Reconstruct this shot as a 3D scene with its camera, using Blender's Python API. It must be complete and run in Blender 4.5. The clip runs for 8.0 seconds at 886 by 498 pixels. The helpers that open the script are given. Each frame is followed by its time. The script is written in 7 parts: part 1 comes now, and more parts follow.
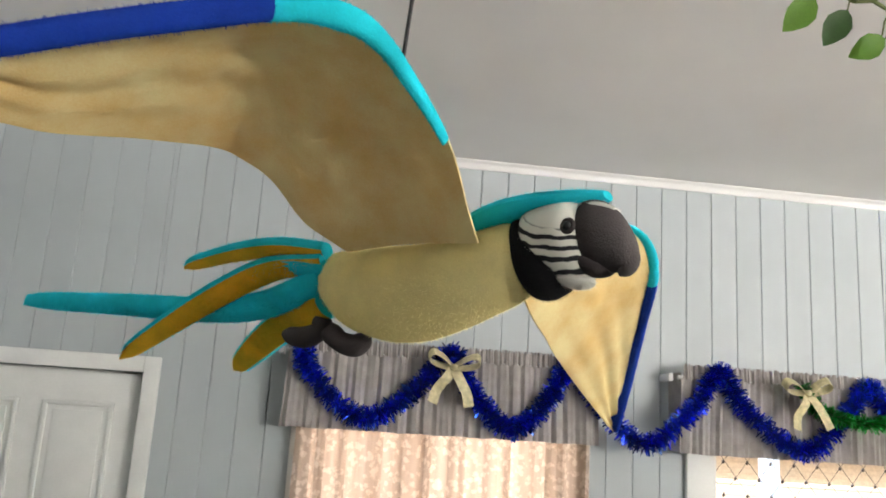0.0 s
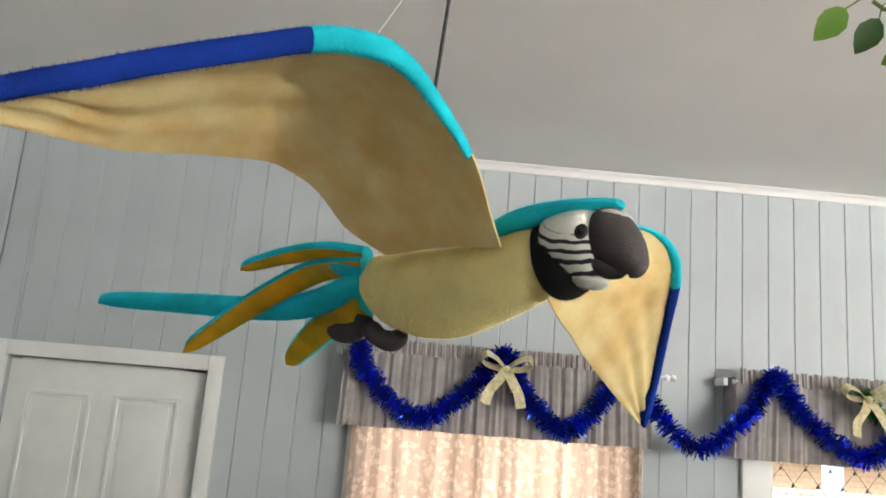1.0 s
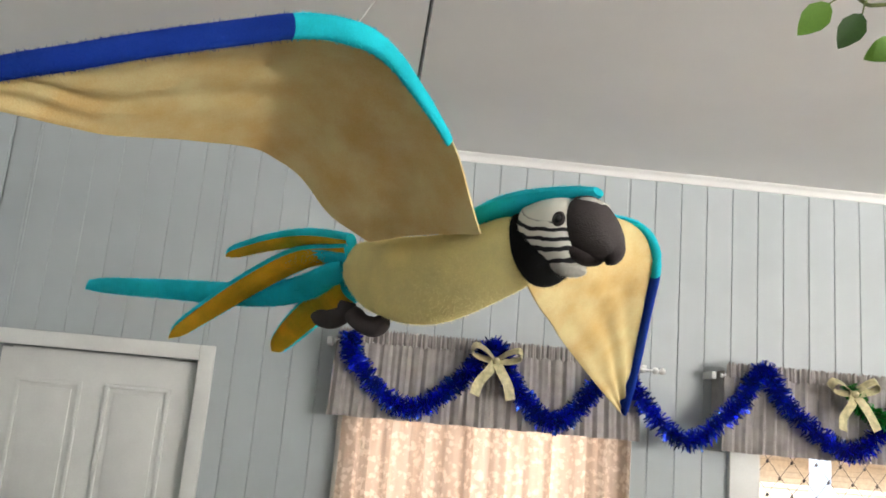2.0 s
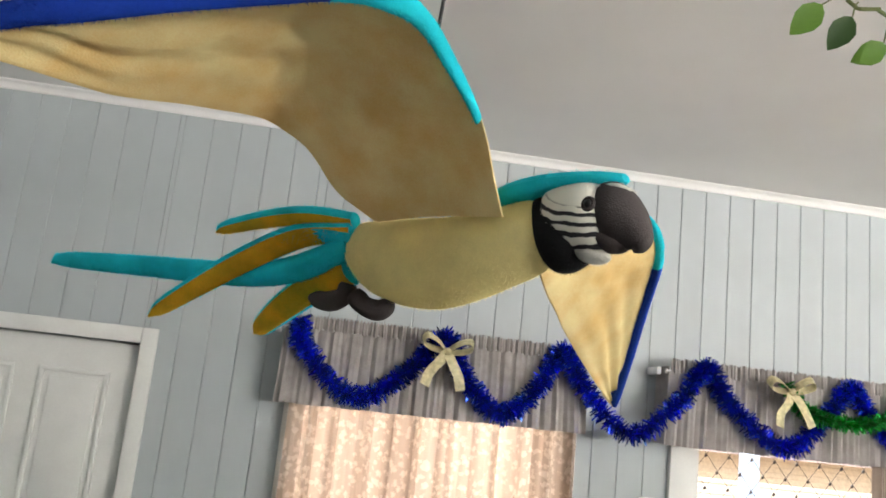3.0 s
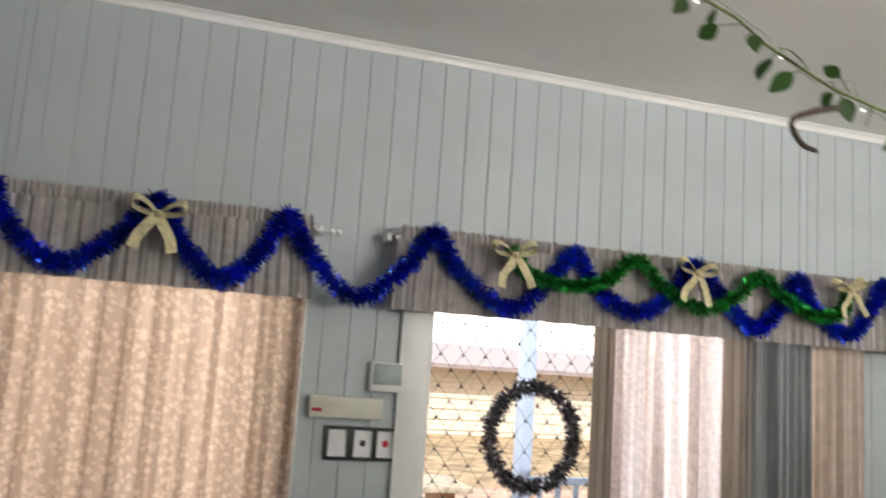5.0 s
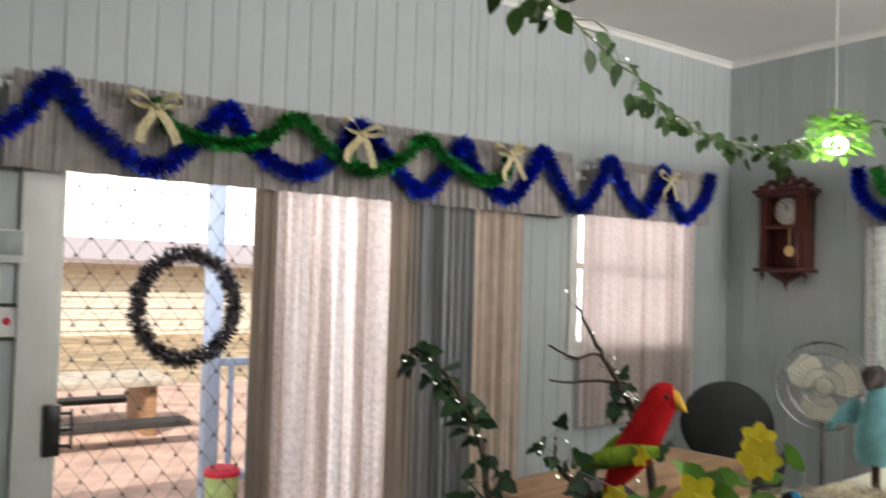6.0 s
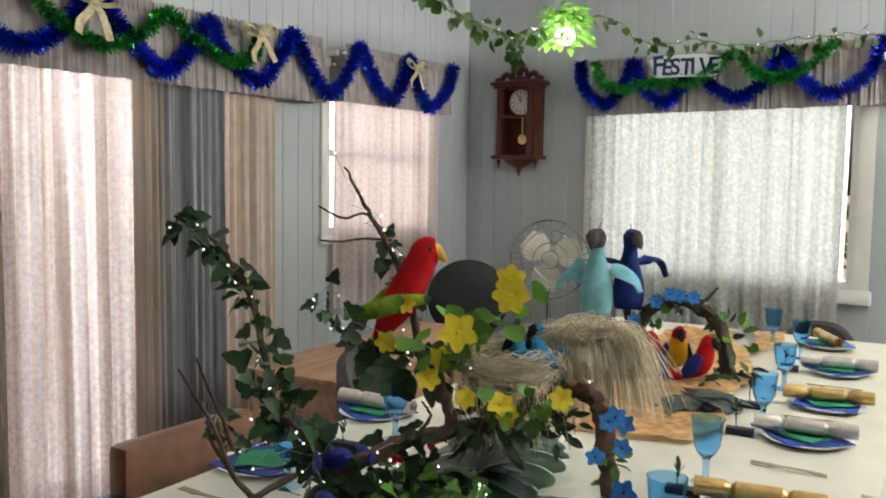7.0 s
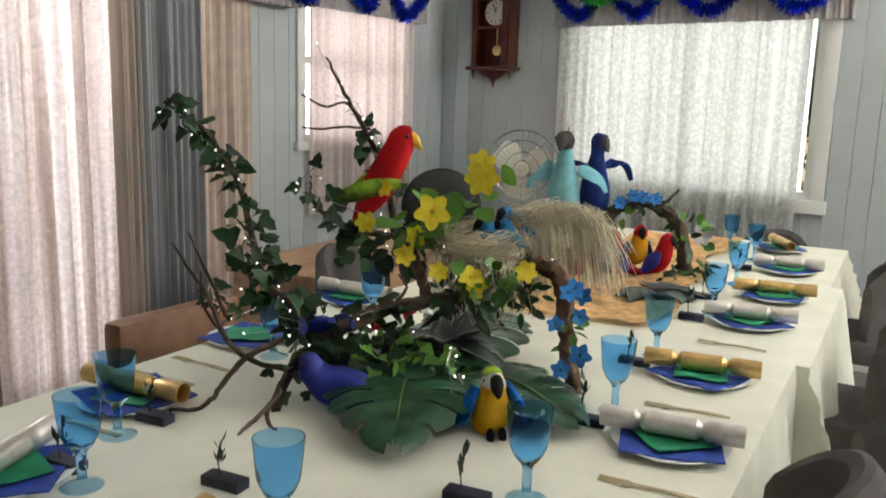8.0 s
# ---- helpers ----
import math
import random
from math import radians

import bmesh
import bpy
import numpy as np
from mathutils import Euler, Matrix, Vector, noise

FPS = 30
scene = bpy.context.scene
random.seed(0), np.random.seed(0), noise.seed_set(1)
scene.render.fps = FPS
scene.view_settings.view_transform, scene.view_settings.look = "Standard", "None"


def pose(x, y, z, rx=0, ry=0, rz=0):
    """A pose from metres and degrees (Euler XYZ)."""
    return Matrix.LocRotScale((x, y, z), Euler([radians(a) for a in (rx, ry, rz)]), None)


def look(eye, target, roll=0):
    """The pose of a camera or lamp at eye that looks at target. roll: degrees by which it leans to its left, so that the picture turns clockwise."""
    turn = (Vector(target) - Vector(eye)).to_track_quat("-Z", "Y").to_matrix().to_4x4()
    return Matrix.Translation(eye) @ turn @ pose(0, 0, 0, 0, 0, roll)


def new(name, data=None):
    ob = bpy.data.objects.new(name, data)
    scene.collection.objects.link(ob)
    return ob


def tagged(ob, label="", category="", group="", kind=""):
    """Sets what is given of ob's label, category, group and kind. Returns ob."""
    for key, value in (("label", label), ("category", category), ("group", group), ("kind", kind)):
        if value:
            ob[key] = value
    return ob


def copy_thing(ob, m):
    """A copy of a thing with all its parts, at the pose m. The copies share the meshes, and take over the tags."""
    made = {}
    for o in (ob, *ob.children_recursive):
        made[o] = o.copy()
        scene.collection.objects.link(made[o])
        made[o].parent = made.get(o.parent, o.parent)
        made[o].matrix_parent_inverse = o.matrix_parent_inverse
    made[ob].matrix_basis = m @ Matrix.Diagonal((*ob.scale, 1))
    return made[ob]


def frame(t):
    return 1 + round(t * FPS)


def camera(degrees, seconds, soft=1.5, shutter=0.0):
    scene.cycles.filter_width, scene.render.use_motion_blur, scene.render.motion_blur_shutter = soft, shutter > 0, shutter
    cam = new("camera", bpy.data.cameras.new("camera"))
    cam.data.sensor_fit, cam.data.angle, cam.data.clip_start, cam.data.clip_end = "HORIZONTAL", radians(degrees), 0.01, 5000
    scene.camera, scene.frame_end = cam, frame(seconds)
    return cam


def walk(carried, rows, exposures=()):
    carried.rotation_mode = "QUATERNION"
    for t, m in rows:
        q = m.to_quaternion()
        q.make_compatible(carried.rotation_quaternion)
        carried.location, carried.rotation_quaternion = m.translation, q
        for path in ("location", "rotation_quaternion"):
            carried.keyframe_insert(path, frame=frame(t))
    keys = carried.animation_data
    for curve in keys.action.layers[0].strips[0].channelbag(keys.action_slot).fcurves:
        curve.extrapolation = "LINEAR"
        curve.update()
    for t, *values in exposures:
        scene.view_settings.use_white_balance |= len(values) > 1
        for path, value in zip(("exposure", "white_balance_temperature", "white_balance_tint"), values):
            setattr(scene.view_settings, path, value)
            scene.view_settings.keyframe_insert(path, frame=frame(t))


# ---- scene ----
cam = camera(57.1, 8.0, soft=1.7, shutter=0.3)
PATH = [
    (0, (0.449, 1.248, 1.940), (0.677, 3.191, 2.353), 3.7),
    (0.5, (0.448, 1.216, 1.938), (0.584, 3.167, 2.355), 4.3),
    (1, (0.469, 1.189, 1.930), (0.551, 3.144, 2.341), 4.6),
    (1.5, (0.497, 1.175, 1.927), (0.565, 3.133, 2.329), 4.8),
    (3, (0.418, 1.211, 1.915), (0.671, 3.156, 2.304), 6.1),
    (3.5, (0.413, 1.229, 1.913), (0.744, 3.165, 2.290), 6.4),
    (4, (0.432, 1.252, 1.912), (0.862, 3.176, 2.250), 5.8),
    (4.2, (0.454, 1.261, 1.909), (0.935, 3.177, 2.220), 5.4),
    (5.3, (1.189, 1.158, 1.593), (1.881, 3.018, 1.844), 2.8),
    (5.5, (1.259, 1.173, 1.583), (2.079, 2.986, 1.787), 2.3),
    (6, (1.402, 1.195, 1.54), (2.565, 2.821, 1.606), 1.7),
    (6.5, (1.383, 1.224, 1.487), (2.853, 2.579, 1.42), 0.8),
    (7, (1.326, 1.199, 1.451), (2.932, 2.379, 1.292), 0.9),
    (7.5, (1.266, 1.163, 1.415), (2.901, 2.286, 1.16), 1.5),
    (8, (1.211, 1.119, 1.383), (2.839, 2.229, 1.035), 1.7),
]
walk(cam, [(t, look(eye, target, roll)) for t, eye, target, roll in PATH],
     exposures=((0, 0.52), (4.2, 0.52), (5.4, -0.4), (6.5, -0.3), (8, -0.2)))

# ---- world, light ----
world = bpy.data.worlds.new("world")
scene.world = world
world.use_nodes = True
_wn = world.node_tree
_sky = _wn.nodes.new("ShaderNodeTexSky")
_sky.sky_type = "NISHITA"
_sky.sun_disc = False
_sky.dust_density, _sky.air_density = 7.0, 1.4
_sky.sun_elevation, _sky.sun_rotation = radians(41), radians(222)
_wn.links.new(_sky.outputs[0], _wn.nodes["Background"].inputs[0])
_wn.nodes["Background"].inputs[1].default_value = 0.15
scene.view_settings.exposure = 0.0

sun = new("sun", bpy.data.lights.new("sun", "SUN"))
sun.data.energy, sun.data.angle, sun.data.color = 5.0, radians(0.5), (1.0, 0.95, 0.88)
sun.matrix_world = look((-7, -8, 13), (3, 3, 0))


def area(name, eye, target, sx, sy, watts, color=(1, 1, 1)):
    lamp = new(name, bpy.data.lights.new(name, "AREA"))
    lamp.data.shape, lamp.data.size, lamp.data.size_y = "RECTANGLE", sx, sy
    lamp.data.energy, lamp.data.color = watts, color
    lamp.matrix_world = look(eye, target)
    return lamp


# daylight standing in the window openings; the door and back lamps are added fills
area("skylight_one", (0.88, 4.6, 1.55), (0.88, 3, 1.5), 1.0, 0.95, 2.0, (1.0, 0.97, 0.93))
area("skylight_slider", (3.35, 4.66, 1.1), (3.35, 3, 1.4), 1.0, 1.9, 6.3, (0.94, 0.97, 1.0))
area("skylight_three", (5.16, 4.6, 1.6), (5.16, 3, 1.5), 0.9, 0.85, 5, (0.97, 0.98, 1.0))
# unseen fill hung outside above the sliding door, added to light the tables
area("fill_door", (2.45, 5.45, 2.75), (2.3, 2.5, 0.8), 1.1, 0.9, 115, (0.98, 0.99, 1.0))
area("skylight_end", (6.2, 2.73, 1.5), (4, 2.73, 1.4), 1.4, 1.1, 12, (0.98, 1.0, 0.98))
# unseen fill just inside the rear wall, aimed up, added to brighten the ceiling
area("fill_back", (4.65, -1.45, 2.08), (4.63, -1.35, 2.6), 2.4, 0.3, 720, (1.0, 0.955, 0.905))


# ---- materials ----
def nodes_of(name):
    m = bpy.data.materials.new(name)
    m.use_nodes = True
    t = m.node_tree
    return m, t, t.nodes["Principled BSDF"], t.nodes["Material Output"]


def surf(name, color, rough=0.6, metal=0.0, var=0.12, scale=12.0, fine=140.0, bump=0.15, sheen=0.0, per=0.0, color2=None, spec=0.4, stretch=(1, 1, 1)):
    """A surface with colour variation at two scales, fine relief, and optional variation from piece to piece."""
    m, t, b, out = nodes_of(name)
    n, l = t.nodes, t.links
    tc = n.new("ShaderNodeTexCoord")
    mp = n.new("ShaderNodeMapping")
    mp.inputs["Scale"].default_value = stretch
    l.new(tc.outputs["Object"], mp.inputs[0])
    big, small = n.new("ShaderNodeTexNoise"), n.new("ShaderNodeTexNoise")
    big.inputs["Scale"].default_value, small.inputs["Scale"].default_value = scale, fine
    big.inputs["Detail"].default_value = small.inputs["Detail"].default_value = 4
    l.new(mp.outputs[0], big.inputs[0])
    l.new(mp.outputs[0], small.inputs[0])
    mix = n.new("ShaderNodeMix")
    mix.data_type = "RGBA"
    c2 = color2 or tuple(max(0.0, c * (1 - 2 * var)) for c in color)
    mix.inputs[6].default_value, mix.inputs[7].default_value = (*c2, 1), (*[min(1, c * (1 + 0.5 * var)) for c in color], 1)
    ramp = n.new("ShaderNodeValToRGB")
    ramp.color_ramp.elements[0].position, ramp.color_ramp.elements[1].position = 0.3, 0.68
    add = n.new("ShaderNodeMath")
    add.operation = "MULTIPLY_ADD"
    add.inputs[1].default_value = 0.35
    l.new(small.outputs[0], add.inputs[0])
    l.new(big.outputs[0], add.inputs[2])
    sub = n.new("ShaderNodeMath")
    sub.operation = "SUBTRACT"
    sub.inputs[1].default_value = 0.17
    l.new(add.outputs[0], sub.inputs[0])
    l.new(sub.outputs[0], ramp.inputs[0])
    l.new(ramp.outputs[0], mix.inputs[0])
    col = mix.outputs[2]
    if per:
        info = n.new("ShaderNodeObjectInfo")
        hsv = n.new("ShaderNodeHueSaturation")
        mr = n.new("ShaderNodeMapRange")
        mr.inputs[3].default_value, mr.inputs[4].default_value = 1 - per, 1 + per
        l.new(info.outputs["Random"], mr.inputs[0])
        l.new(mr.outputs[0], hsv.inputs["Value"])
        l.new(col, hsv.inputs["Color"])
        col = hsv.outputs[0]
    l.new(col, b.inputs["Base Color"])
    b.inputs["Roughness"].default_value, b.inputs["Metallic"].default_value = rough, metal
    b.inputs["Specular IOR Level"].default_value = spec
    if sheen:
        b.inputs["Sheen Weight"].default_value, b.inputs["Sheen Roughness"].default_value = sheen, 0.5
        b.inputs["Sheen Tint"].default_value = (*color, 1)
    bp = n.new("ShaderNodeBump")
    bp.inputs["Strength"].default_value, bp.inputs["Distance"].default_value = bump, 0.004
    l.new(add.outputs[0], bp.inputs["Height"])
    l.new(bp.outputs[0], b.inputs["Normal"])
    return m


def plush(name, color, var=0.12, color2=None, glow=0.25):
    """Short-pile fabric: sheen, soft light passing through."""
    m = surf(name, color, 0.95, 0, var, 25, 700, 0.5, 0.25, color2=color2, spec=0.1)
    return translucent(m, glow)


def translucent(m, share):
    t = m.node_tree
    b, out = t.nodes["Principled BSDF"], t.nodes["Material Output"]
    tr, mx = t.nodes.new("ShaderNodeBsdfTranslucent"), t.nodes.new("ShaderNodeMixShader")
    src = b.inputs["Base Color"].links[0].from_socket
    t.links.new(src, tr.inputs[0])
    mx.inputs[0].default_value = share
    t.links.new(b.outputs[0], mx.inputs[1])
    t.links.new(tr.outputs[0], mx.inputs[2])
    t.links.new(mx.outputs[0], out.inputs[0])
    return m


def islands(m, low, high, hue=0.02):
    """Varies brightness and hue from one small piece of a mesh to the next."""
    t = m.node_tree
    b = t.nodes["Principled BSDF"]
    src = b.inputs["Base Color"].links[0].from_socket
    geo, hsv, mr, mh = t.nodes.new("ShaderNodeNewGeometry"), t.nodes.new("ShaderNodeHueSaturation"), t.nodes.new("ShaderNodeMapRange"), t.nodes.new("ShaderNodeMapRange")
    mr.inputs[3].default_value, mr.inputs[4].default_value = low, high
    mh.inputs[3].default_value, mh.inputs[4].default_value = 0.5 - hue, 0.5 + hue
    t.links.new(geo.outputs["Random Per Island"], mr.inputs[0])
    t.links.new(geo.outputs["Random Per Island"], mh.inputs[0])
    t.links.new(mr.outputs[0], hsv.inputs["Value"])
    t.links.new(mh.outputs[0], hsv.inputs["Hue"])
    t.links.new(src, hsv.inputs["Color"])
    for lk in list(src.links):
        if lk.to_node != hsv:
            t.links.new(hsv.outputs[0], lk.to_socket)
    return m


def lace(name, color, cell, hole, dense, rare=0.9, fold_shade=(0.6, 0.6, 0.6), ground=(0.93, 0.92, 0.91)):
    """Net curtain: thread that lets light through, flowers denser than the net, open gaps."""
    m, t, b, out = nodes_of(name)
    n, l = t.nodes, t.links
    tc = n.new("ShaderNodeTexCoord")
    vor = n.new("ShaderNodeTexVoronoi")
    vor.inputs["Scale"].default_value = cell
    noi = n.new("ShaderNodeTexNoise")
    noi.inputs["Scale"].default_value, noi.inputs["Detail"].default_value = cell * 2.2, 3
    l.new(tc.outputs["Object"], vor.inputs[0])
    l.new(tc.outputs["Object"], noi.inputs[0])
    a = n.new("ShaderNodeMath")
    a.operation = "MULTIPLY_ADD"
    a.inputs[1].default_value = 0.9
    l.new(vor.outputs["Distance"], a.inputs[0])
    l.new(noi.outputs[0], a.inputs[2])
    ramp = n.new("ShaderNodeValToRGB")
    ramp.color_ramp.elements[0].position, ramp.color_ramp.elements[1].position = rare, rare + 0.12
    ramp.color_ramp.elements[0].color, ramp.color_ramp.elements[1].color = (dense, dense, dense, 1), (hole, hole, hole, 1)
    l.new(a.outputs[0], ramp.inputs[0])
    # upright darker bands: shade of folds and doubled cloth put into the colour
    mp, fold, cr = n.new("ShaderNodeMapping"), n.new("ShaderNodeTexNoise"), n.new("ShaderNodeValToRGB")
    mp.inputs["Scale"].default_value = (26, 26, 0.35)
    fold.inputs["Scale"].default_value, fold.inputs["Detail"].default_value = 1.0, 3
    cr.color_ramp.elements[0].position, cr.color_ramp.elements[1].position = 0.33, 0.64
    cr.color_ramp.elements[0].color, cr.color_ramp.elements[1].color = (*[c * k for c, k in zip(color, fold_shade)], 1), (*color, 1)
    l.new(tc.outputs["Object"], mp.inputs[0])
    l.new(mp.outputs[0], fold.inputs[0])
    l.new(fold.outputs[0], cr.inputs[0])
    # the worked flowers are paler than the ground net
    tone, fl = n.new("ShaderNodeMix"), n.new("ShaderNodeMapRange")
    tone.data_type, tone.blend_type = "RGBA", "MULTIPLY"
    tone.inputs[7].default_value = (*ground, 1)
    fl.inputs[1].default_value, fl.inputs[2].default_value = rare - 0.08, rare + 0.08
    l.new(a.outputs[0], fl.inputs[0])
    l.new(fl.outputs[0], tone.inputs[0])
    l.new(cr.outputs[0], tone.inputs[6])
    l.new(tone.outputs[2], b.inputs["Base Color"])
    b.inputs["Roughness"].default_value = 0.9
    tr, clear = n.new("ShaderNodeBsdfTranslucent"), n.new("ShaderNodeBsdfTransparent")
    l.new(tone.outputs[2], tr.inputs[0])
    m1, m2 = n.new("ShaderNodeMixShader"), n.new("ShaderNodeMixShader")
    m1.inputs[0].default_value = 0.6
    l.new(b.outputs[0], m1.inputs[1])
    l.new(tr.outputs[0], m1.inputs[2])
    l.new(ramp.outputs[0], m2.inputs[0])
    l.new(clear.outputs[0], m2.inputs[1])
    l.new(m1.outputs[0], m2.inputs[2])
    l.new(m2.outputs[0], out.inputs[0])
    return m


def glassy(name, color, rough=0.04, ior=1.45):
    m, t, b, out = nodes_of(name)
    b.inputs["Base Color"].default_value = (*color, 1)
    b.inputs["Roughness"].default_value = rough
    b.inputs["IOR"].default_value = ior
    b.inputs["Transmission Weight"].default_value = 1.0
    return m


def glow(name, color, power):
    m, t, b, out = nodes_of(name)
    b.inputs["Base Color"].default_value = (*color, 1)
    b.inputs["Emission Color"].default_value = (*color, 1)
    b.inputs["Emission Strength"].default_value = power
    return m


WALL = surf("wall_paint", (0.425, 0.46, 0.472), 0.5, var=0.035, scale=2.5, fine=260, bump=0.05, per=0.012)
WALL_BASE = surf("groove_paint", (0.40, 0.43, 0.43), 0.6, var=0.05)
TRIM = surf("white_trim_paint", (0.78, 0.78, 0.75), 0.4, var=0.04, scale=6, bump=0.05)
CEIL = surf("ceiling_paint", (0.87, 0.85, 0.83), 0.7, var=0.03, scale=1.5, fine=300, bump=0.06)
FLOOR = surf("floor_vinyl", (0.13, 0.125, 0.12), 0.5, var=0.2, scale=4)
VALANCE = translucent(surf("valance_cloth", (0.40, 0.365, 0.345), 0.85, var=0.1, scale=20, fine=900, bump=0.3, sheen=0.2), 0.15)
GREYCURT = surf("grey_curtain_cloth", (0.235, 0.24, 0.255), 0.6, var=0.15, scale=14, fine=700, bump=0.25, sheen=0.2, stretch=(1, 1, 0.1))
BEIGECURT = translucent(surf("beige_curtain_cloth", (0.66, 0.55, 0.47), 0.8, var=0.08, scale=14, fine=700, bump=0.25), 0.25)
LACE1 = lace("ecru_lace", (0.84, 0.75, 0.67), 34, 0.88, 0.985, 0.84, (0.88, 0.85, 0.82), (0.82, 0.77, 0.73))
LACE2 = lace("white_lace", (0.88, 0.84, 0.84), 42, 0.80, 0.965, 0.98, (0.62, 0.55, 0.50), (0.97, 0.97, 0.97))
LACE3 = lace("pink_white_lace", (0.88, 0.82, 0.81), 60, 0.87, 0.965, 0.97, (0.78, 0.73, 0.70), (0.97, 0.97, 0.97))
TAUPECURT = translucent(surf("taupe_curtain_cloth", (0.42, 0.345, 0.29), 0.8, var=0.12, scale=14, fine=700, bump=0.25, stretch=(1, 1, 0.1)), 0.2)
LACE4 = lace("sheer_lace", (0.88, 0.89, 0.87), 40, 0.76, 0.92, 0.92, (0.84, 0.84, 0.83), (0.97, 0.97, 0.97))
# wide spread of tone: the tinsel's glints and dark gaps put into strip colour
BLUETIN = islands(surf("blue_tinsel_foil", (0.011, 0.045, 0.38), 0.2, 0.78, var=0.2), 0.25, 3.2, 0.018)
GREENTIN = islands(surf("green_tinsel_foil", (0.015, 0.26, 0.03), 0.3, 0.7, var=0.2), 0.4, 2.0, 0.015)
DARKTIN = islands(surf("dark_wreath_foil", (0.075, 0.07, 0.08), 0.3, 0.5, var=0.2), 0.3, 2.8, 0.03)
RIBBON = translucent(surf("cream_ribbon", (0.72, 0.64, 0.38), 0.45, 0.1, var=0.15, scale=60, fine=600, bump=0.4), 0.2)
CLOTH = translucent(surf("cream_tablecloth", (0.82, 0.82, 0.69), 0.75, var=0.06, scale=5, fine=900, bump=0.2, sheen=0.1), 0.1)
YEL = plush("yellow_plush", (0.90, 0.77, 0.36), 0.08)
TAN = plush("tan_wing_plush", (0.78, 0.65, 0.34), 0.12, color2=(0.74, 0.50, 0.20), glow=0.2)
CYAN = plush("turquoise_plush", (0.02, 0.62, 0.74), 0.12)
BLUE = plush("royal_blue_plush", (0.012, 0.045, 0.34), 0.12)
ORANGE = plush("orange_gold_plush", (0.72, 0.36, 0.02), 0.25, color2=(0.45, 0.30, 0.02))
GREYP = plush("dark_grey_plush", (0.065, 0.055, 0.055), 0.1, glow=0.02)
BLACKP = plush("black_plush", (0.012, 0.012, 0.013), 0.1, glow=0.0)
REDP = plush("red_plush", (0.45, 0.012, 0.015), 0.15, glow=0.1)
GREENP = plush("green_plush", (0.30, 0.44, 0.04), 0.25, color2=(0.04, 0.12, 0.03), glow=0.1)
TEAL = plush("pale_teal_knit", (0.20, 0.47, 0.52), 0.12, glow=0.1)
NAVY = plush("navy_knit", (0.010, 0.024, 0.12), 0.15, glow=0.03)
COBALT = surf("cobalt_felt", (0.005, 0.014, 0.20), 0.6, var=0.2, scale=30, bump=0.2, sheen=0.2)
SKYBLUE = surf("bright_blue_petal", (0.03, 0.22, 0.62), 0.6, var=0.2, scale=60)
BARK = surf("branch_bark", (0.075, 0.05, 0.035), 0.9, var=0.3, scale=30, fine=260, bump=0.8, stretch=(1, 1, 1))
BARK2 = surf("trunk_bark", (0.13, 0.075, 0.045), 0.9, var=0.3, scale=40, fine=260, bump=0.9)
LEAF = translucent(surf("ivy_leaf", (0.016, 0.055, 0.015), 0.48, var=0.25, scale=50, fine=300, bump=0.2, per=0.5), 0.25)
LEAFL = translucent(surf("lime_leaf", (0.10, 0.25, 0.03), 0.45, var=0.25, scale=50, fine=300, bump=0.2, per=0.4), 0.35)
VINE = translucent(surf("garland_leaf", (0.05, 0.13, 0.02), 0.4, var=0.4, scale=60, fine=300, bump=0.2, per=0.5), 0.35)
# lit copy of the garland leaf: light through the blade put into its colour
VINELIT = translucent(surf("garland_leaf_lit", (0.16, 0.30, 0.035), 0.4, var=0.4, scale=60, fine=300, bump=0.2, color2=(0.05, 0.14, 0.02)), 0.4)
MONST = surf("monstera_leaf", (0.010, 0.055, 0.022), 0.3, var=0.35, scale=18, fine=120, bump=0.3)
STEM = surf("green_stem", (0.14, 0.17, 0.05), 0.6)
PETALY = translucent(surf("yellow_petal", (0.82, 0.72, 0.05), 0.6, var=0.12, scale=60, color2=(0.78, 0.60, 0.02)), 0.35)
RAFFIA = translucent(islands(surf("raffia_straw", (0.82, 0.74, 0.55), 0.7, var=0.15), 0.55, 1.2, 0.012), 0.2)
TULLE = translucent(surf("orange_tulle", (0.74, 0.47, 0.21), 0.8, var=0.25, scale=25, fine=400, bump=0.4), 0.3)
GOBLET = glassy("blue_plastic", (0.36, 0.66, 0.94), 0.06, 1.2)
PLATE = surf("white_plate", (0.75, 0.77, 0.75), 0.2, var=0.03)
NAPB = surf("blue_napkin", (0.01, 0.04, 0.26), 0.8, var=0.15, scale=30)
NAPG = surf("green_napkin", (0.01, 0.20, 0.09), 0.8, var=0.15, scale=30)
GOLD = surf("gold_foil_paper", (0.62, 0.42, 0.16), 0.32, 0.75, var=0.12, scale=40, bump=0.2)
SILVER = surf("silver_foil_paper", (0.66, 0.62, 0.56), 0.35, 0.45, var=0.1, scale=40, bump=0.2)
CUTLERY = surf("clear_gold_plastic", (0.62, 0.53, 0.32), 0.2, 0.3, var=0.1)
BLOCK = surf("black_painted_block", (0.012, 0.015, 0.035), 0.5, var=0.2)
WOODRED = surf("cherry_wood", (0.085, 0.018, 0.012), 0.3, var=0.35, scale=14, fine=120, bump=0.2, stretch=(3, 3, 0.4))
WOODTAN = surf("tan_timber", (0.42, 0.25, 0.14), 0.5, var=0.2, scale=10, fine=90, bump=0.2, stretch=(0.4, 3, 3))
WOODBR = surf("brown_timber", (0.22, 0.12, 0.065), 0.45, var=0.25, scale=10, fine=90, bump=0.2, stretch=(0.4, 3, 3))
GREYFAB = surf("grey_chair_fabric", (0.055, 0.05, 0.047), 0.9, var=0.12, scale=20, fine=600, bump=0.4, sheen=0.05)
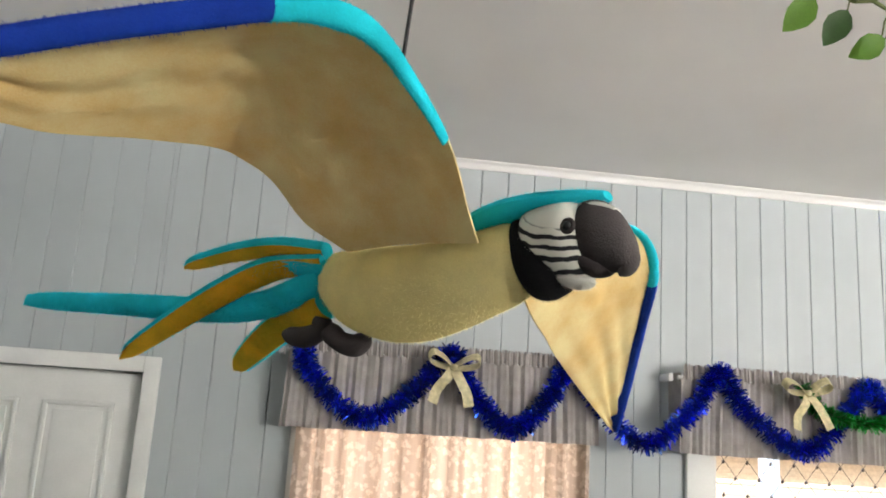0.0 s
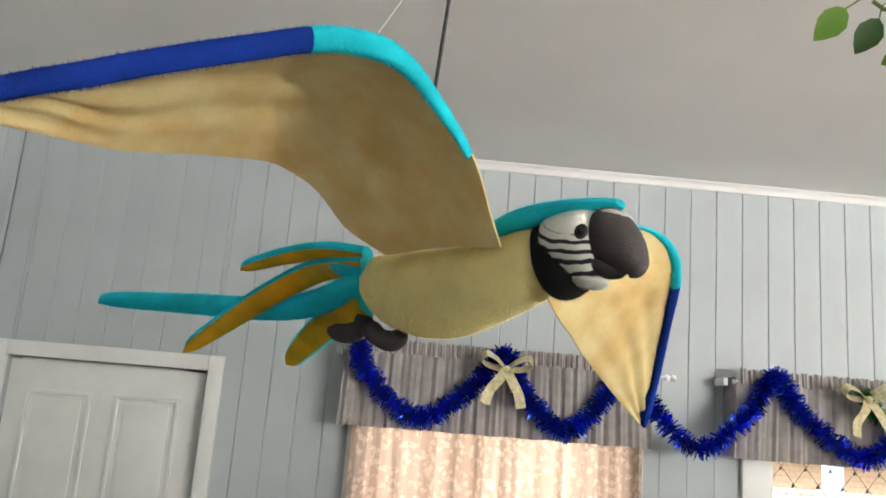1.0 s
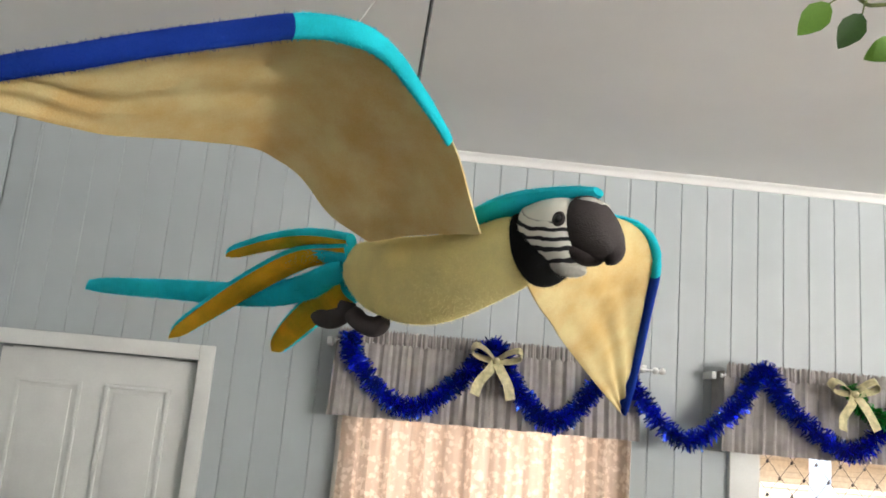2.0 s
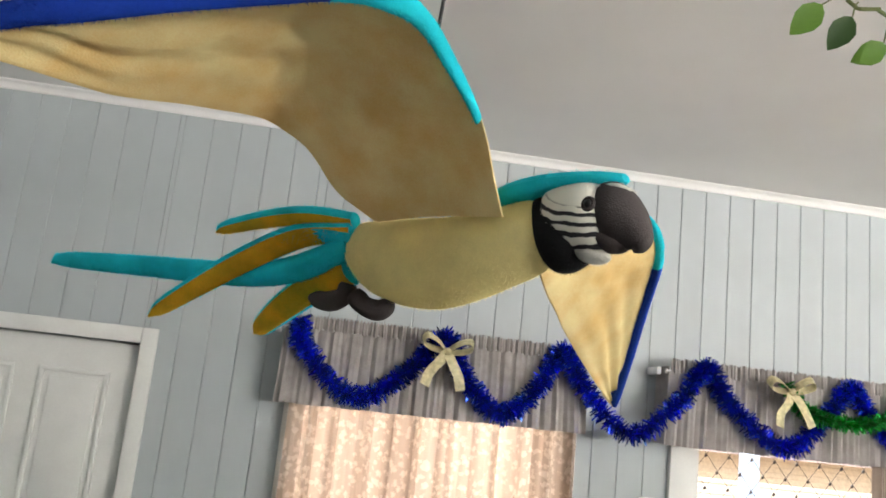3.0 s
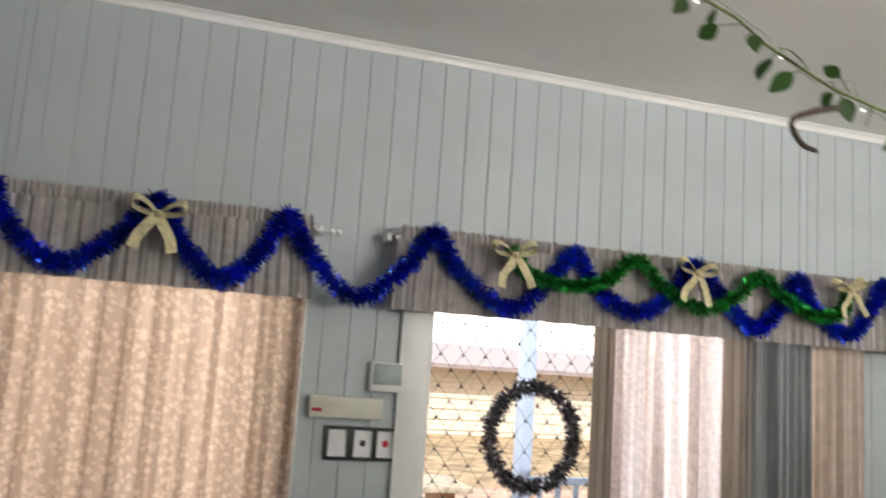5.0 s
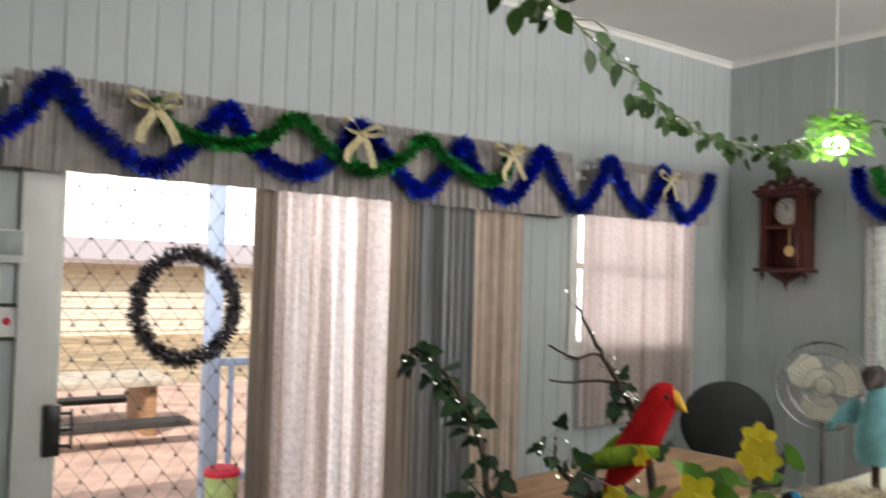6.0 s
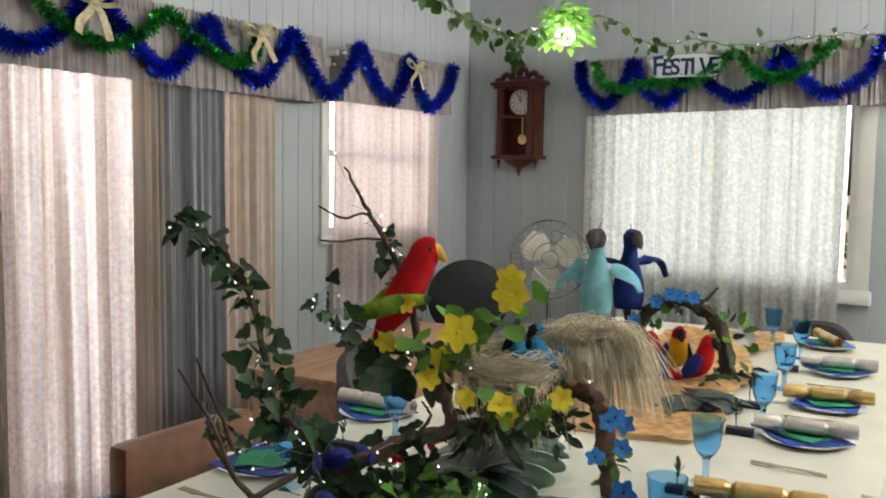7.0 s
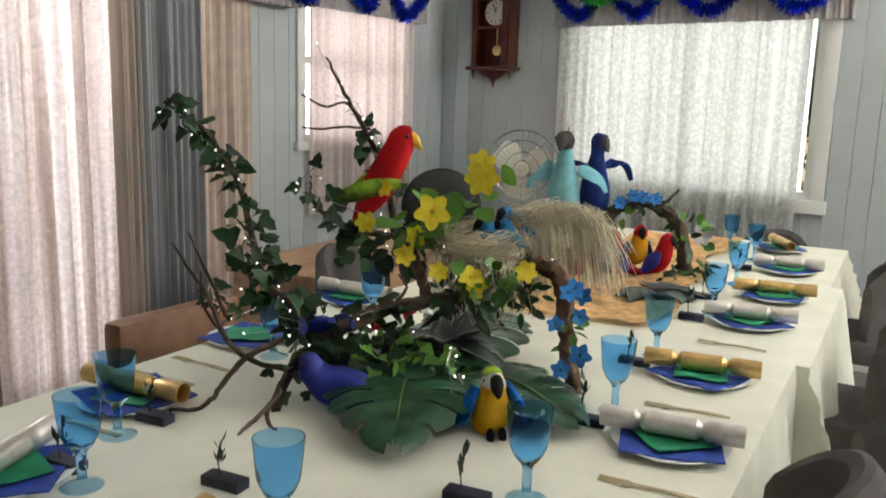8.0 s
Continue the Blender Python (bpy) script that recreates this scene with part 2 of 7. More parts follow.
BLACKFAB = surf("black_chair_vinyl", (0.014, 0.015, 0.017), 0.6, var=0.15, scale=20, fine=400, bump=0.2)
DARKLEG = surf("dark_chair_leg", (0.02, 0.018, 0.016), 0.5)
CREAMPL = surf("cream_plastic", (0.62, 0.60, 0.50), 0.4, var=0.05)
WHITEPL = surf("white_plastic", (0.72, 0.72, 0.70), 0.4, var=0.05)
CHROME = surf("chrome_wire", (0.55, 0.55, 0.55), 0.25, 0.9, var=0.1)
BLACK = surf("black_plastic", (0.012, 0.012, 0.013), 0.4, var=0.1)
PAPER = surf("white_paper", (0.78, 0.78, 0.78), 0.8, var=0.04)
INK = surf("navy_ink", (0.01, 0.02, 0.11), 0.7, var=0.1)
CLEAR = glassy("window_glass", (1, 1, 1), 0.0, 1.01)
LIGHTS = glow("fairy_bulb", (1.0, 0.97, 0.9), 9)
BULB = glow("ceiling_bulb", (0.95, 1.0, 0.9), 22)
BRASS = surf("brass", (0.62, 0.48, 0.22), 0.3, 0.9)
BLUEPOST = surf("pale_blue_paint", (0.42, 0.52, 0.72), 0.5, var=0.05)
TERRA = surf("red_earth_paving", (0.68, 0.47, 0.38), 0.9, var=0.2, scale=3)
GRASS = surf("dry_earth", (0.52, 0.40, 0.26), 0.95, var=0.3, scale=2)
BOARDS = surf("cream_weatherboard", (0.80, 0.74, 0.66), 0.7, var=0.08)
ROOF = surf("mauve_roof", (0.45, 0.40, 0.44), 0.6, var=0.1)
HEDGE = translucent(islands(surf("hedge_leaf", (0.10, 0.16, 0.05), 0.6, var=0.3), 0.5, 1.6, 0.03), 0.3)
REDBLOOM = surf("red_bloom", (0.6, 0.02, 0.05), 0.6, var=0.2)
STEELMESH = surf("grey_mesh_wire", (0.10, 0.09, 0.09), 0.5, 0.4)


# ---- building helpers ----
def part(name, bm, material, parent=None, label="", smooth=True):
    me = bpy.data.meshes.new(name)
    bm.normal_update()
    bm.to_mesh(me)
    bm.free()
    mats = material if isinstance(material, (list, tuple)) else [material]
    for m in mats:
        me.materials.append(m)
    if smooth:
        me.polygons.foreach_set("use_smooth", [True] * len(me.polygons))
        me.set_sharp_from_angle(angle=radians(38))
    ob = new(name, me)
    if parent is not None:
        ob.parent = parent
    if label:
        ob["label"] = label
    return ob


def thing(name, m, label, category, group="", kind=""):
    e = new(name)
    e.empty_display_size = 0.05
    e.matrix_world = m
    return tagged(e, label, category, group, kind)


def box(bm, c, s, rot=None, bevel=0.0):
    r = bmesh.ops.create_cube(bm, size=1, matrix=Matrix.Translation(c) @ (rot or Matrix()) @ Matrix.Diagonal((*s, 1)))
    if bevel:
        ed = list({e for v in r["verts"] for e in v.link_edges})
        bmesh.ops.bevel(bm, geom=ed, offset=bevel, segments=2, affect="EDGES", profile=0.6)
    return bm


def boxed(c, s, rot=None, bevel=0.0):
    return box(bmesh.new(), c, s, rot, bevel)


def spline(pts, n):
    """n points on a smooth curve through pts."""
    P = [Vector(p) for p in pts]
    P = [2 * P[0] - P[1]] + P + [2 * P[-1] - P[-2]]
    out = []
    segs = len(P) - 3
    for i in range(n):
        u = i / (n - 1) * segs
        k = min(int(u), segs - 1)
        f = u - k
        a, b, c, d = P[k:k + 4]
        out.append(0.5 * (2 * b + (c - a) * f + (2 * a - 5 * b + 4 * c - d) * f * f + (3 * b - a - 3 * c + d) * f ** 3))
    return out


def loft(bm, rings, cap=True, mats=None):
    vs = [[bm.verts.new(p) for p in r] for r in rings]
    for i in range(len(vs) - 1):
        k = len(vs[i])
        for j in range(k):
            f = bm.faces.new((vs[i][j], vs[i][(j + 1) % k], vs[i + 1][(j + 1) % k], vs[i + 1][j]))
            if mats:
                f.material_index = mats(i, j)
    if cap:
        bm.faces.new(list(reversed(vs[0])))
        bm.faces.new(vs[-1])
    return bm


def frames_on(pts, up=Vector((0, 0, 1))):
    out = []
    for i, p in enumerate(pts):
        d = (pts[min(i + 1, len(pts) - 1)] - pts[max(i - 1, 0)]).normalized()
        s = d.cross(up)
        if s.length < 1e-3:
            s = d.cross(Vector((1, 0, 0)))
        s.normalize()
        out.append((p, d, s, s.cross(d)))
    return out


def tube(bm, pts, r0, r1=None, sides=8, wobble=0.0, rng=random):
    r1 = r0 if r1 is None else r1
    rings = []
    fr = frames_on([Vector(p) for p in pts])
    for i, (p, d, s, u) in enumerate(fr):
        r = r0 + (r1 - r0) * i / max(1, len(fr) - 1)
        rings.append([p + (s * math.cos(a) + u * math.sin(a)) * r * (1 + wobble * rng.uniform(-1, 1)) for a in (2 * math.pi * k / sides for k in range(sides))])
    return loft(bm, rings)


def spun(bm, profile, sides=24, m=Matrix()):
    """A turned shape from (radius, height) pairs."""
    rings = [[m @ Vector((r * math.cos(2 * math.pi * k / sides), r * math.sin(2 * math.pi * k / sides), z)) for k in range(sides)] for r, z in profile]
    return loft(bm, rings)


def blob(bm, c, s, rot=None, seg=16, rough=0.0):
    r = bmesh.ops.create_uvsphere(bm, u_segments=seg, v_segments=max(8, seg * 2 // 3), radius=1, matrix=Matrix.Translation(c) @ (rot or Matrix()) @ Matrix.Diagonal((*s, 1)))
    if rough:
        for v in r["verts"]:
            v.co += (v.co - Vector(c)) * rough * noise.noise(v.co * 60)
    return bm


def turned(direction, roll=0.0):
    """A rotation that lays local z along a direction."""
    return Vector(direction).to_track_quat("Z", "Y").to_matrix().to_4x4() @ pose(0, 0, 0, 0, 0, roll)

# ---- the room: walls of vertical boards, ceiling, floor ----
X0, X1, Y0, Y1, TOP = -1.16, 6.1, -1.6, 4.5, 3.02
PITCH = 0.1125


def cut(lo, hi, holes):
    """The stretches of lo..hi that no hole covers."""
    out, a = [], lo
    for h0, h1 in sorted(holes):
        if h0 > a:
            out.append((a, h0))
        a = max(a, h1)
    if a < hi:
        out.append((a, hi))
    return out


def wall(name, m, length, holes, boards, label):
    """A wall in its own frame: x along it, z up, y into the thickness; boards stand on its face."""
    bm = bmesh.new()
    xs = sorted({-0.12, length + 0.12, *[h[0] for h in holes], *[h[1] for h in holes]})
    for a, b in zip(xs, xs[1:]):
        for z0, z1 in cut(0, TOP, [(h[2], h[3]) for h in holes if h[0] < b - 1e-4 and h[1] > a + 1e-4]):
            box(bm, ((a + b) / 2, 0.068, (z0 + z1) / 2), (b - a, 0.11, z1 - z0))
    w = part(name, bm, WALL_BASE, None, smooth=False)
    w.matrix_world = m
    tagged(w, label, "wall", kind="structure")
    boards.append((w, length, holes))
    return w


BOARD_WALLS = []
HOLES_N = [(-1.06 - X0, -0.28 - X0, -1, 2.05), (0.34 - X0, 1.42 - X0, 1.0, 2.1), (1.99 - X0, 3.95 - X0, -1, 2.1), (4.68 - X0, 5.64 - X0, 1.15, 2.1)]
wall("wall_north", pose(X0, Y1, 0), X1 - X0, HOLES_N, BOARD_WALLS, "pale grey-green wall of vertical tongue-and-groove boards")
# end wall: local x runs from y = 4.5 down to Y0
HOLES_E = [(Y1 - 3.5, Y1 - 1.99, 0.92, 2.08)]
wall("wall_east", pose(X1, Y1, 0, 0, 0, -90), Y1 - Y0, HOLES_E, BOARD_WALLS, "pale grey end wall of vertical boards")
wall("wall_west", pose(X0, Y0, 0, 0, 0, 90), Y1 - Y0, [], BOARD_WALLS, "pale grey side wall of vertical boards")
# the rear opening is added out of view, only for the fill light
wall("wall_south", pose(X1, Y0, 0, 0, 0, 180), X1 - X0, [(X1 - 5.9, X1 - 3.4, 1.75, 2.25)], BOARD_WALLS, "pale grey rear wall of vertical boards")

tagged(part("floor", boxed(((X0 + X1) / 2, (Y0 + Y1) / 2, -0.05), (X1 - X0 + 0.3, Y1 - Y0 + 0.3, 0.1)), FLOOR, smooth=False), "dark grey smooth room floor", "floor", kind="structure")
tagged(part("ceiling", boxed(((X0 + X1) / 2, (Y0 + Y1) / 2, TOP + 0.05), (X1 - X0 + 0.3, Y1 - Y0 + 0.3, 0.1)), CEIL, smooth=False), "plain off-white plaster ceiling", "ceiling", kind="structure")


def cove(name, m, length):
    bm = bmesh.new()
    prof = [(0, -0.036), (-0.007, -0.033), (-0.014, -0.019), (-0.023, -0.011), (-0.034, -0.007), (-0.037, -0.002), (0, -0.002)]
    loft(bm, [[Vector((x, y, z)) for y, z in prof] for x in (0, length)])
    o = part(name, bm, CEIL)
    o.matrix_world = m
    return tagged(o, "narrow painted cornice along the ceiling", "cornice", kind="structure")


cove("trim", pose(X0, Y1, TOP), X1 - X0)
cove("trim", pose(X1, Y1, TOP, 0, 0, -90), Y1 - Y0)
cove("trim", pose(X0, Y0, TOP, 0, 0, 90), Y1 - Y0)
for _m, _l in ((pose(-0.2, Y1 - 0.008, 0.06), 2.05), (pose(4.05, Y1 - 0.008, 0.06), X1 - 4.05)):
    _o = part("baseboard", boxed((_l / 2, 0, 0), (_l, 0.016, 0.12), bevel=0.004), TRIM)
    _o.matrix_world = _m
    tagged(_o, "white painted baseboard", "baseboard", kind="structure")
_o = part("baseboard", boxed((X1 - 0.008, (Y0 + Y1) / 2, 0.06), (0.016, Y1 - Y0, 0.12), bevel=0.004), TRIM)
tagged(_o, "white painted baseboard", "baseboard", kind="structure")


def surround(parent, x0, x1, z0, z1, w, depth, sill=True):
    """Painted boards round an opening, standing proud of the wall."""
    for nm, c, s in (("window_frame", (x0 - w / 2, -depth / 2, (z0 + z1) / 2), (w, depth, z1 - z0)), ("window_frame", (x1 + w / 2, -depth / 2, (z0 + z1) / 2), (w, depth, z1 - z0)),
                     ("window_frame", ((x0 + x1) / 2, -depth / 2, z1 + w / 2), (x1 - x0 + 2 * w, depth, w))):
        part(nm, boxed(c, s, bevel=0.004), TRIM, parent)
    if sill:
        part("window_sill", boxed(((x0 + x1) / 2, -depth / 2 - 0.008, z0 - w / 2), (x1 - x0 + 2 * w + 0.03, depth + 0.016, w), bevel=0.005), TRIM, parent)


def window(name, m, x0, x1, z0, z1, w, lights, label, rail=None):
    win = thing(name, m, label, "window", kind="structure")
    surround(win, x0, x1, z0, z1, w, 0.02)
    for x in (x0 + 0.02, x1 - 0.02):
        part("jamb", boxed((x, 0.06, (z0 + z1) / 2), (0.04, 0.1, z1 - z0)), TRIM, win)
    for z in (z0 + 0.02, z1 - 0.02):
        part("rail", boxed(((x0 + x1) / 2, 0.06, z), (x1 - x0 - 0.08, 0.1, 0.04)), TRIM, win)
    for i in range(lights - 1):
        x = x0 + (x1 - x0) * (i + 1) / lights
        part("mullion", boxed((x, 0.05, (z0 + z1) / 2), (0.045, 0.03, z1 - z0 - 0.08)), TRIM, win)
    if rail:
        part("meeting_rail", boxed(((x0 + x1) / 2, 0.045, rail), (x1 - x0 - 0.08, 0.03, 0.04)), TRIM, win)
    for i in range(lights):
        a, b = x0 + 0.04 + (x1 - x0 - 0.08) * i / lights, x0 + 0.04 + (x1 - x0 - 0.08) * (i + 1) / lights
        p = part("pane", boxed(((a + b) / 2, 0.06, (z0 + z1) / 2), (b - a - 0.05, 0.004, z1 - z0 - 0.085)), CLEAR, win, smooth=False)
        p.visible_shadow = False
    return win


window("window_1", pose(0, Y1, 0), 0.34, 1.42, 1.0, 2.1, 0.05, 2, "white timber-framed window behind an ecru lace curtain")
window("window_2", pose(0, Y1, 0), 4.68, 5.64, 1.15, 2.1, 0.05, 1, "white sash window behind a sheer lace curtain", rail=1.62)
window("window_3", pose(X1, Y1, 0, 0, 0, -90), Y1 - 3.5, Y1 - 1.99, 0.92, 2.08, 0.075, 2, "wide white-framed end window behind a sheer lace curtain")

# closed panelled door at the far left
door = thing("door_1", pose(0, Y1, 0), "closed white painted panelled interior door", "door", kind="structure")
for _c, _s in (((-0.25, -0.012, 1.055), (0.06, 0.024, 2.11)), ((-1.09, -0.012, 1.055), (0.06, 0.024, 2.11)), ((-0.67, -0.012, 2.08), (0.78, 0.024, 0.06))):
    part("architrave", boxed(_c, _s, bevel=0.006), TRIM, door)
part("slab", boxed((-0.67, 0.05, 1.02), (0.78, 0.035, 2.04), bevel=0.003), TRIM, door)
part("door_stop", boxed((-0.67, 0.135, 1.06), (0.92, 0.016, 2.12)), TRIM, door)
for _x in (-0.855, -0.51):
    for _z0, _z1 in ((1.12, 1.92), (0.25, 0.98)):
        _w = 0.12
        for _c, _s in (((_x - _w, 0.03, (_z0 + _z1) / 2), (0.018, 0.014, _z1 - _z0)), ((_x + _w, 0.03, (_z0 + _z1) / 2), (0.018, 0.014, _z1 - _z0)),
                       ((_x, 0.03, _z0), (2 * _w + 0.018, 0.014, 0.018)), ((_x, 0.03, _z1), (2 * _w + 0.018, 0.014, 0.018))):
            part("panel_moulding", boxed(_c, _s, bevel=0.005), TRIM, door)
        part("panel", boxed((_x, 0.031, (_z0 + _z1) / 2), (2 * _w - 0.06, 0.008, _z1 - _z0 - 0.05), bevel=0.003), TRIM, door)

# sliding glass door with a security screen of diamond mesh
slider = thing("door_2", pose(0, Y1, 0), "sliding glass door with diamond mesh security screen", "sliding door", kind="structure")
part("architrave", boxed((1.93, -0.012, 1.05), (0.12, 0.03, 2.1), bevel=0.006), TRIM, slider)
part("architrave", boxed((4.0, -0.012, 1.05), (0.10, 0.03, 2.1), bevel=0.006), TRIM, slider)
part("head_jamb", boxed((2.97, 0.05, 2.075), (1.96, 0.12, 0.05)), TRIM, slider)
for _x in (2.01, 2.95, 3.93):
    part("stile", boxed((_x, 0.07, 1.03), (0.045, 0.03, 2.04), bevel=0.003), TRIM, slider)
_g = part("pane", boxed((3.44, 0.07, 1.04), (0.92, 0.005, 1.98)), CLEAR, slider, smooth=False)
_g.visible_shadow = False
bm = bmesh.new()
_s = 0.105
for _i in range(-28, 20):
    for _d in (1, -1):
        # diagonal wires clipped to the leaf
        pa, pb = [], None
        a = Vector((2.03, 0.095 + 0.004 * _d, 0.02))
        z_at = lambda x, i=_i, d=_d: 0.02 + i * _s * 1.29 + (x - 2.03) * 1.29 if d > 0 else 2.06 - i * _s * 1.29 - (x - 2.03) * 1.29
        xs = [2.03 + 0.9 * k / 60 for k in range(61)]
        run = [x for x in xs if 0.02 <= z_at(x) <= 2.06]
        if len(run) > 2:
            tube(bm, [(run[0], 0.095 + 0.004 * _d, z_at(run[0])), (run[-1], 0.095 + 0.004 * _d, z_at(run[-1]))], 0.0012, sides=5)
part("mesh_screen", bm, STEELMESH, slider, "grey diamond mesh")
bm = bmesh.new()
for _i in range(8):
    for _k in range(30):
        blob(bm, (2.03 + (_i + 0.5 * (_k % 2)) * _s, 0.095, 0.02 + _k * _s * 1.29 / 2), (0.006, 0.005, 0.008), seg=6)
part("mesh_knots", bm, STEELMESH, slider)
part("door_lock", boxed((2.0, -0.03, 0.93), (0.06, 0.035, 0.19), bevel=0.008), BLACK, slider, "black door lock")
for _z in (0.87, 0.93, 0.99):
    part("lock_bar", boxed((2.05, -0.03, _z), (0.04, 0.02, 0.012), bevel=0.003), BLACK, slider)
part("lock_bar", boxed((2.068, -0.03, 0.93), (0.008, 0.02, 0.15), bevel=0.003), BLACK, slider)

# ---- valances, curtains ----
def hanging(bm, x0, x1, z0, z1, y, amp, waves, seed, cols=None, rows=6, flare=0.0, top_frill=0.0, thick=0.003):
    """Pleated cloth between x0 and x1, as a sheet with thickness."""
    rng = random.Random(seed)
    cols = cols or int(waves * 10)
    ph = [rng.uniform(0, 6.28) for _ in range(4)]
    front, back = [], []
    for r in range(rows + 1):
        v = r / rows
        z = z0 + (z1 - z0) * v
        fr, bk = [], []
        for c in range(cols + 1):
            u = c / cols
            w = u * waves * 2 * math.pi
            a = amp * (1 - 0.25 * v)
            d = a * (math.sin(w + 1.3 * math.sin(w * 0.31 + ph[0])) + 0.45 * math.sin(w * 2.3 + ph[1] + v) + 0.3 * math.sin(w * 0.43 + ph[2]))
            zz = z + (0.006 * math.sin(w * 1.9 + ph[3]) if top_frill and r == rows else 0) + (0.0015 * math.sin(w * 0.37 + ph[1]) if r == 0 else 0)
            x = x0 + (x1 - x0) * u + flare * (1 - v) * (u - 0.5)
            fr.append(bm.verts.new((x, y + d, zz)))
            bk.append(bm.verts.new((x, y + d + thick, zz)))
        front.append(fr)
        back.append(bk)
    for r in range(rows):
        for c in range(cols):
            bm.faces.new((front[r][c], front[r][c + 1], front[r + 1][c + 1], front[r + 1][c]))
            bm.faces.new((back[r][c + 1], back[r][c], back[r + 1][c], back[r + 1][c + 1]))
    for r in range(rows):
        for c, flip in ((0, 0), (cols, 1)):
            q = (front[r][c], front[r + 1][c], back[r + 1][c], back[r][c])
            bm.faces.new(tuple(reversed(q)) if flip else q)
    for c in range(cols):
        bm.faces.new((front[0][c + 1], front[0][c], back[0][c], back[0][c + 1]))
        bm.faces.new((front[rows][c], front[rows][c + 1], back[rows][c + 1], back[rows][c]))
    return bm


def valance(m, x0, x1, z0, z1, seed, label, returns=(True, True)):
    v = thing("valance", m, label, "valance", "window valances")
    part("skirt", hanging(bmesh.new(), x0, x1, z0, z1 - 0.045, -0.135, 0.007, (x1 - x0) / 0.055, seed, rows=8, flare=0.02), VALANCE, v)
    part("frill", hanging(bmesh.new(), x0 + 0.01, x1 - 0.01, z1 - 0.05, z1 + 0.005, -0.133, 0.006, (x1 - x0) / 0.025, seed + 1, rows=3, top_frill=1), VALANCE, v)
    part("rod", tube(bmesh.new(), [(x0 - 0.01, -0.118, z1 - 0.045), (x1 + 0.01, -0.118, z1 - 0.045)], 0.009, sides=10), WHITEPL, v, "white curtain rod")
    for side, on in zip((x0, x1), returns):
        if on:
            part("return", boxed((side, -0.066, (z0 + z1) / 2 - 0.01), (0.004, 0.12, z1 - z0 - 0.03)), VALANCE, v)
    for x in (x0 - 0.03, x1 + 0.03):
        part("bracket", boxed((x, -0.05, z1 - 0.045), (0.02, 0.1, 0.03), bevel=0.004), WHITEPL, v, "white rod bracket")
    return v


N = pose(0, Y1, 0)
E_ = pose(X1, Y1, 0, 0, 0, -90)
valance(N, 0.26, 1.455, 1.886, 2.215, 1, "taupe gathered cloth valance over a lace window")
valance(N, 1.80, 4.53, 1.876, 2.215, 2, "long taupe gathered valance over the sliding door")
valance(N, 4.70, 5.70, 1.90, 2.215, 3, "short taupe gathered valance in the room corner")
valance(E_, Y1 - 3.56, Y1 - 1.86, 1.885, 2.215, 4, "taupe gathered valance over the end window")


def curtain(m, x0, x1, z0, z1, y, mat, amp, waves, seed, label, cat="curtain", rows=14, flare=0.0):
    c = thing("curtain", m, label, cat, "curtains")
    part("cloth", hanging(bmesh.new(), x0, x1, z0, z1, y, amp, waves, seed, rows=rows, flare=flare, thick=0.0015), mat, c)
    part("rod", tube(bmesh.new(), [(x0 - 0.02, y, z1 + 0.012), (x1 + 0.02, y, z1 + 0.012)], 0.008, sides=8), WHITEPL, c)
    return c


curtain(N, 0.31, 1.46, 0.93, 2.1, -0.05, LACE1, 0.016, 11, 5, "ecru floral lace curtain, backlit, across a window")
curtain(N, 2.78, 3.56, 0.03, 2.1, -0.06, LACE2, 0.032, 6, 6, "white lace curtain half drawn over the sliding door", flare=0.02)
curtain(N, 3.41, 3.55, 0.03, 2.1, -0.09, TAUPECURT, 0.014, 2, 32, "narrow taupe curtain fold beside the lace")
curtain(N, 3.52, 3.87, 0.03, 2.1, -0.10, GREYCURT, 0.022, 5, 7, "heavy grey satin curtain hanging in deep folds")
curtain(N, 3.84, 4.22, 0.03, 2.1, -0.075, BEIGECURT, 0.016, 5, 8, "beige lining curtain hanging beside the grey one")
curtain(N, 2.74, 2.84, 0.03, 2.1, -0.075, TAUPECURT, 0.012, 2, 31, "narrow taupe curtain edge at the sliding door")
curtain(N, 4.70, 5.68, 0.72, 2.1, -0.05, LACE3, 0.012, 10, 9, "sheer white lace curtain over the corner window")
curtain(E_, Y1 - 3.54, Y1 - 2.05, 0.62, 2.08, -0.05, LACE4, 0.018, 17, 10, "sheer white lace curtain over the bright end window")


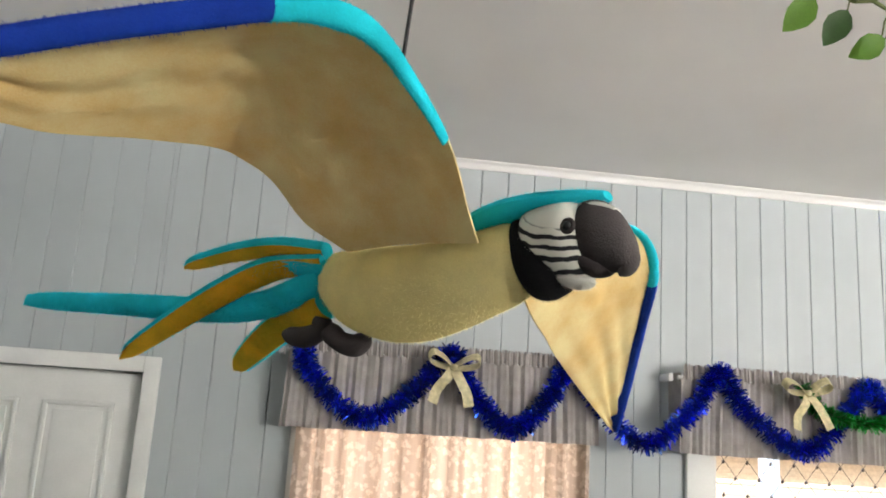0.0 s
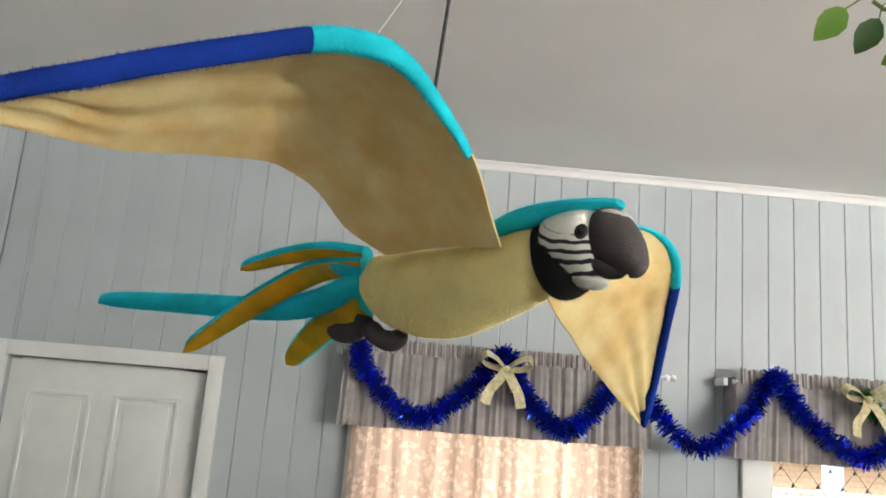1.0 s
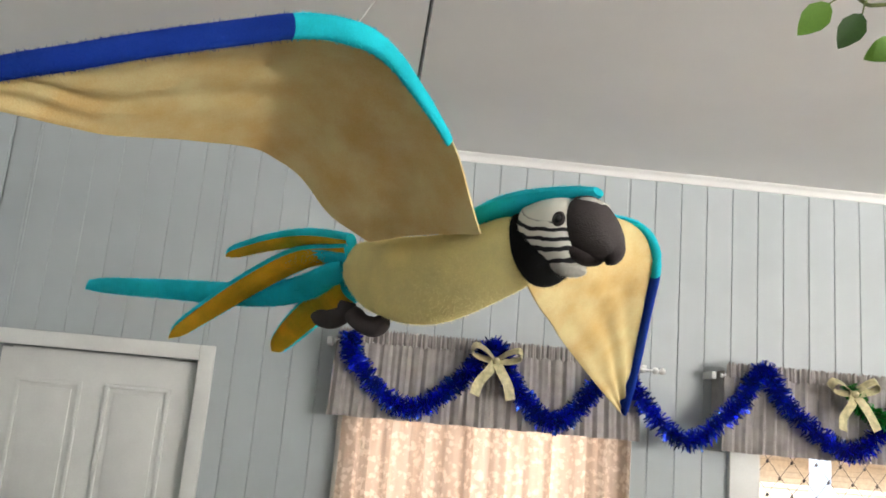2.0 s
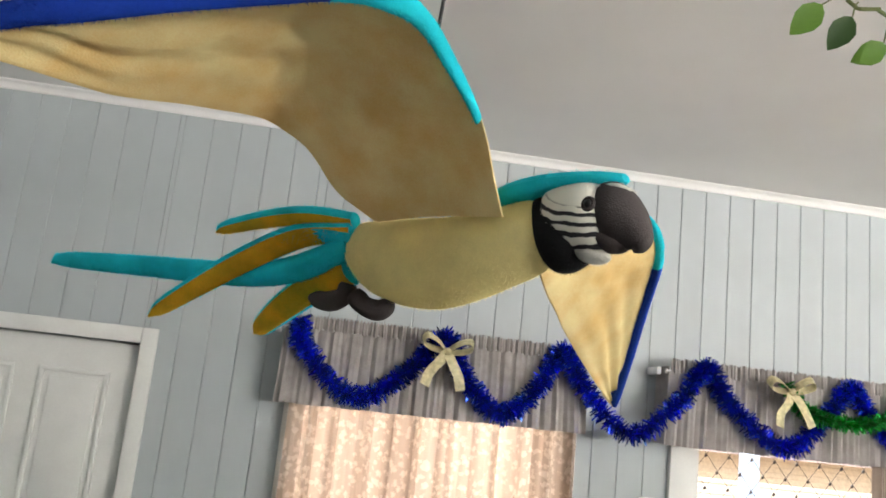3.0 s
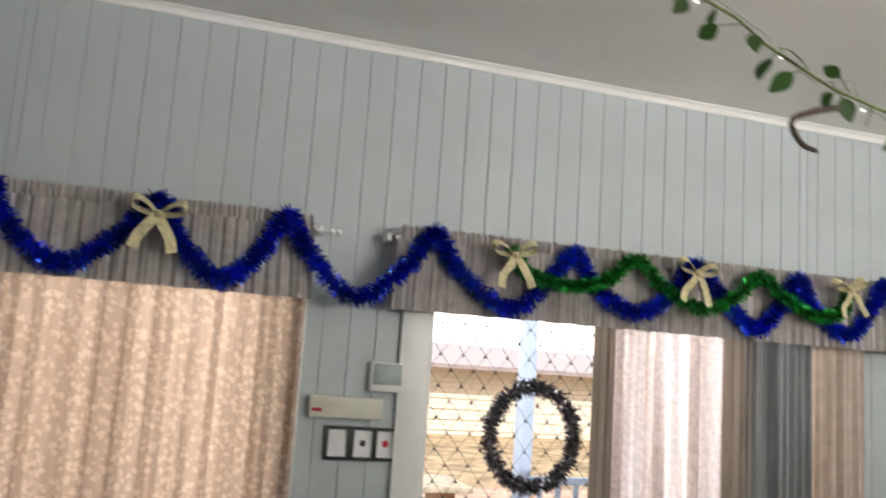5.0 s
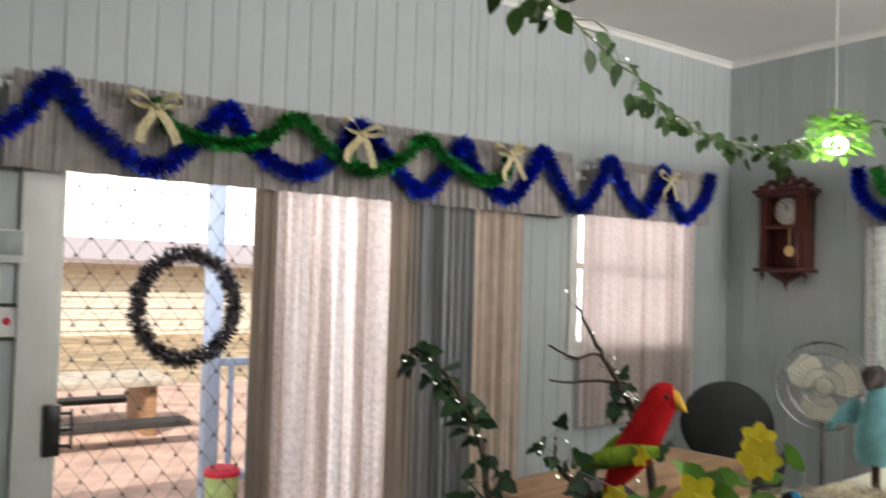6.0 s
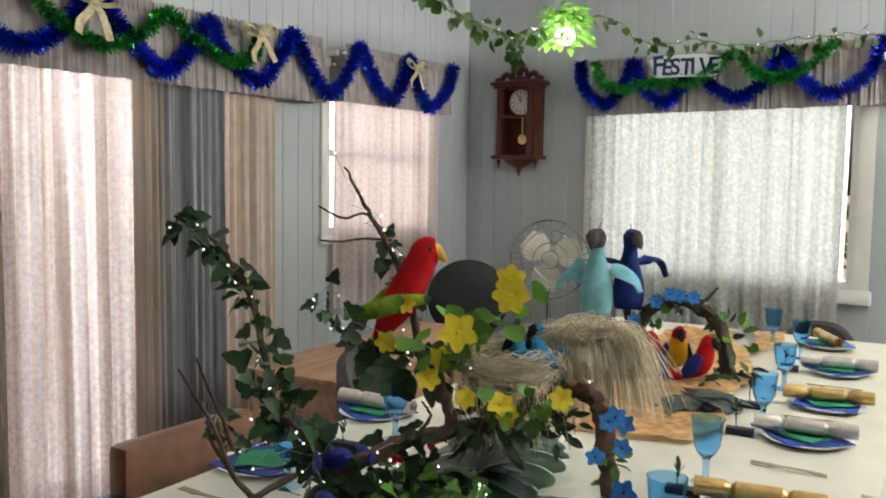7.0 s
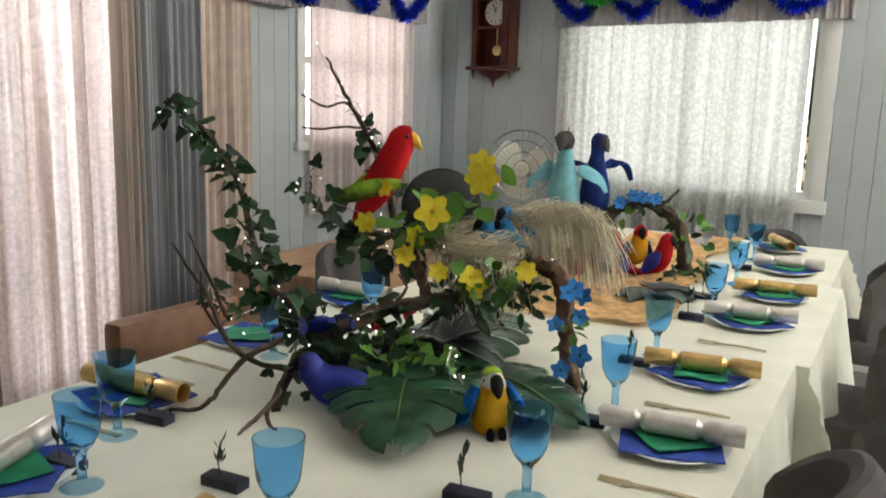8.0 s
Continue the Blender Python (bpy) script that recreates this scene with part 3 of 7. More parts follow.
# ---- tinsel, bows ----
def tinsel(name, pts, radius, mat, label, per_m=900, seed=1, strip=0.006):
    """A garland of countless thin foil strips round a thread."""
    rng = random.Random(seed)
    L = spline(pts, len(pts) * 14)
    length = sum((b - a).length for a, b in zip(L, L[1:]))
    count = int(per_m * length)
    verts, faces = [], []
    fr = frames_on(L, Vector((0.37, 0.61, 0.7)))
    for _ in range(count):
        u = rng.random() * (len(fr) - 1)
        k = int(u)
        p, d, s, up = fr[k]
        q = p.lerp(fr[k + 1][0], u - k)
        a = rng.uniform(0, 6.283)
        out = (s * math.cos(a) + up * math.sin(a) + d * rng.uniform(-0.6, 0.6)).normalized()
        r = radius * rng.uniform(0.45, 1.12)
        side = out.cross(Vector((rng.uniform(-1, 1), rng.uniform(-1, 1), rng.uniform(-1, 1)))).normalized() * strip * 0.5
        base = q + out * r * 0.1
        tip = q + out * r + Vector((0, 0, -0.15 * r * rng.random()))
        midp = base.lerp(tip, 0.55) + side.cross(out).normalized() * r * 0.15 * rng.uniform(-1, 1)
        i = len(verts)
        verts += [base - side, base + side, midp + side, midp - side, tip + side * 0.8, tip - side * 0.8]
        faces += [(i, i + 1, i + 2, i + 3), (i + 3, i + 2, i + 4, i + 5)]
    me = bpy.data.meshes.new(name)
    me.from_pydata([tuple(v) for v in verts], [], faces)
    me.materials.append(mat)
    g = thing(name, Matrix.Translation(L[0]), label, "tinsel garland", "tinsel garlands")
    foil = new("foil", me)
    foil.parent = g
    foil.matrix_parent_inverse = Matrix.Translation(-L[0])
    thread = part("thread", tube(bmesh.new(), L, 0.004, sides=5), mat, g)
    thread.matrix_parent_inverse = Matrix.Translation(-L[0])
    return g


TY = Y1 - 0.175
blue_n = [(0.31, 2.2), (0.35, 2.09), (0.55, 1.935), (0.74, 2.05), (0.87, 2.195), (0.97, 2.04), (1.12, 1.93), (1.26, 2.06), (1.345, 2.2), (1.43, 2.07), (1.63, 1.905), (1.84, 2.06), (1.945, 2.2), (2.05, 2.06), (2.28, 1.915), (2.46, 2.05),
          (2.58, 2.18), (2.68, 2.05), (2.88, 1.95), (3.06, 2.05), (3.18, 2.19), (3.33, 2.06), (3.5, 1.93), (3.63, 2.03), (3.74, 2.18), (3.82, 2.06), (4.04, 1.94), (4.18, 2.08), (4.26, 2.2), (4.35, 2.08), (4.52, 1.93), (4.68, 2.05), (4.78, 2.21), (4.88, 2.06), (5.03, 1.94), (5.14, 2.06), (5.21, 2.2), (5.29, 2.06), (5.43, 1.93), (5.6, 2.05), (5.66, 2.21)]
tinsel("tinsel_garland", [(x, TY - 0.01 * math.sin(9 * x), z) for x, z in blue_n], 0.048, BLUETIN, "shiny blue tinsel garland draped in swags along valances", 3400, 11)
green_n = [(2.27, 2.17), (2.34, 2.07), (2.55, 2.035), (2.72, 2.08), (2.86, 2.18), (3.0, 2.07), (3.2, 1.99), (3.38, 2.07), (3.5, 2.17), (3.64, 2.08), (3.83, 2.01), (3.97, 2.05), (4.0, 2.14)]
tinsel("tinsel_garland", [(x, TY - 0.035, z) for x, z in green_n], 0.04, GREENTIN, "shiny green tinsel garland looped over the blue one", 2600, 12)
TX = X1 - 0.175
blue_e = [(3.545, 2.21), (3.52, 2.06), (3.38, 1.95), (3.27, 2.05), (3.2, 2.19), (3.14, 2.04), (3.0, 1.94), (2.9, 2.04), (2.83, 2.17), (2.74, 2.03), (2.58, 1.95), (2.44, 2.05), (2.37, 2.19), (2.28, 2.06), (2.13, 1.95), (1.95, 2.04), (1.88, 2.22)]
tinsel("tinsel_garland", [(TX - 0.01 * math.sin(9 * y), y, z) for y, z in blue_e], 0.048, BLUETIN, "shiny blue tinsel garland draped over the end valance", 3400, 13)
green_e = [(3.43, 2.2), (3.38, 2.08), (3.24, 2.03), (3.08, 2.06), (2.88, 2.04), (2.72, 2.1), (2.6, 2.19), (2.5, 2.09), (2.36, 2.04), (2.22, 2.09), (2.1, 2.21)]
tinsel("tinsel_garland", [(TX - 0.035, y, z) for y, z in green_e], 0.04, GREENTIN, "shiny green tinsel garland on the end valance", 2600, 14)


def strip_band(bm, pts, width, across):
    """A ribbon of some thickness along a curve, its width along a given direction."""
    P = spline(pts, 14)
    A = Vector(across).normalized() * width / 2
    rings = []
    for i, p in enumerate(P):
        d = (P[min(i + 1, 13)] - P[max(i - 1, 0)]).normalized()
        t = d.cross(A).normalized() * 0.0008
        rings.append([p - A - t, p + A - t, p + A + t, p - A + t])
    return loft(bm, rings)


def bow(m, label, size=1.0, tilt=0.0):
    b = thing("ribbon_bow", m @ pose(0, 0, 0, 0, tilt, 0) @ Matrix.Scale(size, 4), label, "ribbon bow", "cream bows")
    for s in (-1, 1):
        part("loop", strip_band(bmesh.new(), [(0, 0, 0), (s * 0.035, -0.016, 0.03), (s * 0.075, -0.02, 0.045), (s * 0.088, -0.01, 0.022), (s * 0.055, 0.004, 0.006), (0, -0.002, 0)], 0.036, (0.15 * s, 0.75, 0.65)), RIBBON, b)
        part("tail", strip_band(bmesh.new(), [(0, -0.004, 0), (s * 0.02, -0.022, -0.035), (s * 0.05, -0.014, -0.08), (s * 0.062, -0.026, -0.125)], 0.036, (1, 0.25, 0.35 * s)), RIBBON, b)
    part("knot", blob(bmesh.new(), (0, -0.012, 0), (0.014, 0.012, 0.013), seg=10), RIBBON, b)
    return b


for _x, _z, _s, _t in ((0.872, 2.137, 1.1, 3), (2.27, 2.135, 1.1, -4), (3.146, 2.144, 1.1, 6), (3.99, 2.15, 1.05, -8), (5.2, 2.135, 0.95, 2)):
    bow(pose(_x, TY - 0.055, _z), "cream ribbon bow tied on the tinsel", _s, _t)

# ---- hanging plush macaw ----
O_ = Vector((0.503, 1.911, 2.042))
A_ = Vector((0.716, -0.698, 0.0)).normalized()
L_ = Vector((-A_.y, A_.x, 0))
U_ = Vector((0, 0, 1))
macaw = thing("plush_macaw", Matrix.Translation(O_), "large blue-and-gold plush macaw with spread wings, hanging on a cord", "plush toy")
MACAW_INV = Matrix.Translation(-O_)
PILE = random.Random(90)


def pile(bm, per_m2, length):
    """Short fibres standing on a plush part, in its own mesh."""
    bm.normal_update()
    for f in list(bm.faces):
        count = f.calc_area() * per_m2
        count = int(count) + (1 if PILE.random() < count - int(count) else 0)
        c = [v.co.copy() for v in f.verts]
        if len(c) != 4:
            continue
        for _ in range(count):
            u, w = PILE.random(), PILE.random()
            p = c[0].lerp(c[1], u).lerp(c[3].lerp(c[2], u), w)
            lean = (f.normal + Vector((PILE.uniform(-1, 1), PILE.uniform(-1, 1), PILE.uniform(-1, 0.6))) * 0.6).normalized()
            side = lean.orthogonal().normalized() * 0.0003
            root = p - f.normal * 0.0004
            q = bm.faces.new([bm.verts.new(root - side), bm.verts.new(root + side), bm.verts.new(p + lean * length * PILE.uniform(0.5, 1.1))])
            q.material_index = f.material_index
    return bm


FURRY = {"crown": 170000, "throat_band": 170000, "brow": 170000, "leading_edge": 190000, "tail_feather": 150000, "chin_tuft": 190000, "body": 120000, "face": 90000}


def mpart(name, bm, mat, label="", parent=None):
    bmesh.ops.recalc_face_normals(bm, faces=bm.faces)
    if name in FURRY:
        pile(bm, FURRY[name], 0.0026)
    o = part(name, bm, mat, parent or macaw, label)
    if parent is None:
        o.matrix_parent_inverse = MACAW_INV
    return o


def along(s, z=0.0, l=0.0):
    return O_ + A_ * s + U_ * z + L_ * l


def oval_rings(stations, sides=28, shear=0.0):
    """Upright oval sections along the bird; with shear the lower edge reaches forward."""
    rings = []
    for s, z, rw, rh in stations:
        c = along(s, z)
        rings.append([c + L_ * rw * math.cos(2 * math.pi * k / sides) + (U_ - A_ * shear) * rh * math.sin(2 * math.pi * k / sides) for k in range(sides)])
    return rings


def dense(stations, n):
    P = spline([Vector(s[:3]) for s in stations], n)
    Q = spline([Vector((s[3], 0, 0)) for s in stations], n)
    return [(p.x, p.y, p.z, q.x) for p, q in zip(P, Q)]


body = [(-0.0946, 0.0150, 0.0054, 0.0056), (-0.0924, 0.0149, 0.0185, 0.0189), (-0.0839, 0.0125, 0.0259, 0.0265), (-0.0615, 0.0054, 0.0340, 0.0347), (-0.0235, 0.0002, 0.0392, 0.0400), (0.0135, -0.0005, 0.0390, 0.0398), (0.0497, 0.0054, 0.0359, 0.0366), (0.0786, 0.0135, 0.0335, 0.0342), (0.1005, 0.0190, 0.0305, 0.0311), (0.1144, 0.0203, 0.0228, 0.0233)]
mpart("body", loft(bmesh.new(), oval_rings(dense(body, 48), 32)), YEL, "soft pale yellow plush belly")
# turquoise nape and crown
nape = [(0.0525, 0.0431, 0.0148, 0.0045), (0.0686, 0.0466, 0.0292, 0.0097), (0.0908, 0.0525, 0.0334, 0.0105), (0.1153, 0.0564, 0.0336, 0.0098), (0.1390, 0.0590, 0.0282, 0.0082), (0.1603, 0.0610, 0.0195, 0.0058), (0.1749, 0.0624, 0.0079, 0.0031)]
mpart("crown", loft(bmesh.new(), oval_rings(dense(nape, 26), 20)), CYAN, "turquoise plush crown and nape")
# black throat band, deeper below than behind the eye
band = [(0.1074, 0.0227, 0.0216, 0.0262), (0.1104, 0.0225, 0.0252, 0.0308), (0.1168, 0.0215, 0.0264, 0.0329), (0.1275, 0.0220, 0.0262, 0.0326), (0.1382, 0.0247, 0.0236, 0.0299)]
mpart("throat_band", loft(bmesh.new(), oval_rings(dense(band, 18), 32, 0.22)), BLACKP, "black plush throat band")
# white face with dark curved stripes that run below the eye
FACE, _t, _b, _out = nodes_of("striped_face_plush")
_n, _l = _t.nodes, _t.links
_tc = _n.new("ShaderNodeTexCoord")
_off = _n.new("ShaderNodeVectorMath")
_off.operation = "SUBTRACT"
_off.inputs[1].default_value = along(0.1525, 0.0562)
_l.new(_tc.outputs["Object"], _off.inputs[0])
_ca, _cz = _n.new("ShaderNodeVectorMath"), _n.new("ShaderNodeSeparateXYZ")
_ca.operation = "DOT_PRODUCT"
_ca.inputs[1].default_value = A_ * 0.62
_l.new(_off.outputs[0], _ca.inputs[0])
_l.new(_off.outputs[0], _cz.inputs[0])
_cmb, _len = _n.new("ShaderNodeCombineXYZ"), _n.new("ShaderNodeVectorMath")
_len.operation = "LENGTH"
_l.new(_ca.outputs["Value"], _cmb.inputs[0])
_l.new(_cz.outputs[2], _cmb.inputs[2])
_l.new(_cmb.outputs[0], _len.inputs[0])
_wob = _n.new("ShaderNodeTexNoise")
_wob.inputs["Scale"].default_value, _wob.inputs["Detail"].default_value = 70, 2
_l.new(_tc.outputs["Object"], _wob.inputs[0])
_ph, _ph2, _sin = _n.new("ShaderNodeMath"), _n.new("ShaderNodeMath"), _n.new("ShaderNodeMath")
_ph.operation, _ph2.operation, _sin.operation = "MULTIPLY", "MULTIPLY_ADD", "SINE"
_ph.inputs[1].default_value, _ph2.inputs[1].default_value = 860.0, 4.6
_l.new(_len.outputs["Value"], _ph.inputs[0])
_l.new(_wob.outputs[0], _ph2.inputs[0])
_l.new(_ph.outputs[0], _ph2.inputs[2])
_l.new(_ph2.outputs[0], _sin.inputs[0])
_rp = _n.new("ShaderNodeValToRGB")
_rp.color_ramp.elements[0].position, _rp.color_ramp.elements[1].position = 0.12, 0.42
_rp.color_ramp.elements[0].color, _rp.color_ramp.elements[1].color = (0.70, 0.68, 0.60, 1), (0.014, 0.014, 0.016, 1)
_l.new(_sin.outputs[0], _rp.inputs[0])
_gate, _mix = _n.new("ShaderNodeMapRange"), _n.new("ShaderNodeMix")
_gate.inputs[1].default_value, _gate.inputs[2].default_value = 0.0215, 0.0235
_l.new(_len.outputs["Value"], _gate.inputs[0])
_mix.data_type = "RGBA"
_mix.inputs[6].default_value = (0.70, 0.68, 0.60, 1)
_l.new(_gate.outputs[0], _mix.inputs[0])
_l.new(_rp.outputs[0], _mix.inputs[7])
_l.new(_mix.outputs[2], _b.inputs["Base Color"])
_b.inputs["Roughness"].default_value = 0.95
WHITEP = plush("white_face_plush", (0.72, 0.70, 0.64), 0.06)
face = [(0.1153, 0.0321, 0.0233, 0.0214), (0.1212, 0.0325, 0.0268, 0.0277), (0.1329, 0.0323, 0.0292, 0.0320), (0.1457, 0.0324, 0.0293, 0.0329), (0.1559, 0.0327, 0.0258, 0.0312), (0.1627, 0.0337, 0.0185, 0.0247), (0.1661, 0.0342, 0.0088, 0.0132)]
head = mpart("face", loft(bmesh.new(), oval_rings(dense(face, 28), 36, 0.16)), FACE, "white face with black wavy stripes")
brow = [(0.1559, 0.0555, 0.0161, 0.0062), (0.1655, 0.0551, 0.0203, 0.0075), (0.1765, 0.0549, 0.0192, 0.0065), (0.1862, 0.0522, 0.0095, 0.0034)]
mpart("brow", loft(bmesh.new(), oval_rings([(s - 0.004, z - 0.0025, w * 0.72, h * 0.72) for s, z, w, h in dense(brow, 14)], 20)), WHITEP, "white plush brow")
_e = along(0.1625, 0.0332, -0.0353)
mpart("eye", blob(bmesh.new(), _e, (0.0036, 0.0036, 0.0036), seg=14), BLACK, "small round dark eye")
mpart("eye_ring", spun(bmesh.new(), [(0.0034, -0.001), (0.0056, -0.001), (0.006, 0.0), (0.0046, 0.0015), (0.0034, 0.0015)], 18, Matrix.Translation(_e) @ turned(-L_)), GREYP)
# hooked beak
BK = [(0.1525, 0.0321, 0.0179, 0.0214), (0.1605, 0.0339, 0.0213, 0.0266), (0.1705, 0.0328, 0.0219, 0.0263), (0.1812, 0.0291, 0.0190, 0.0229), (0.1895, 0.0239, 0.0150, 0.0175), (0.1946, 0.0200, 0.0102, 0.0115), (0.1976, 0.0180, 0.0042, 0.0042)]
mpart("beak", loft(bmesh.new(), oval_rings(dense(BK, 26), 28)), GREYP, "soft dark grey hooked beak")
_hook = spline([along(*q) for q in [(0.1883, 0.0224), (0.1899, 0.0146), (0.1883, 0.0081), (0.1848, 0.0037)]], 10)
mpart("beak_tip", loft(bmesh.new(), [[p + (s * math.cos(q) + u * math.sin(q)) * r for q in (2 * math.pi * k / 14 for k in range(14))] for (p, d, s, u), r in zip(frames_on(_hook, L_), (0.008, 0.009, 0.0095, 0.0095, 0.009, 0.0082, 0.007, 0.0055, 0.0035, 0.001))]), GREYP)
LB = [(0.1536, 0.0171, 0.0178, 0.0098), (0.1629, 0.0137, 0.0176, 0.0097), (0.1722, 0.0112, 0.0139, 0.0078), (0.1787, 0.0098, 0.0078, 0.0043)]
mpart("lower_beak", loft(bmesh.new(), oval_rings(dense(LB, 12), 20)), GREYP)
TUFT = [(0.1389, 0.0032, 0.0118, 0.0036), (0.1502, 0.0012, 0.0161, 0.0054), (0.1603, 0.0009, 0.0115, 0.0040), (0.1648, 0.0014, 0.0044, 0.0018)]
mpart("chin_tuft", loft(bmesh.new(), oval_rings(dense(TUFT, 10), 16)), WHITEP)


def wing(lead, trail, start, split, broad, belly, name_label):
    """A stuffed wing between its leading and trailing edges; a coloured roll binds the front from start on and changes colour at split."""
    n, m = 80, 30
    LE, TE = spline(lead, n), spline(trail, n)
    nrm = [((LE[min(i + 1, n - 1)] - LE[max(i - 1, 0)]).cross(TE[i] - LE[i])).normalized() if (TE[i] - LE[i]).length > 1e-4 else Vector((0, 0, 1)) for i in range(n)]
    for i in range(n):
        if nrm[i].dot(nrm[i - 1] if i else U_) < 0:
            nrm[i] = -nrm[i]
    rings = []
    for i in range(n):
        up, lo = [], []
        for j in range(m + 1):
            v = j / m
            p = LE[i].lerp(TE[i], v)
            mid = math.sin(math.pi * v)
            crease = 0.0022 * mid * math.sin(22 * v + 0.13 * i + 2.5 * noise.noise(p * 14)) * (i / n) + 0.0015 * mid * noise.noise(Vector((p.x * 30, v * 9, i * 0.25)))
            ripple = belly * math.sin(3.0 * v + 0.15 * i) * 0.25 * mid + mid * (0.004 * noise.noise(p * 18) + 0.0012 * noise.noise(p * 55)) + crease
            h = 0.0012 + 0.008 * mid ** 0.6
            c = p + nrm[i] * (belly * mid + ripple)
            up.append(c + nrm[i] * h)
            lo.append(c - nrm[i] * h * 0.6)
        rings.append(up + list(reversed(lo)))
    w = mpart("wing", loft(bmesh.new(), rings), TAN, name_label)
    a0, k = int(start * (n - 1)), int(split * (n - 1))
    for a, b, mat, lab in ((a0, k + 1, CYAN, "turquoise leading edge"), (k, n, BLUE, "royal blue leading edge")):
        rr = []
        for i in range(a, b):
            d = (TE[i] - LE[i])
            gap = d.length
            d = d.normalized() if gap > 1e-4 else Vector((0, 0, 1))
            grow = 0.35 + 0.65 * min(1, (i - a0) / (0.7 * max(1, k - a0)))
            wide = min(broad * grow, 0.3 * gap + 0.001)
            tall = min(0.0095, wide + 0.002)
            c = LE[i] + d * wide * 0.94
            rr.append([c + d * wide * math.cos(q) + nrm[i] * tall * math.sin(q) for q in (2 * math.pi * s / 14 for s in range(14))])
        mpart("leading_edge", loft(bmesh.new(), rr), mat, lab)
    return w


# near wing, its edge points placed to fit the camera's view
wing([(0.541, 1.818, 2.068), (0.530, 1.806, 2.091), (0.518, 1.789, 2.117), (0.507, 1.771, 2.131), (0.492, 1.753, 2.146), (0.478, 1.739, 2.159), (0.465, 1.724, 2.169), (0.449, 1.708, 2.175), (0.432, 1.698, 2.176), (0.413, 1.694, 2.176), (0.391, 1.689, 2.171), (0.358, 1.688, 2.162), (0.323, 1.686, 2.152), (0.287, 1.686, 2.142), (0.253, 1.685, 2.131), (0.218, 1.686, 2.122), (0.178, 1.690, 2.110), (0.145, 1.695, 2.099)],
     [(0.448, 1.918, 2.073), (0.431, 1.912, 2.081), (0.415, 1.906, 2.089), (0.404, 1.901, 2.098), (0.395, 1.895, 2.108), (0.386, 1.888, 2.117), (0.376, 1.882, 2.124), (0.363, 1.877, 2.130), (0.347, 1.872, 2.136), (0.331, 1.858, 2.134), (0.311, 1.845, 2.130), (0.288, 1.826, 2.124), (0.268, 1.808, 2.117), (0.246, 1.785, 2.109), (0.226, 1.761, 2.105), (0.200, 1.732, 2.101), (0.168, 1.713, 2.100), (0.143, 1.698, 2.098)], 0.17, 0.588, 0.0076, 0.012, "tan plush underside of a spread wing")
# far wing, edges likewise placed to fit the camera's view
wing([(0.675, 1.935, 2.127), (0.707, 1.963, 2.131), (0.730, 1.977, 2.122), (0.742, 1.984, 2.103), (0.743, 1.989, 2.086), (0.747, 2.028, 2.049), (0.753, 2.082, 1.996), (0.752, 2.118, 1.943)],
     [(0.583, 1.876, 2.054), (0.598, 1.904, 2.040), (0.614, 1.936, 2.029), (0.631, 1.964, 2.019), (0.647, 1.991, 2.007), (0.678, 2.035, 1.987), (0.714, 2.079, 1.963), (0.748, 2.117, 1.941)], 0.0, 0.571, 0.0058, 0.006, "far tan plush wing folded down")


def feather(pts, width, thick, tilt, label="", under=None):
    P = spline(pts, 26)
    rings = []
    for i, (p, d, s, u) in enumerate(frames_on(P)):
        f = i / 25
        w = width * (0.62 + 0.42 * math.sin(math.pi * min(1, f * 0.9 + 0.12)) ** 0.8) * (1 if f < 0.9 else max(0.15, math.sqrt(max(0, 1 - ((f - 0.9) / 0.1) ** 2))))
        ss = s * math.cos(tilt) + u * math.sin(tilt)
        uu = u * math.cos(tilt) - s * math.sin(tilt)
        rings.append([p + ss * w * math.cos(a) + uu * thick * (0.5 + 0.5 * (w / width)) * math.sin(a) for a in (2 * math.pi * (k + 0.5) / 16 for k in range(16))])
    # upper half one colour, underside gold
    bm = loft(bmesh.new(), rings, mats=lambda i, j: 0 if j < 8 or j in (8, 14, 15) else 1)
    return mpart("tail_feather", bm, [CYAN, under or ORANGE], label)


feather([(0.432, 1.958, 2.056), (0.374, 2.035, 2.038), (0.307, 2.109, 2.037), (0.196, 2.203, 2.046), (0.067, 2.283, 2.052)], 0.0155, 0.0125, -0.25, "long turquoise tail feather", CYAN)
feather([(0.431, 1.950, 2.068), (0.381, 1.998, 2.067), (0.329, 2.045, 2.046), (0.276, 2.089, 2.016), (0.227, 2.124, 1.984)], 0.0135, 0.0085, -0.62, "curved tail feather, gold underneath")
feather([(0.433, 1.972, 2.034), (0.397, 2.057, 2.026), (0.363, 2.134, 2.006), (0.336, 2.190, 1.984)], 0.0165, 0.009, -0.8, "short tail feather, gold underneath")
feather([(0.430, 1.948, 2.078), (0.387, 1.979, 2.084), (0.343, 2.012, 2.081), (0.295, 2.040, 2.070)], 0.0112, 0.0075, -0.35, "upper tail feather, gold underneath")
feather([(0.432, 1.951, 2.062), (0.393, 1.987, 2.069), (0.355, 2.021, 2.060)], 0.012, 0.008, -0.5, "turquoise tail feather", CYAN)
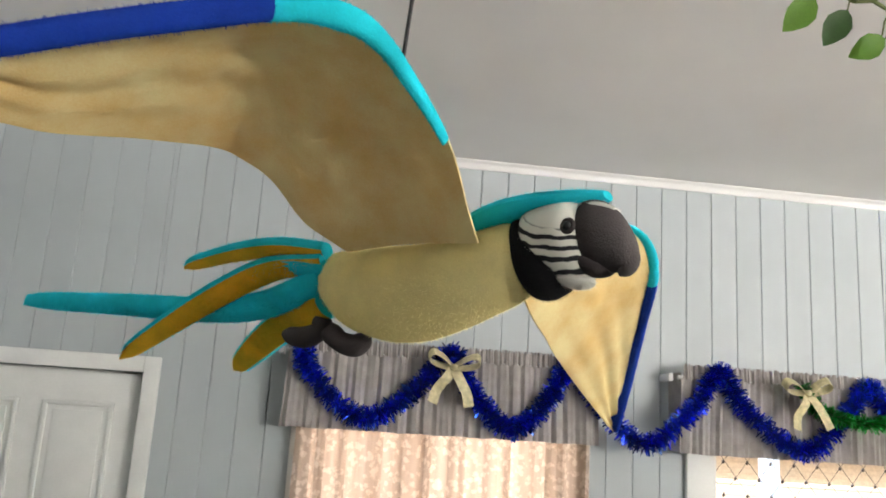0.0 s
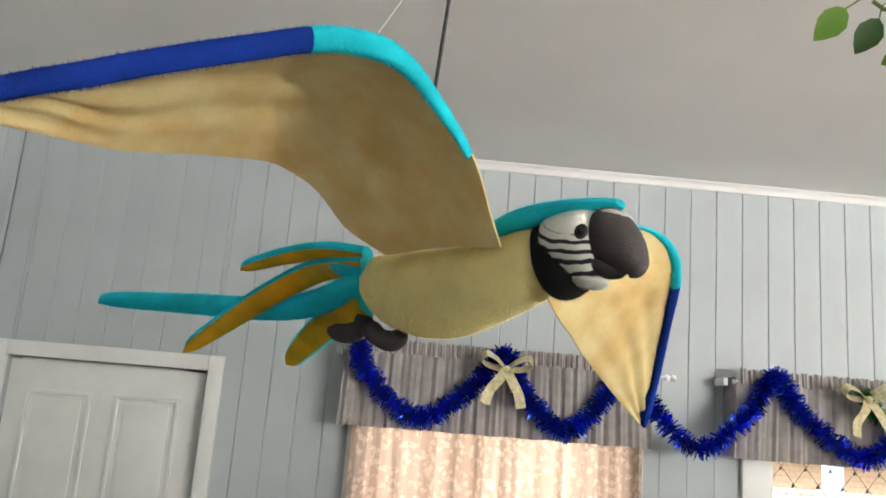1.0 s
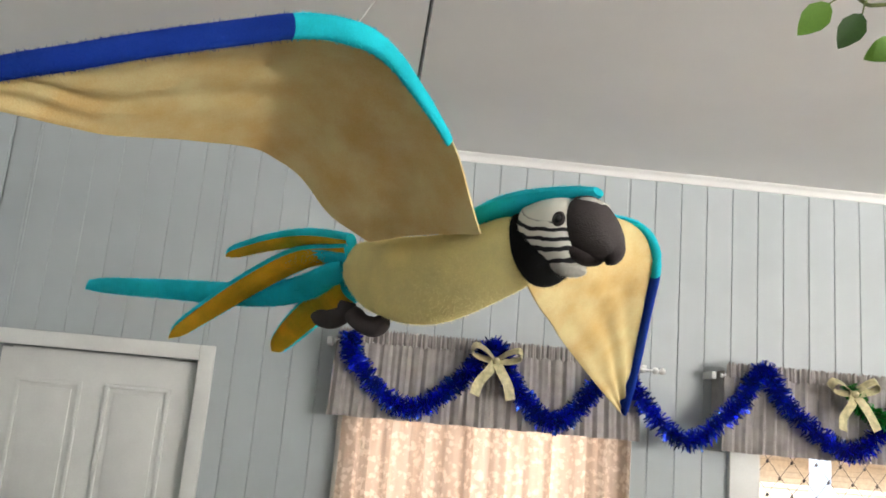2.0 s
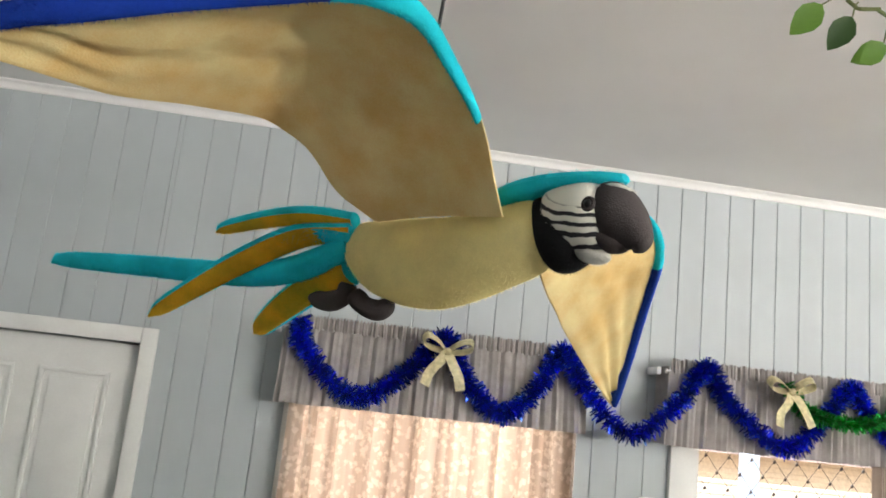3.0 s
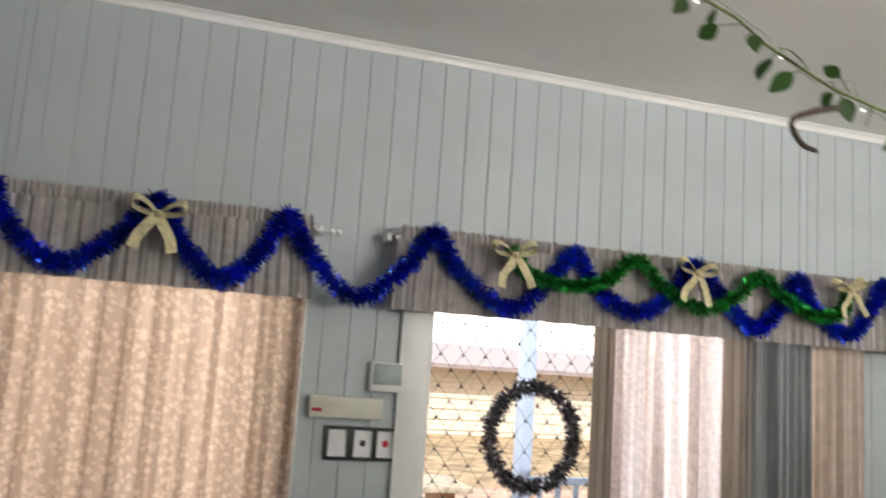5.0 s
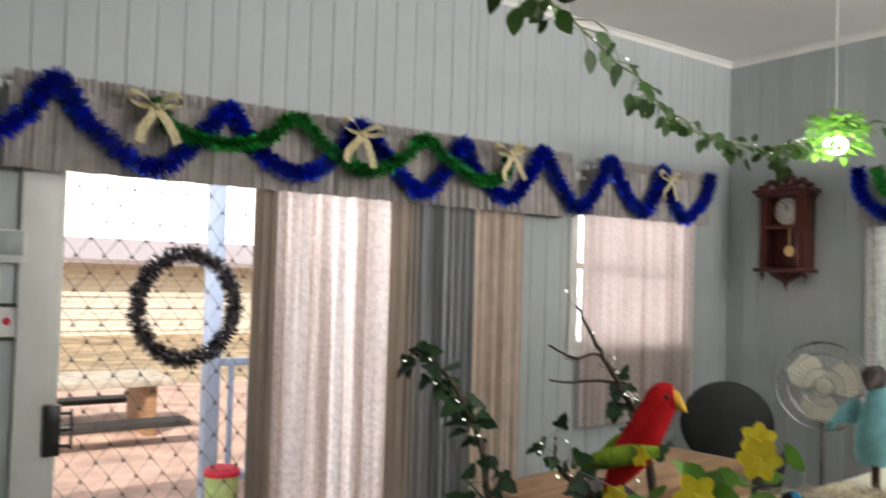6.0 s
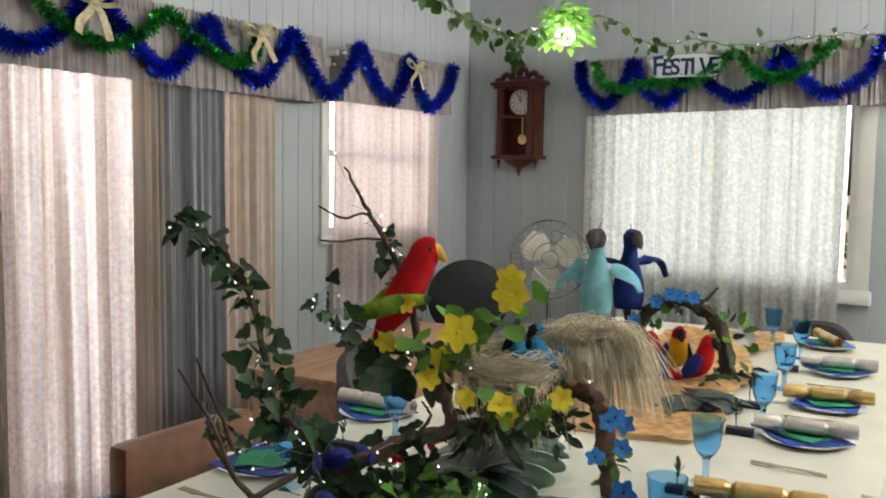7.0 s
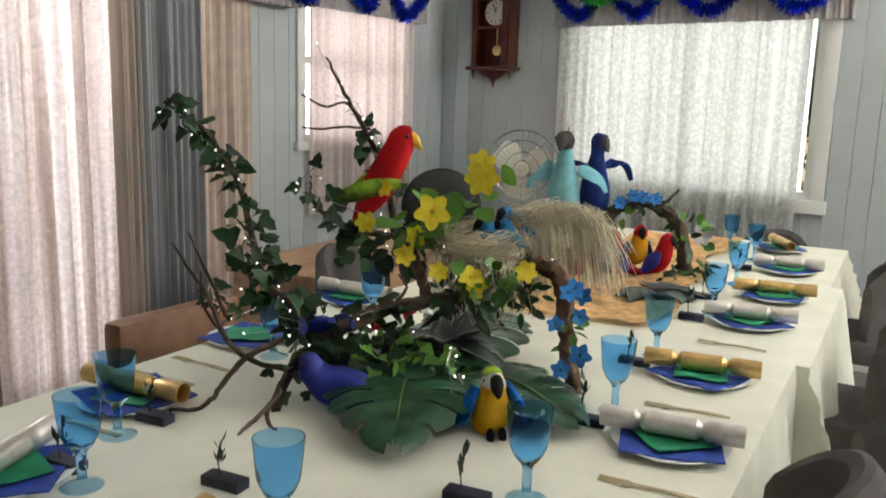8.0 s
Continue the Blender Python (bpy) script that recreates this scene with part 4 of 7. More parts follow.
for _pts in ([(0.432, 1.975, 2.023), (0.429, 1.977, 2.011), (0.415, 1.984, 2.005), (0.397, 1.991, 2.008)], [(0.437, 1.951, 2.011), (0.448, 1.948, 2.001), (0.462, 1.943, 1.998), (0.472, 1.936, 2.007)]):
    _P = spline(_pts, 14)
    mpart("foot", loft(bmesh.new(), [[p + (s * math.cos(a) + u * math.sin(a)) * r for a in (2 * math.pi * k / 14 for k in range(14))] for (p, d, s, u), r in zip(frames_on(_P), [0.0075, 0.009, 0.0095, 0.0092, 0.009, 0.0092, 0.0095, 0.0098, 0.0098, 0.0096, 0.0092, 0.0085, 0.0068, 0.003])]), GREYP, "stuffed dark grey foot")

cord = thing("hanging_cord", pose(0.471, 1.898, 2.104), "thin black cord from the ceiling to the plush macaw", "cord")
_o = part("cord", tube(bmesh.new(), [(0.471, 1.898, 2.104), (0.533, 1.855, 3.02)], 0.0019, sides=8), BLACK, cord)
_o.matrix_parent_inverse = pose(-0.471, -1.898, -2.104)
_o = part("thread", tube(bmesh.new(), [(0.431, 1.708, 2.179), (0.447, 1.729, 2.222), (0.523, 1.835, 3.02)], 0.0003, sides=5), WHITEPL, cord, "fine clear thread")
_o.matrix_parent_inverse = pose(-0.471, -1.898, -2.104)

# ---- three tables end to end, each under its own cloth ----
TABLE = pose(2.5, 1.42, 0, 0, 0, 4.85)
WIDE = 1.33


def dining_table(u0, u1, v0, label):
    t = thing("dining_table", TABLE, label, "table", "dining tables in a row")
    v1 = v0 + WIDE
    part("tabletop", boxed(((u0 + u1) / 2, (v0 + v1) / 2, 0.733), (u1 - u0 - 0.05, WIDE - 0.05, 0.028), bevel=0.004), WOODBR, t)
    for u in (u0 + 0.1, u1 - 0.1):
        for v in (v0 + 0.1, v1 - 0.1):
            part("leg", boxed((u, v, 0.36), (0.055, 0.055, 0.72), bevel=0.004), WOODBR, t)
    return t


def tablecloth(u0, u1, v0, drops, lift, seed, label):
    """A cloth lying on a table and falling over its edges in soft folds; drops: at u0, u1, v0, v1."""
    rng = random.Random(seed)
    v1 = v0 + WIDE
    d0, d1, e0, e1 = drops
    def axis(a, b, da, db, step):
        out = [a - da * k / 9 for k in range(9, 0, -1)] if da > 0 else []
        n = max(4, int((b - a) / step))
        out += [a + (b - a) * k / n for k in range(n + 1)]
        out += [b + db * k / 9 for k in range(1, 10)] if db > 0 else []
        return out
    us, vs = axis(u0, u1, d0, d1, 0.045), axis(v0, v1, e0, e1, 0.045)
    bm = bmesh.new()
    grid = []
    for p in us:
        row = []
        for q in vs:
            eu, ev = max(u0 - p, p - u1, 0), max(v0 - q, q - v1, 0)
            fall = max(eu, ev) + 0.25 * min(eu, ev)
            x, y = min(max(p, u0), u1), min(max(q, v0), v1)
            su, sv = (-1 if p < u0 else 1), (-1 if q < v0 else 1)
            k = fall / 0.4
            fold = 0.035 * k * (1 + math.sin(13 * (y if eu > ev else x) + seed) + 0.5 * math.sin(31 * (y if eu > ev else x) + 2 * seed))
            if eu > 0:
                x += su * (0.006 + (fold if eu >= ev else 0.5 * fold) + 0.35 * min(eu, ev))
            if ev > 0:
                y += sv * (0.006 + (fold if ev >= eu else 0.5 * fold) + 0.35 * min(eu, ev))
            w = Vector((x * 3, y * 3, seed))
            crease = 0.0022 * noise.noise(w * 1.7) + 0.0012 * noise.noise(w * 5) + 0.0016 * max(0, 1 - abs(((x * 1.9 + 0.3 * seed) % 1) - 0.5) * 40)
            z = 0.752 + lift + 0.0025 + crease - max(0, fall - 0.004)
            row.append(bm.verts.new((x, y, z)))
        grid.append(row)
    for i in range(len(us) - 1):
        for j in range(len(vs) - 1):
            bm.faces.new((grid[i][j], grid[i + 1][j], grid[i + 1][j + 1], grid[i][j + 1]))
    c = thing("tablecloth", TABLE, label, "tablecloth", "cream tablecloths")
    o = part("cloth", bm, CLOTH, c)
    return c


dining_table(-0.95, 0.84, 0.0, "dining table under a pale cream tablecloth")
dining_table(0.85, 1.94, -0.035, "middle dining table under a pale cream tablecloth")
dining_table(1.95, 3.0, 0.01, "far dining table under a pale cream tablecloth")
tablecloth(1.975, 3.0, 0.01, (0.3, 0.3, 0.44, 0.3), 0.0, 3, "pale cream tablecloth on the last table")
tablecloth(0.865, 1.972, -0.035, (0.32, 0.0, 0.56, 0.3), 0.004, 2, "pale cream tablecloth with soft folds on the middle table")
tablecloth(-0.95, 0.86, 0.0, (0.3, 0.0, 0.44, 0.3), 0.008, 1, "pale cream tablecloth with soft creases on the first table")
ZT = 0.7575


# ---- place settings ----
def goblet(x, y, yaw=0.0):
    g = thing("goblet", pose(x, y, ZT + 0.003, 0, 0, yaw), "translucent blue plastic wine goblet on the tablecloth", "goblet", "blue goblets")
    prof = [(0.0, 0.0), (0.032, 0.0), (0.034, 0.003), (0.012, 0.009), (0.0075, 0.018), (0.008, 0.05), (0.010, 0.062), (0.022, 0.075), (0.031, 0.095), (0.0345, 0.125), (0.0375, 0.158), (0.0362, 0.158), (0.033, 0.125), (0.0295, 0.096), (0.02, 0.078), (0.0, 0.07)]
    bm = bmesh.new()
    n = 28
    rings = [[bm.verts.new((max(r, 0.0004) * math.cos(6.28318 * k / n), max(r, 0.0004) * math.sin(6.28318 * k / n), z)) for k in range(n)] for r, z in prof]
    for a, b in zip(rings, rings[1:]):
        for k in range(n):
            bm.faces.new((a[k], a[(k + 1) % n], b[(k + 1) % n], b[k]))
    bm.faces.new(list(reversed(rings[0])))
    bm.faces.new(rings[-1])
    o = part("cup", bm, GOBLET, g)
    o.visible_shadow = False
    return g


_first = goblet(2.302, 1.687)
for _p in ((2.758, 1.728), (3.194, 1.798), (3.763, 1.821), (4.271, 1.886), (4.846, 1.963), (5.097, 2.136), (2.054, 2.411), (1.899, 2.276), (1.975, 1.909), (2.99, 2.572), (2.57, 2.54)):
    copy_thing(_first, pose(_p[0], _p[1], ZT + 0.003, 0, 0, 40 * _p[0]))


def plate(x, y, yaw):
    p = thing("plate", pose(x, y, ZT + 0.002, 0, 0, yaw), "white plate with blue and green folded napkins", "plate", "set plates")
    part("dish", spun(bmesh.new(), [(0.001, 0.0), (0.075, 0.0), (0.082, 0.003), (0.11, 0.014), (0.1115, 0.016), (0.108, 0.017), (0.08, 0.007), (0.001, 0.005)], 40), PLATE, p)
    part("blue_napkin", napkin(0.185, 0.012, 8), NAPB, p, "dark blue paper napkin")
    part("green_napkin", napkin(0.12, 0.019, 38), NAPG, p, "green paper napkin")
    return p


def napkin(size, z, turn):
    bm = bmesh.new()
    n = 10
    M = pose(0, 0, z, 0, 0, turn)
    top, low = [], []
    for i in range(n + 1):
        for j in range(n + 1):
            x, y = size * (i / n - 0.5), size * (j / n - 0.5)
            h = 0.004 * noise.noise(Vector((x * 20, y * 20, turn))) + 0.10 * max(0.0, math.hypot(x, y) - 0.075)
            top.append(bm.verts.new(M @ Vector((x, y, h + 0.003))))
            low.append(bm.verts.new(M @ Vector((x, y, h))))
    k = n + 1
    for i in range(n):
        for j in range(n):
            a, b, c, d = i * k + j, (i + 1) * k + j, (i + 1) * k + j + 1, i * k + j + 1
            bm.faces.new((top[a], top[b], top[c], top[d]))
            bm.faces.new((low[d], low[c], low[b], low[a]))
    for i in range(n):
        for a, b in ((i * k, (i + 1) * k), ((i + 1) * k + n, i * k + n), (i + 1, i), (n * k + i, n * k + i + 1)):
            bm.faces.new((top[a], low[a], low[b], top[b]))
    return bm


def cracker(x, y, yaw, mat, label):
    """A paper cracker: three tubes joined by pinched necks, open at the ends."""
    c = thing("christmas_cracker", pose(x, y, ZT + 0.045, 0, 0, yaw), label, "christmas cracker", "crackers")
    R = 0.021
    along_z = pose(0, 0, 0, 0, 90, 0)
    part("middle", spun(bmesh.new(), [(0.010, -0.058), (0.017, -0.050), (R, -0.046), (R, 0.046), (0.017, 0.050), (0.010, 0.058)], 24, along_z), mat, c)
    for s in (-1, 1):
        prof = [(0.010, 0.056), (0.018, 0.064), (R, 0.070), (R, 0.132), (R - 0.0015, 0.132), (R - 0.002, 0.075), (0.003, 0.07)]
        bm = spun(bmesh.new(), [(r, s * z) for r, z in prof], 24, along_z)
        bmesh.ops.recalc_face_normals(bm, faces=bm.faces)
        part("end", bm, mat, c)
        part("neck", spun(bmesh.new(), [(0.0105, s * 0.055), (0.0085, s * 0.057), (0.0105, s * 0.059)], 16, along_z), SILVER, c)
    return c


PLATES = [(2.66, 1.575, 0), (3.09, 1.65, 1), (3.69, 1.69, 0), (4.11, 1.715, 1), (4.66, 1.785, 0), (5.2, 1.93, 1), (2.18, 2.54, 1), (1.84, 2.40, 0), (2.63, 2.69, 2), (3.14, 2.77, 0)]
_first = plate(*PLATES[0][:2], 12)
_gold = _silver = None
for _i, (_x, _y, _k) in enumerate(PLATES):
    if _i:
        copy_thing(_first, pose(_x, _y, ZT + 0.002, 0, 0, 12 + 55 * _i))
    yaw = {5: 30, 7: 25, 9: 95}.get(_i, 102 + 4 * math.sin(3 * _i))
    if _k == 0:
        if _silver is None:
            _silver = cracker(_x, _y, yaw, SILVER, "silver paper cracker lying across a plate")
        else:
            copy_thing(_silver, pose(_x, _y, ZT + 0.045, 0, 0, yaw))
    elif _k == 1:
        if _gold is None:
            _gold = cracker(_x, _y, yaw, GOLD, "gold foil cracker lying across a plate")
        else:
            copy_thing(_gold, pose(_x, _y, ZT + 0.045, 0, 0, yaw))


copy_thing(_gold, pose(1.835, 1.985, ZT + 0.024, 0, 0, 25))


def fork(x, y, yaw):
    f = thing("fork", pose(x, y, ZT + 0.002, 0, 0, yaw), "pale gold plastic fork on the tablecloth", "fork", "forks")
    bm = bmesh.new()
    P = spline([(-0.08, 0, 0.003), (-0.02, 0, 0.006), (0.03, 0, 0.005), (0.055, 0, 0.004)], 14)
    loft(bm, [[p + Vector((0, a * w, b * 0.0018)) for a, b in ((-1, -1), (1, -1), (1, 1), (-1, 1))] for p, w in zip(P, [0.006, 0.0065, 0.006, 0.005, 0.0042, 0.0036, 0.0034, 0.0034, 0.0036, 0.004, 0.006, 0.009, 0.011, 0.0115])])
    part("handle", bm, CUTLERY, f)
    for k in (-1.5, -0.5, 0.5, 1.5):
        part("tine", boxed((0.075, k * 0.0055, 0.0055), (0.042, 0.0028, 0.0022), bevel=0.0008), CUTLERY, f)
    return f


_f = fork(2.86, 1.60, 100)
for _x, _y, _a in ((3.42, 1.66, 95), (3.92, 1.70, 100), (4.40, 1.74, 100), (2.46, 1.53, 98), (2.30, 2.60, 100), (2.42, 2.62, 95), (2.04, 2.48, 98), (4.9, 1.80, 100)):
    copy_thing(_f, pose(_x, _y, ZT + 0.002, 0, 0, _a))


LEAFSHAPE = [(0.0, 0.0), (0.30, 0.10), (0.52, 0.02), (0.62, 0.25), (0.36, 0.42), (0.34, 0.66), (0.0, 1.0)]


def leaf_into(verts, faces, base, direction, normal, size, lobed=True, curl=0.15, wide=0.75):
    """One leaf as a folded, curled blade of a few faces."""
    d = Vector(direction).normalized()
    s = d.cross(Vector(normal))
    if s.length < 1e-3:
        s = d.cross(Vector((0.3, 0.5, 0.8)))
    s.normalize()
    u = s.cross(d)
    shape = LEAFSHAPE if lobed else [(0.0, 0.0), (0.22, 0.12), (0.40, 0.36), (0.38, 0.6), (0.2, 0.84), (0.07, 0.95), (0.0, 1.0)]
    i = len(verts)
    b = Vector(base)
    mid = [b + d * (y * size) - u * (curl * size * y * y) for _, y in shape]
    verts += mid
    for sg in (-1, 1):
        j = len(verts)
        verts += [b + d * (y * size) + s * (sg * x * size * wide) + u * size * (0.16 * x - curl * y * y) for x, y in shape]
        for k in range(len(shape) - 1):
            q = (i + k, j + k, j + k + 1, i + k + 1)
            faces.append(q if sg > 0 else tuple(reversed(q)))


LEAF_MESH = {}


def put_leaf(parent, base, direction, normal, size, mat, kind="lobed", local=True):
    """One leaf as an object of its own; alike leaves share a mesh."""
    key = (mat.name, kind)
    if key not in LEAF_MESH:
        verts, faces = [], []
        leaf_into(verts, faces, (0, 0, 0), (0, 1, 0), (0, 0, 1), 1.0, kind == "lobed", 0.15 if kind != "round" else 0.08, {"lobed": 0.75, "oval": 0.5, "round": 1.05, "broad": 0.82}[kind])
        me = bpy.data.meshes.new("leaf")
        me.from_pydata([tuple(v) for v in verts], [], faces)
        me.materials.append(mat)
        me.polygons.foreach_set("use_smooth", [True] * len(me.polygons))
        LEAF_MESH[key] = me
    d = Vector(direction).normalized()
    s = d.cross(Vector(normal))
    if s.length < 1e-3:
        s = d.cross(Vector((0.3, 0.5, 0.8)))
    s.normalize()
    u = s.cross(d)
    o = new("leaf", LEAF_MESH[key])
    o.parent = parent
    if not local:
        o.matrix_parent_inverse = parent.matrix_basis.inverted()
    o.matrix_basis = Matrix(((s.x, d.x, u.x, base[0]), (s.y, d.y, u.y, base[1]), (s.z, d.z, u.z, base[2]), (0, 0, 0, 1))) @ Matrix.Scale(size, 4)
    return o


def card_block(x, y, yaw, seed):
    rng = random.Random(seed)
    b = thing("twig_stand", pose(x, y, ZT + 0.002, 0, 0, yaw), "small black block holding an upright sprig", "place marker", "sprig place markers")
    part("block", boxed((0, 0, 0.01), (0.075, 0.032, 0.02), bevel=0.002), BLOCK, b)
    h = rng.uniform(0.07, 0.095)
    part("twig", tube(bmesh.new(), [(0.01, 0, 0.018), (0.012, 0.003, 0.05), (0.006, 0.0, h)], 0.0028, 0.0018, 6), BARK, b)
    for k in range(6):
        a = rng.uniform(0, 6.28)
        put_leaf(b, (0.009, 0, rng.uniform(0.5, 1.0) * h), (math.cos(a) * 0.6, math.sin(a) * 0.6, 0.8), (math.cos(a), math.sin(a), -0.4), rng.uniform(0.018, 0.028), LEAF, "oval")
    return b


for _i, (_x, _y) in enumerate(((2.66, 1.745), (3.09, 1.815), (3.64, 1.85), (2.14, 2.42), (1.92, 2.36), (2.24, 1.76), (3.95, 1.90), (2.04, 2.10), (2.85, 2.62), (4.6, 1.95))):
    card_block(_x, _y, 100, _i)


# ---- chairs ----
def tub_chair(m, label):
    """Upholstered chair with a back that wraps round to low arms."""
    c = thing("tub_chair", m, label, "chair", "grey dining chairs")
    part("seat", boxed((0, 0.02, 0.44), (0.46, 0.46, 0.10), bevel=0.03), GREYFAB, c)
    bm = bmesh.new()
    rings = []
    n = 26
    for i in range(n + 1):
        a = math.radians(222 + 96 * i / n)
        f = abs(i / n - 0.5) * 2
        r = 0.255
        top = 0.845 - 0.13 * f ** 2.5
        x, y = r * math.cos(a) * 1.0, r * math.sin(a) + 0.03 + 0.05 * f ** 2
        o = Vector((math.cos(a), math.sin(a), 0)).normalized()
        c0 = Vector((x, y, 0))
        t = 0.026
        prof = [(-t, 0.40), (t, 0.40), (t * 1.2, 0.6), (t, top - 0.02), (0.3 * t, top), (-0.3 * t, top), (-t, top - 0.02), (-1.1 * t, 0.6)]
        rings.append([c0 + o * (d + 0.03 * (z - 0.4)) + Vector((0, 0, z)) for d, z in prof])
    loft(bm, rings)
    part("backrest", bm, GREYFAB, c)
    for x in (-0.19, 0.19):
        for y in (-0.17, 0.2):
            part("leg", tube(bmesh.new(), [(x, y, 0.40), (x * 1.12, y * 1.12, 0.0)], 0.016, 0.011, 8), DARKLEG, c)
    return c


_c = tub_chair(pose(2.56, 1.47, 0, 0, 0, 8), "grey upholstered tub chair drawn up to the table")
for _x, _y, _a in ((3.30, 1.38, -6), (3.98, 1.46, 3), (5.0, 1.62, 5), (3.55, 2.98, 186)):
    copy_thing(_c, pose(_x, _y, 0, 0, 0, _a))
copy_thing(_c, pose(5.78, 2.12, 0, 0, 0, 88) @ Matrix.Diagonal((1, 1, 0.89, 1)))

# brown upholstered chair on the window side
BROWNV = surf("brown_leather", (0.17, 0.085, 0.045), 0.42, var=0.2, scale=14, fine=240, bump=0.25)
bc = thing("padded_chair", pose(2.66, 3.0, 0, 0, 0, 184), "brown leather dining chair with a straight padded back", "chair")
part("backrest", boxed((0, -0.03, 0.60), (0.44, 0.075, 0.38), bevel=0.024), BROWNV, bc)
part("seat", boxed((0, 0.2, 0.44), (0.44, 0.42, 0.09), bevel=0.024), BROWNV, bc)
for _x in (-0.18, 0.18):
    for _y in (0.0, 0.36):
        part("leg", boxed((_x, _y, 0.2), (0.04, 0.04, 0.40), bevel=0.004), WOODBR, bc)

# low timber sideboard along the window wall
sb = thing("sideboard", pose(4.25, 3.68, 0, 0, 0, 8), "low tan timber sideboard with a worn flat top", "sideboard")
part("top", boxed((0, 0, 0.665), (1.4, 0.5, 0.03), bevel=0.006), WOODTAN, sb)
part("carcass", boxed((0, 0, 0.325), (1.34, 0.46, 0.65), bevel=0.004), WOODTAN, sb)
for _k in (-0.47, 0, 0.47):
    _d = part("door", boxed((_k * 0.95, -0.238, 0.34), (0.42, 0.018, 0.56), bevel=0.004), WOODTAN, sb)
    part("knob", blob(bmesh.new(), (_k + 0.2, -0.258, 0.45), (0.012, 0.012, 0.012), seg=10), BRASS, _d)

# black office chair in the corner
oc = thing("office_chair", pose(5.2, 3.86, 0, 0, 0, 124), "black vinyl office chair with a rounded back", "office chair")
part("backrest", blob(bmesh.new(), (0, -0.2, 0.76), (0.25, 0.055, 0.24), seg=24), BLACKFAB, oc)
part("seat", boxed((0, 0.04, 0.46), (0.48, 0.46, 0.09), bevel=0.035), BLACKFAB, oc)
part("column", tube(bmesh.new(), [(0, 0.04, 0.08), (0, 0.04, 0.42)], 0.028, sides=12), BLACK, oc)
part("back_bar", tube(bmesh.new(), spline([(0, 0.0, 0.42), (0, -0.24, 0.44), (0, -0.25, 0.7)], 10), 0.02, sides=8), BLACK, oc)
for _k in range(5):
    _a = 2 * math.pi * _k / 5
    part("foot", tube(bmesh.new(), [(0, 0.04, 0.09), (0.28 * math.cos(_a), 0.04 + 0.28 * math.sin(_a), 0.06)], 0.022, 0.016, 8), BLACK, oc)
    part("castor", blob(bmesh.new(), (0.28 * math.cos(_a), 0.04 + 0.28 * math.sin(_a), 0.028), (0.028, 0.028, 0.028), seg=10), BLACK, oc)
for _s in (-1, 1):
    part("armrest", tube(bmesh.new(), spline([(_s * 0.24, -0.1, 0.45), (_s * 0.29, -0.08, 0.64), (_s * 0.28, 0.18, 0.66), (_s * 0.24, 0.2, 0.46)], 16), 0.016, sides=8), BLACK, oc)

# pedestal fan
fan = thing("pedestal_fan", pose(5.62, 3.56, 0, 0, 0, -60), "cream pedestal fan with a round wire guard", "fan")
FH = 1.02
part("base", spun(bmesh.new(), [(0.001, 0), (0.19, 0), (0.19, 0.012), (0.06, 0.035), (0.03, 0.06), (0.001, 0.06)], 32), CREAMPL, fan)
part("pole", tube(bmesh.new(), [(0, 0, 0.04), (0, 0, FH - 0.06)], 0.014, sides=12), CHROME, fan)
part("motor", blob(bmesh.new(), (0, 0.06, FH), (0.062, 0.10, 0.066), seg=20), CREAMPL, fan)
FM = pose(0, -0.09, FH, 90, 0, 0)
part("hub", spun(bmesh.new(), [(0.001, 0.035), (0.034, 0.03), (0.04, 0.01), (0.04, -0.04), (0.001, -0.04)], 20, FM), CREAMPL, fan)
for _k in range(3):
    _bm = bmesh.new()
    _vs = []
    for _i in range(9):
        _r = 0.035 + 0.15 * _i / 8
        _w = 0.03 + 0.06 * math.sin(math.pi * (_i / 8) ** 0.8 * 0.85)
        _vs.append([FM @ pose(0, 0, 0, 0, 0, 120 * _k + 20) @ Vector((_r, _w * s, 0.02 * s + t)) for s, t in ((-1, -0.0015), (1, -0.0015), (1, 0.0015), (-1, 0.0015))])
    part("blade", loft(_bm, _vs), CREAMPL, fan)
_bm = bmesh.new()
for _r, _z in ((0.23, 0.0), (0.228, 0.012), (0.17, 0.05), (0.1, 0.062), (0.05, 0.065), (0.17, -0.06), (0.1, -0.07)):
    _P = [FM @ Vector((_r * math.cos(a), _r * math.sin(a), _z)) for a in (2 * math.pi * k / 40 for k in range(41))]
    tube(_bm, _P, 0.0028 if _r < 0.22 else 0.005, sides=5)
for _k in range(36):
    _a = 2 * math.pi * _k / 36
    for _sg in (1, -1):
        tube(_bm, [FM @ Vector((r * math.cos(_a), r * math.sin(_a), z * _sg)) for r, z in ((0.045, 0.065), (0.1, 0.062), (0.17, 0.05), (0.23, 0.003))], 0.0013, sides=4)
part("guard", _bm, CHROME, fan, "chrome wire guard")["kind"] = "stuff"

# ---- on the walls ----
ck = thing("wall_clock", pose(X1 - 0.012, 4.03, 1.885, 0, 0, -90), "carved dark cherry pendulum wall clock with a glass door", "wall clock")
part("back_board", boxed((0, -0.01, 0.0), (0.29, 0.02, 0.50), bevel=0.004), WOODRED, ck)
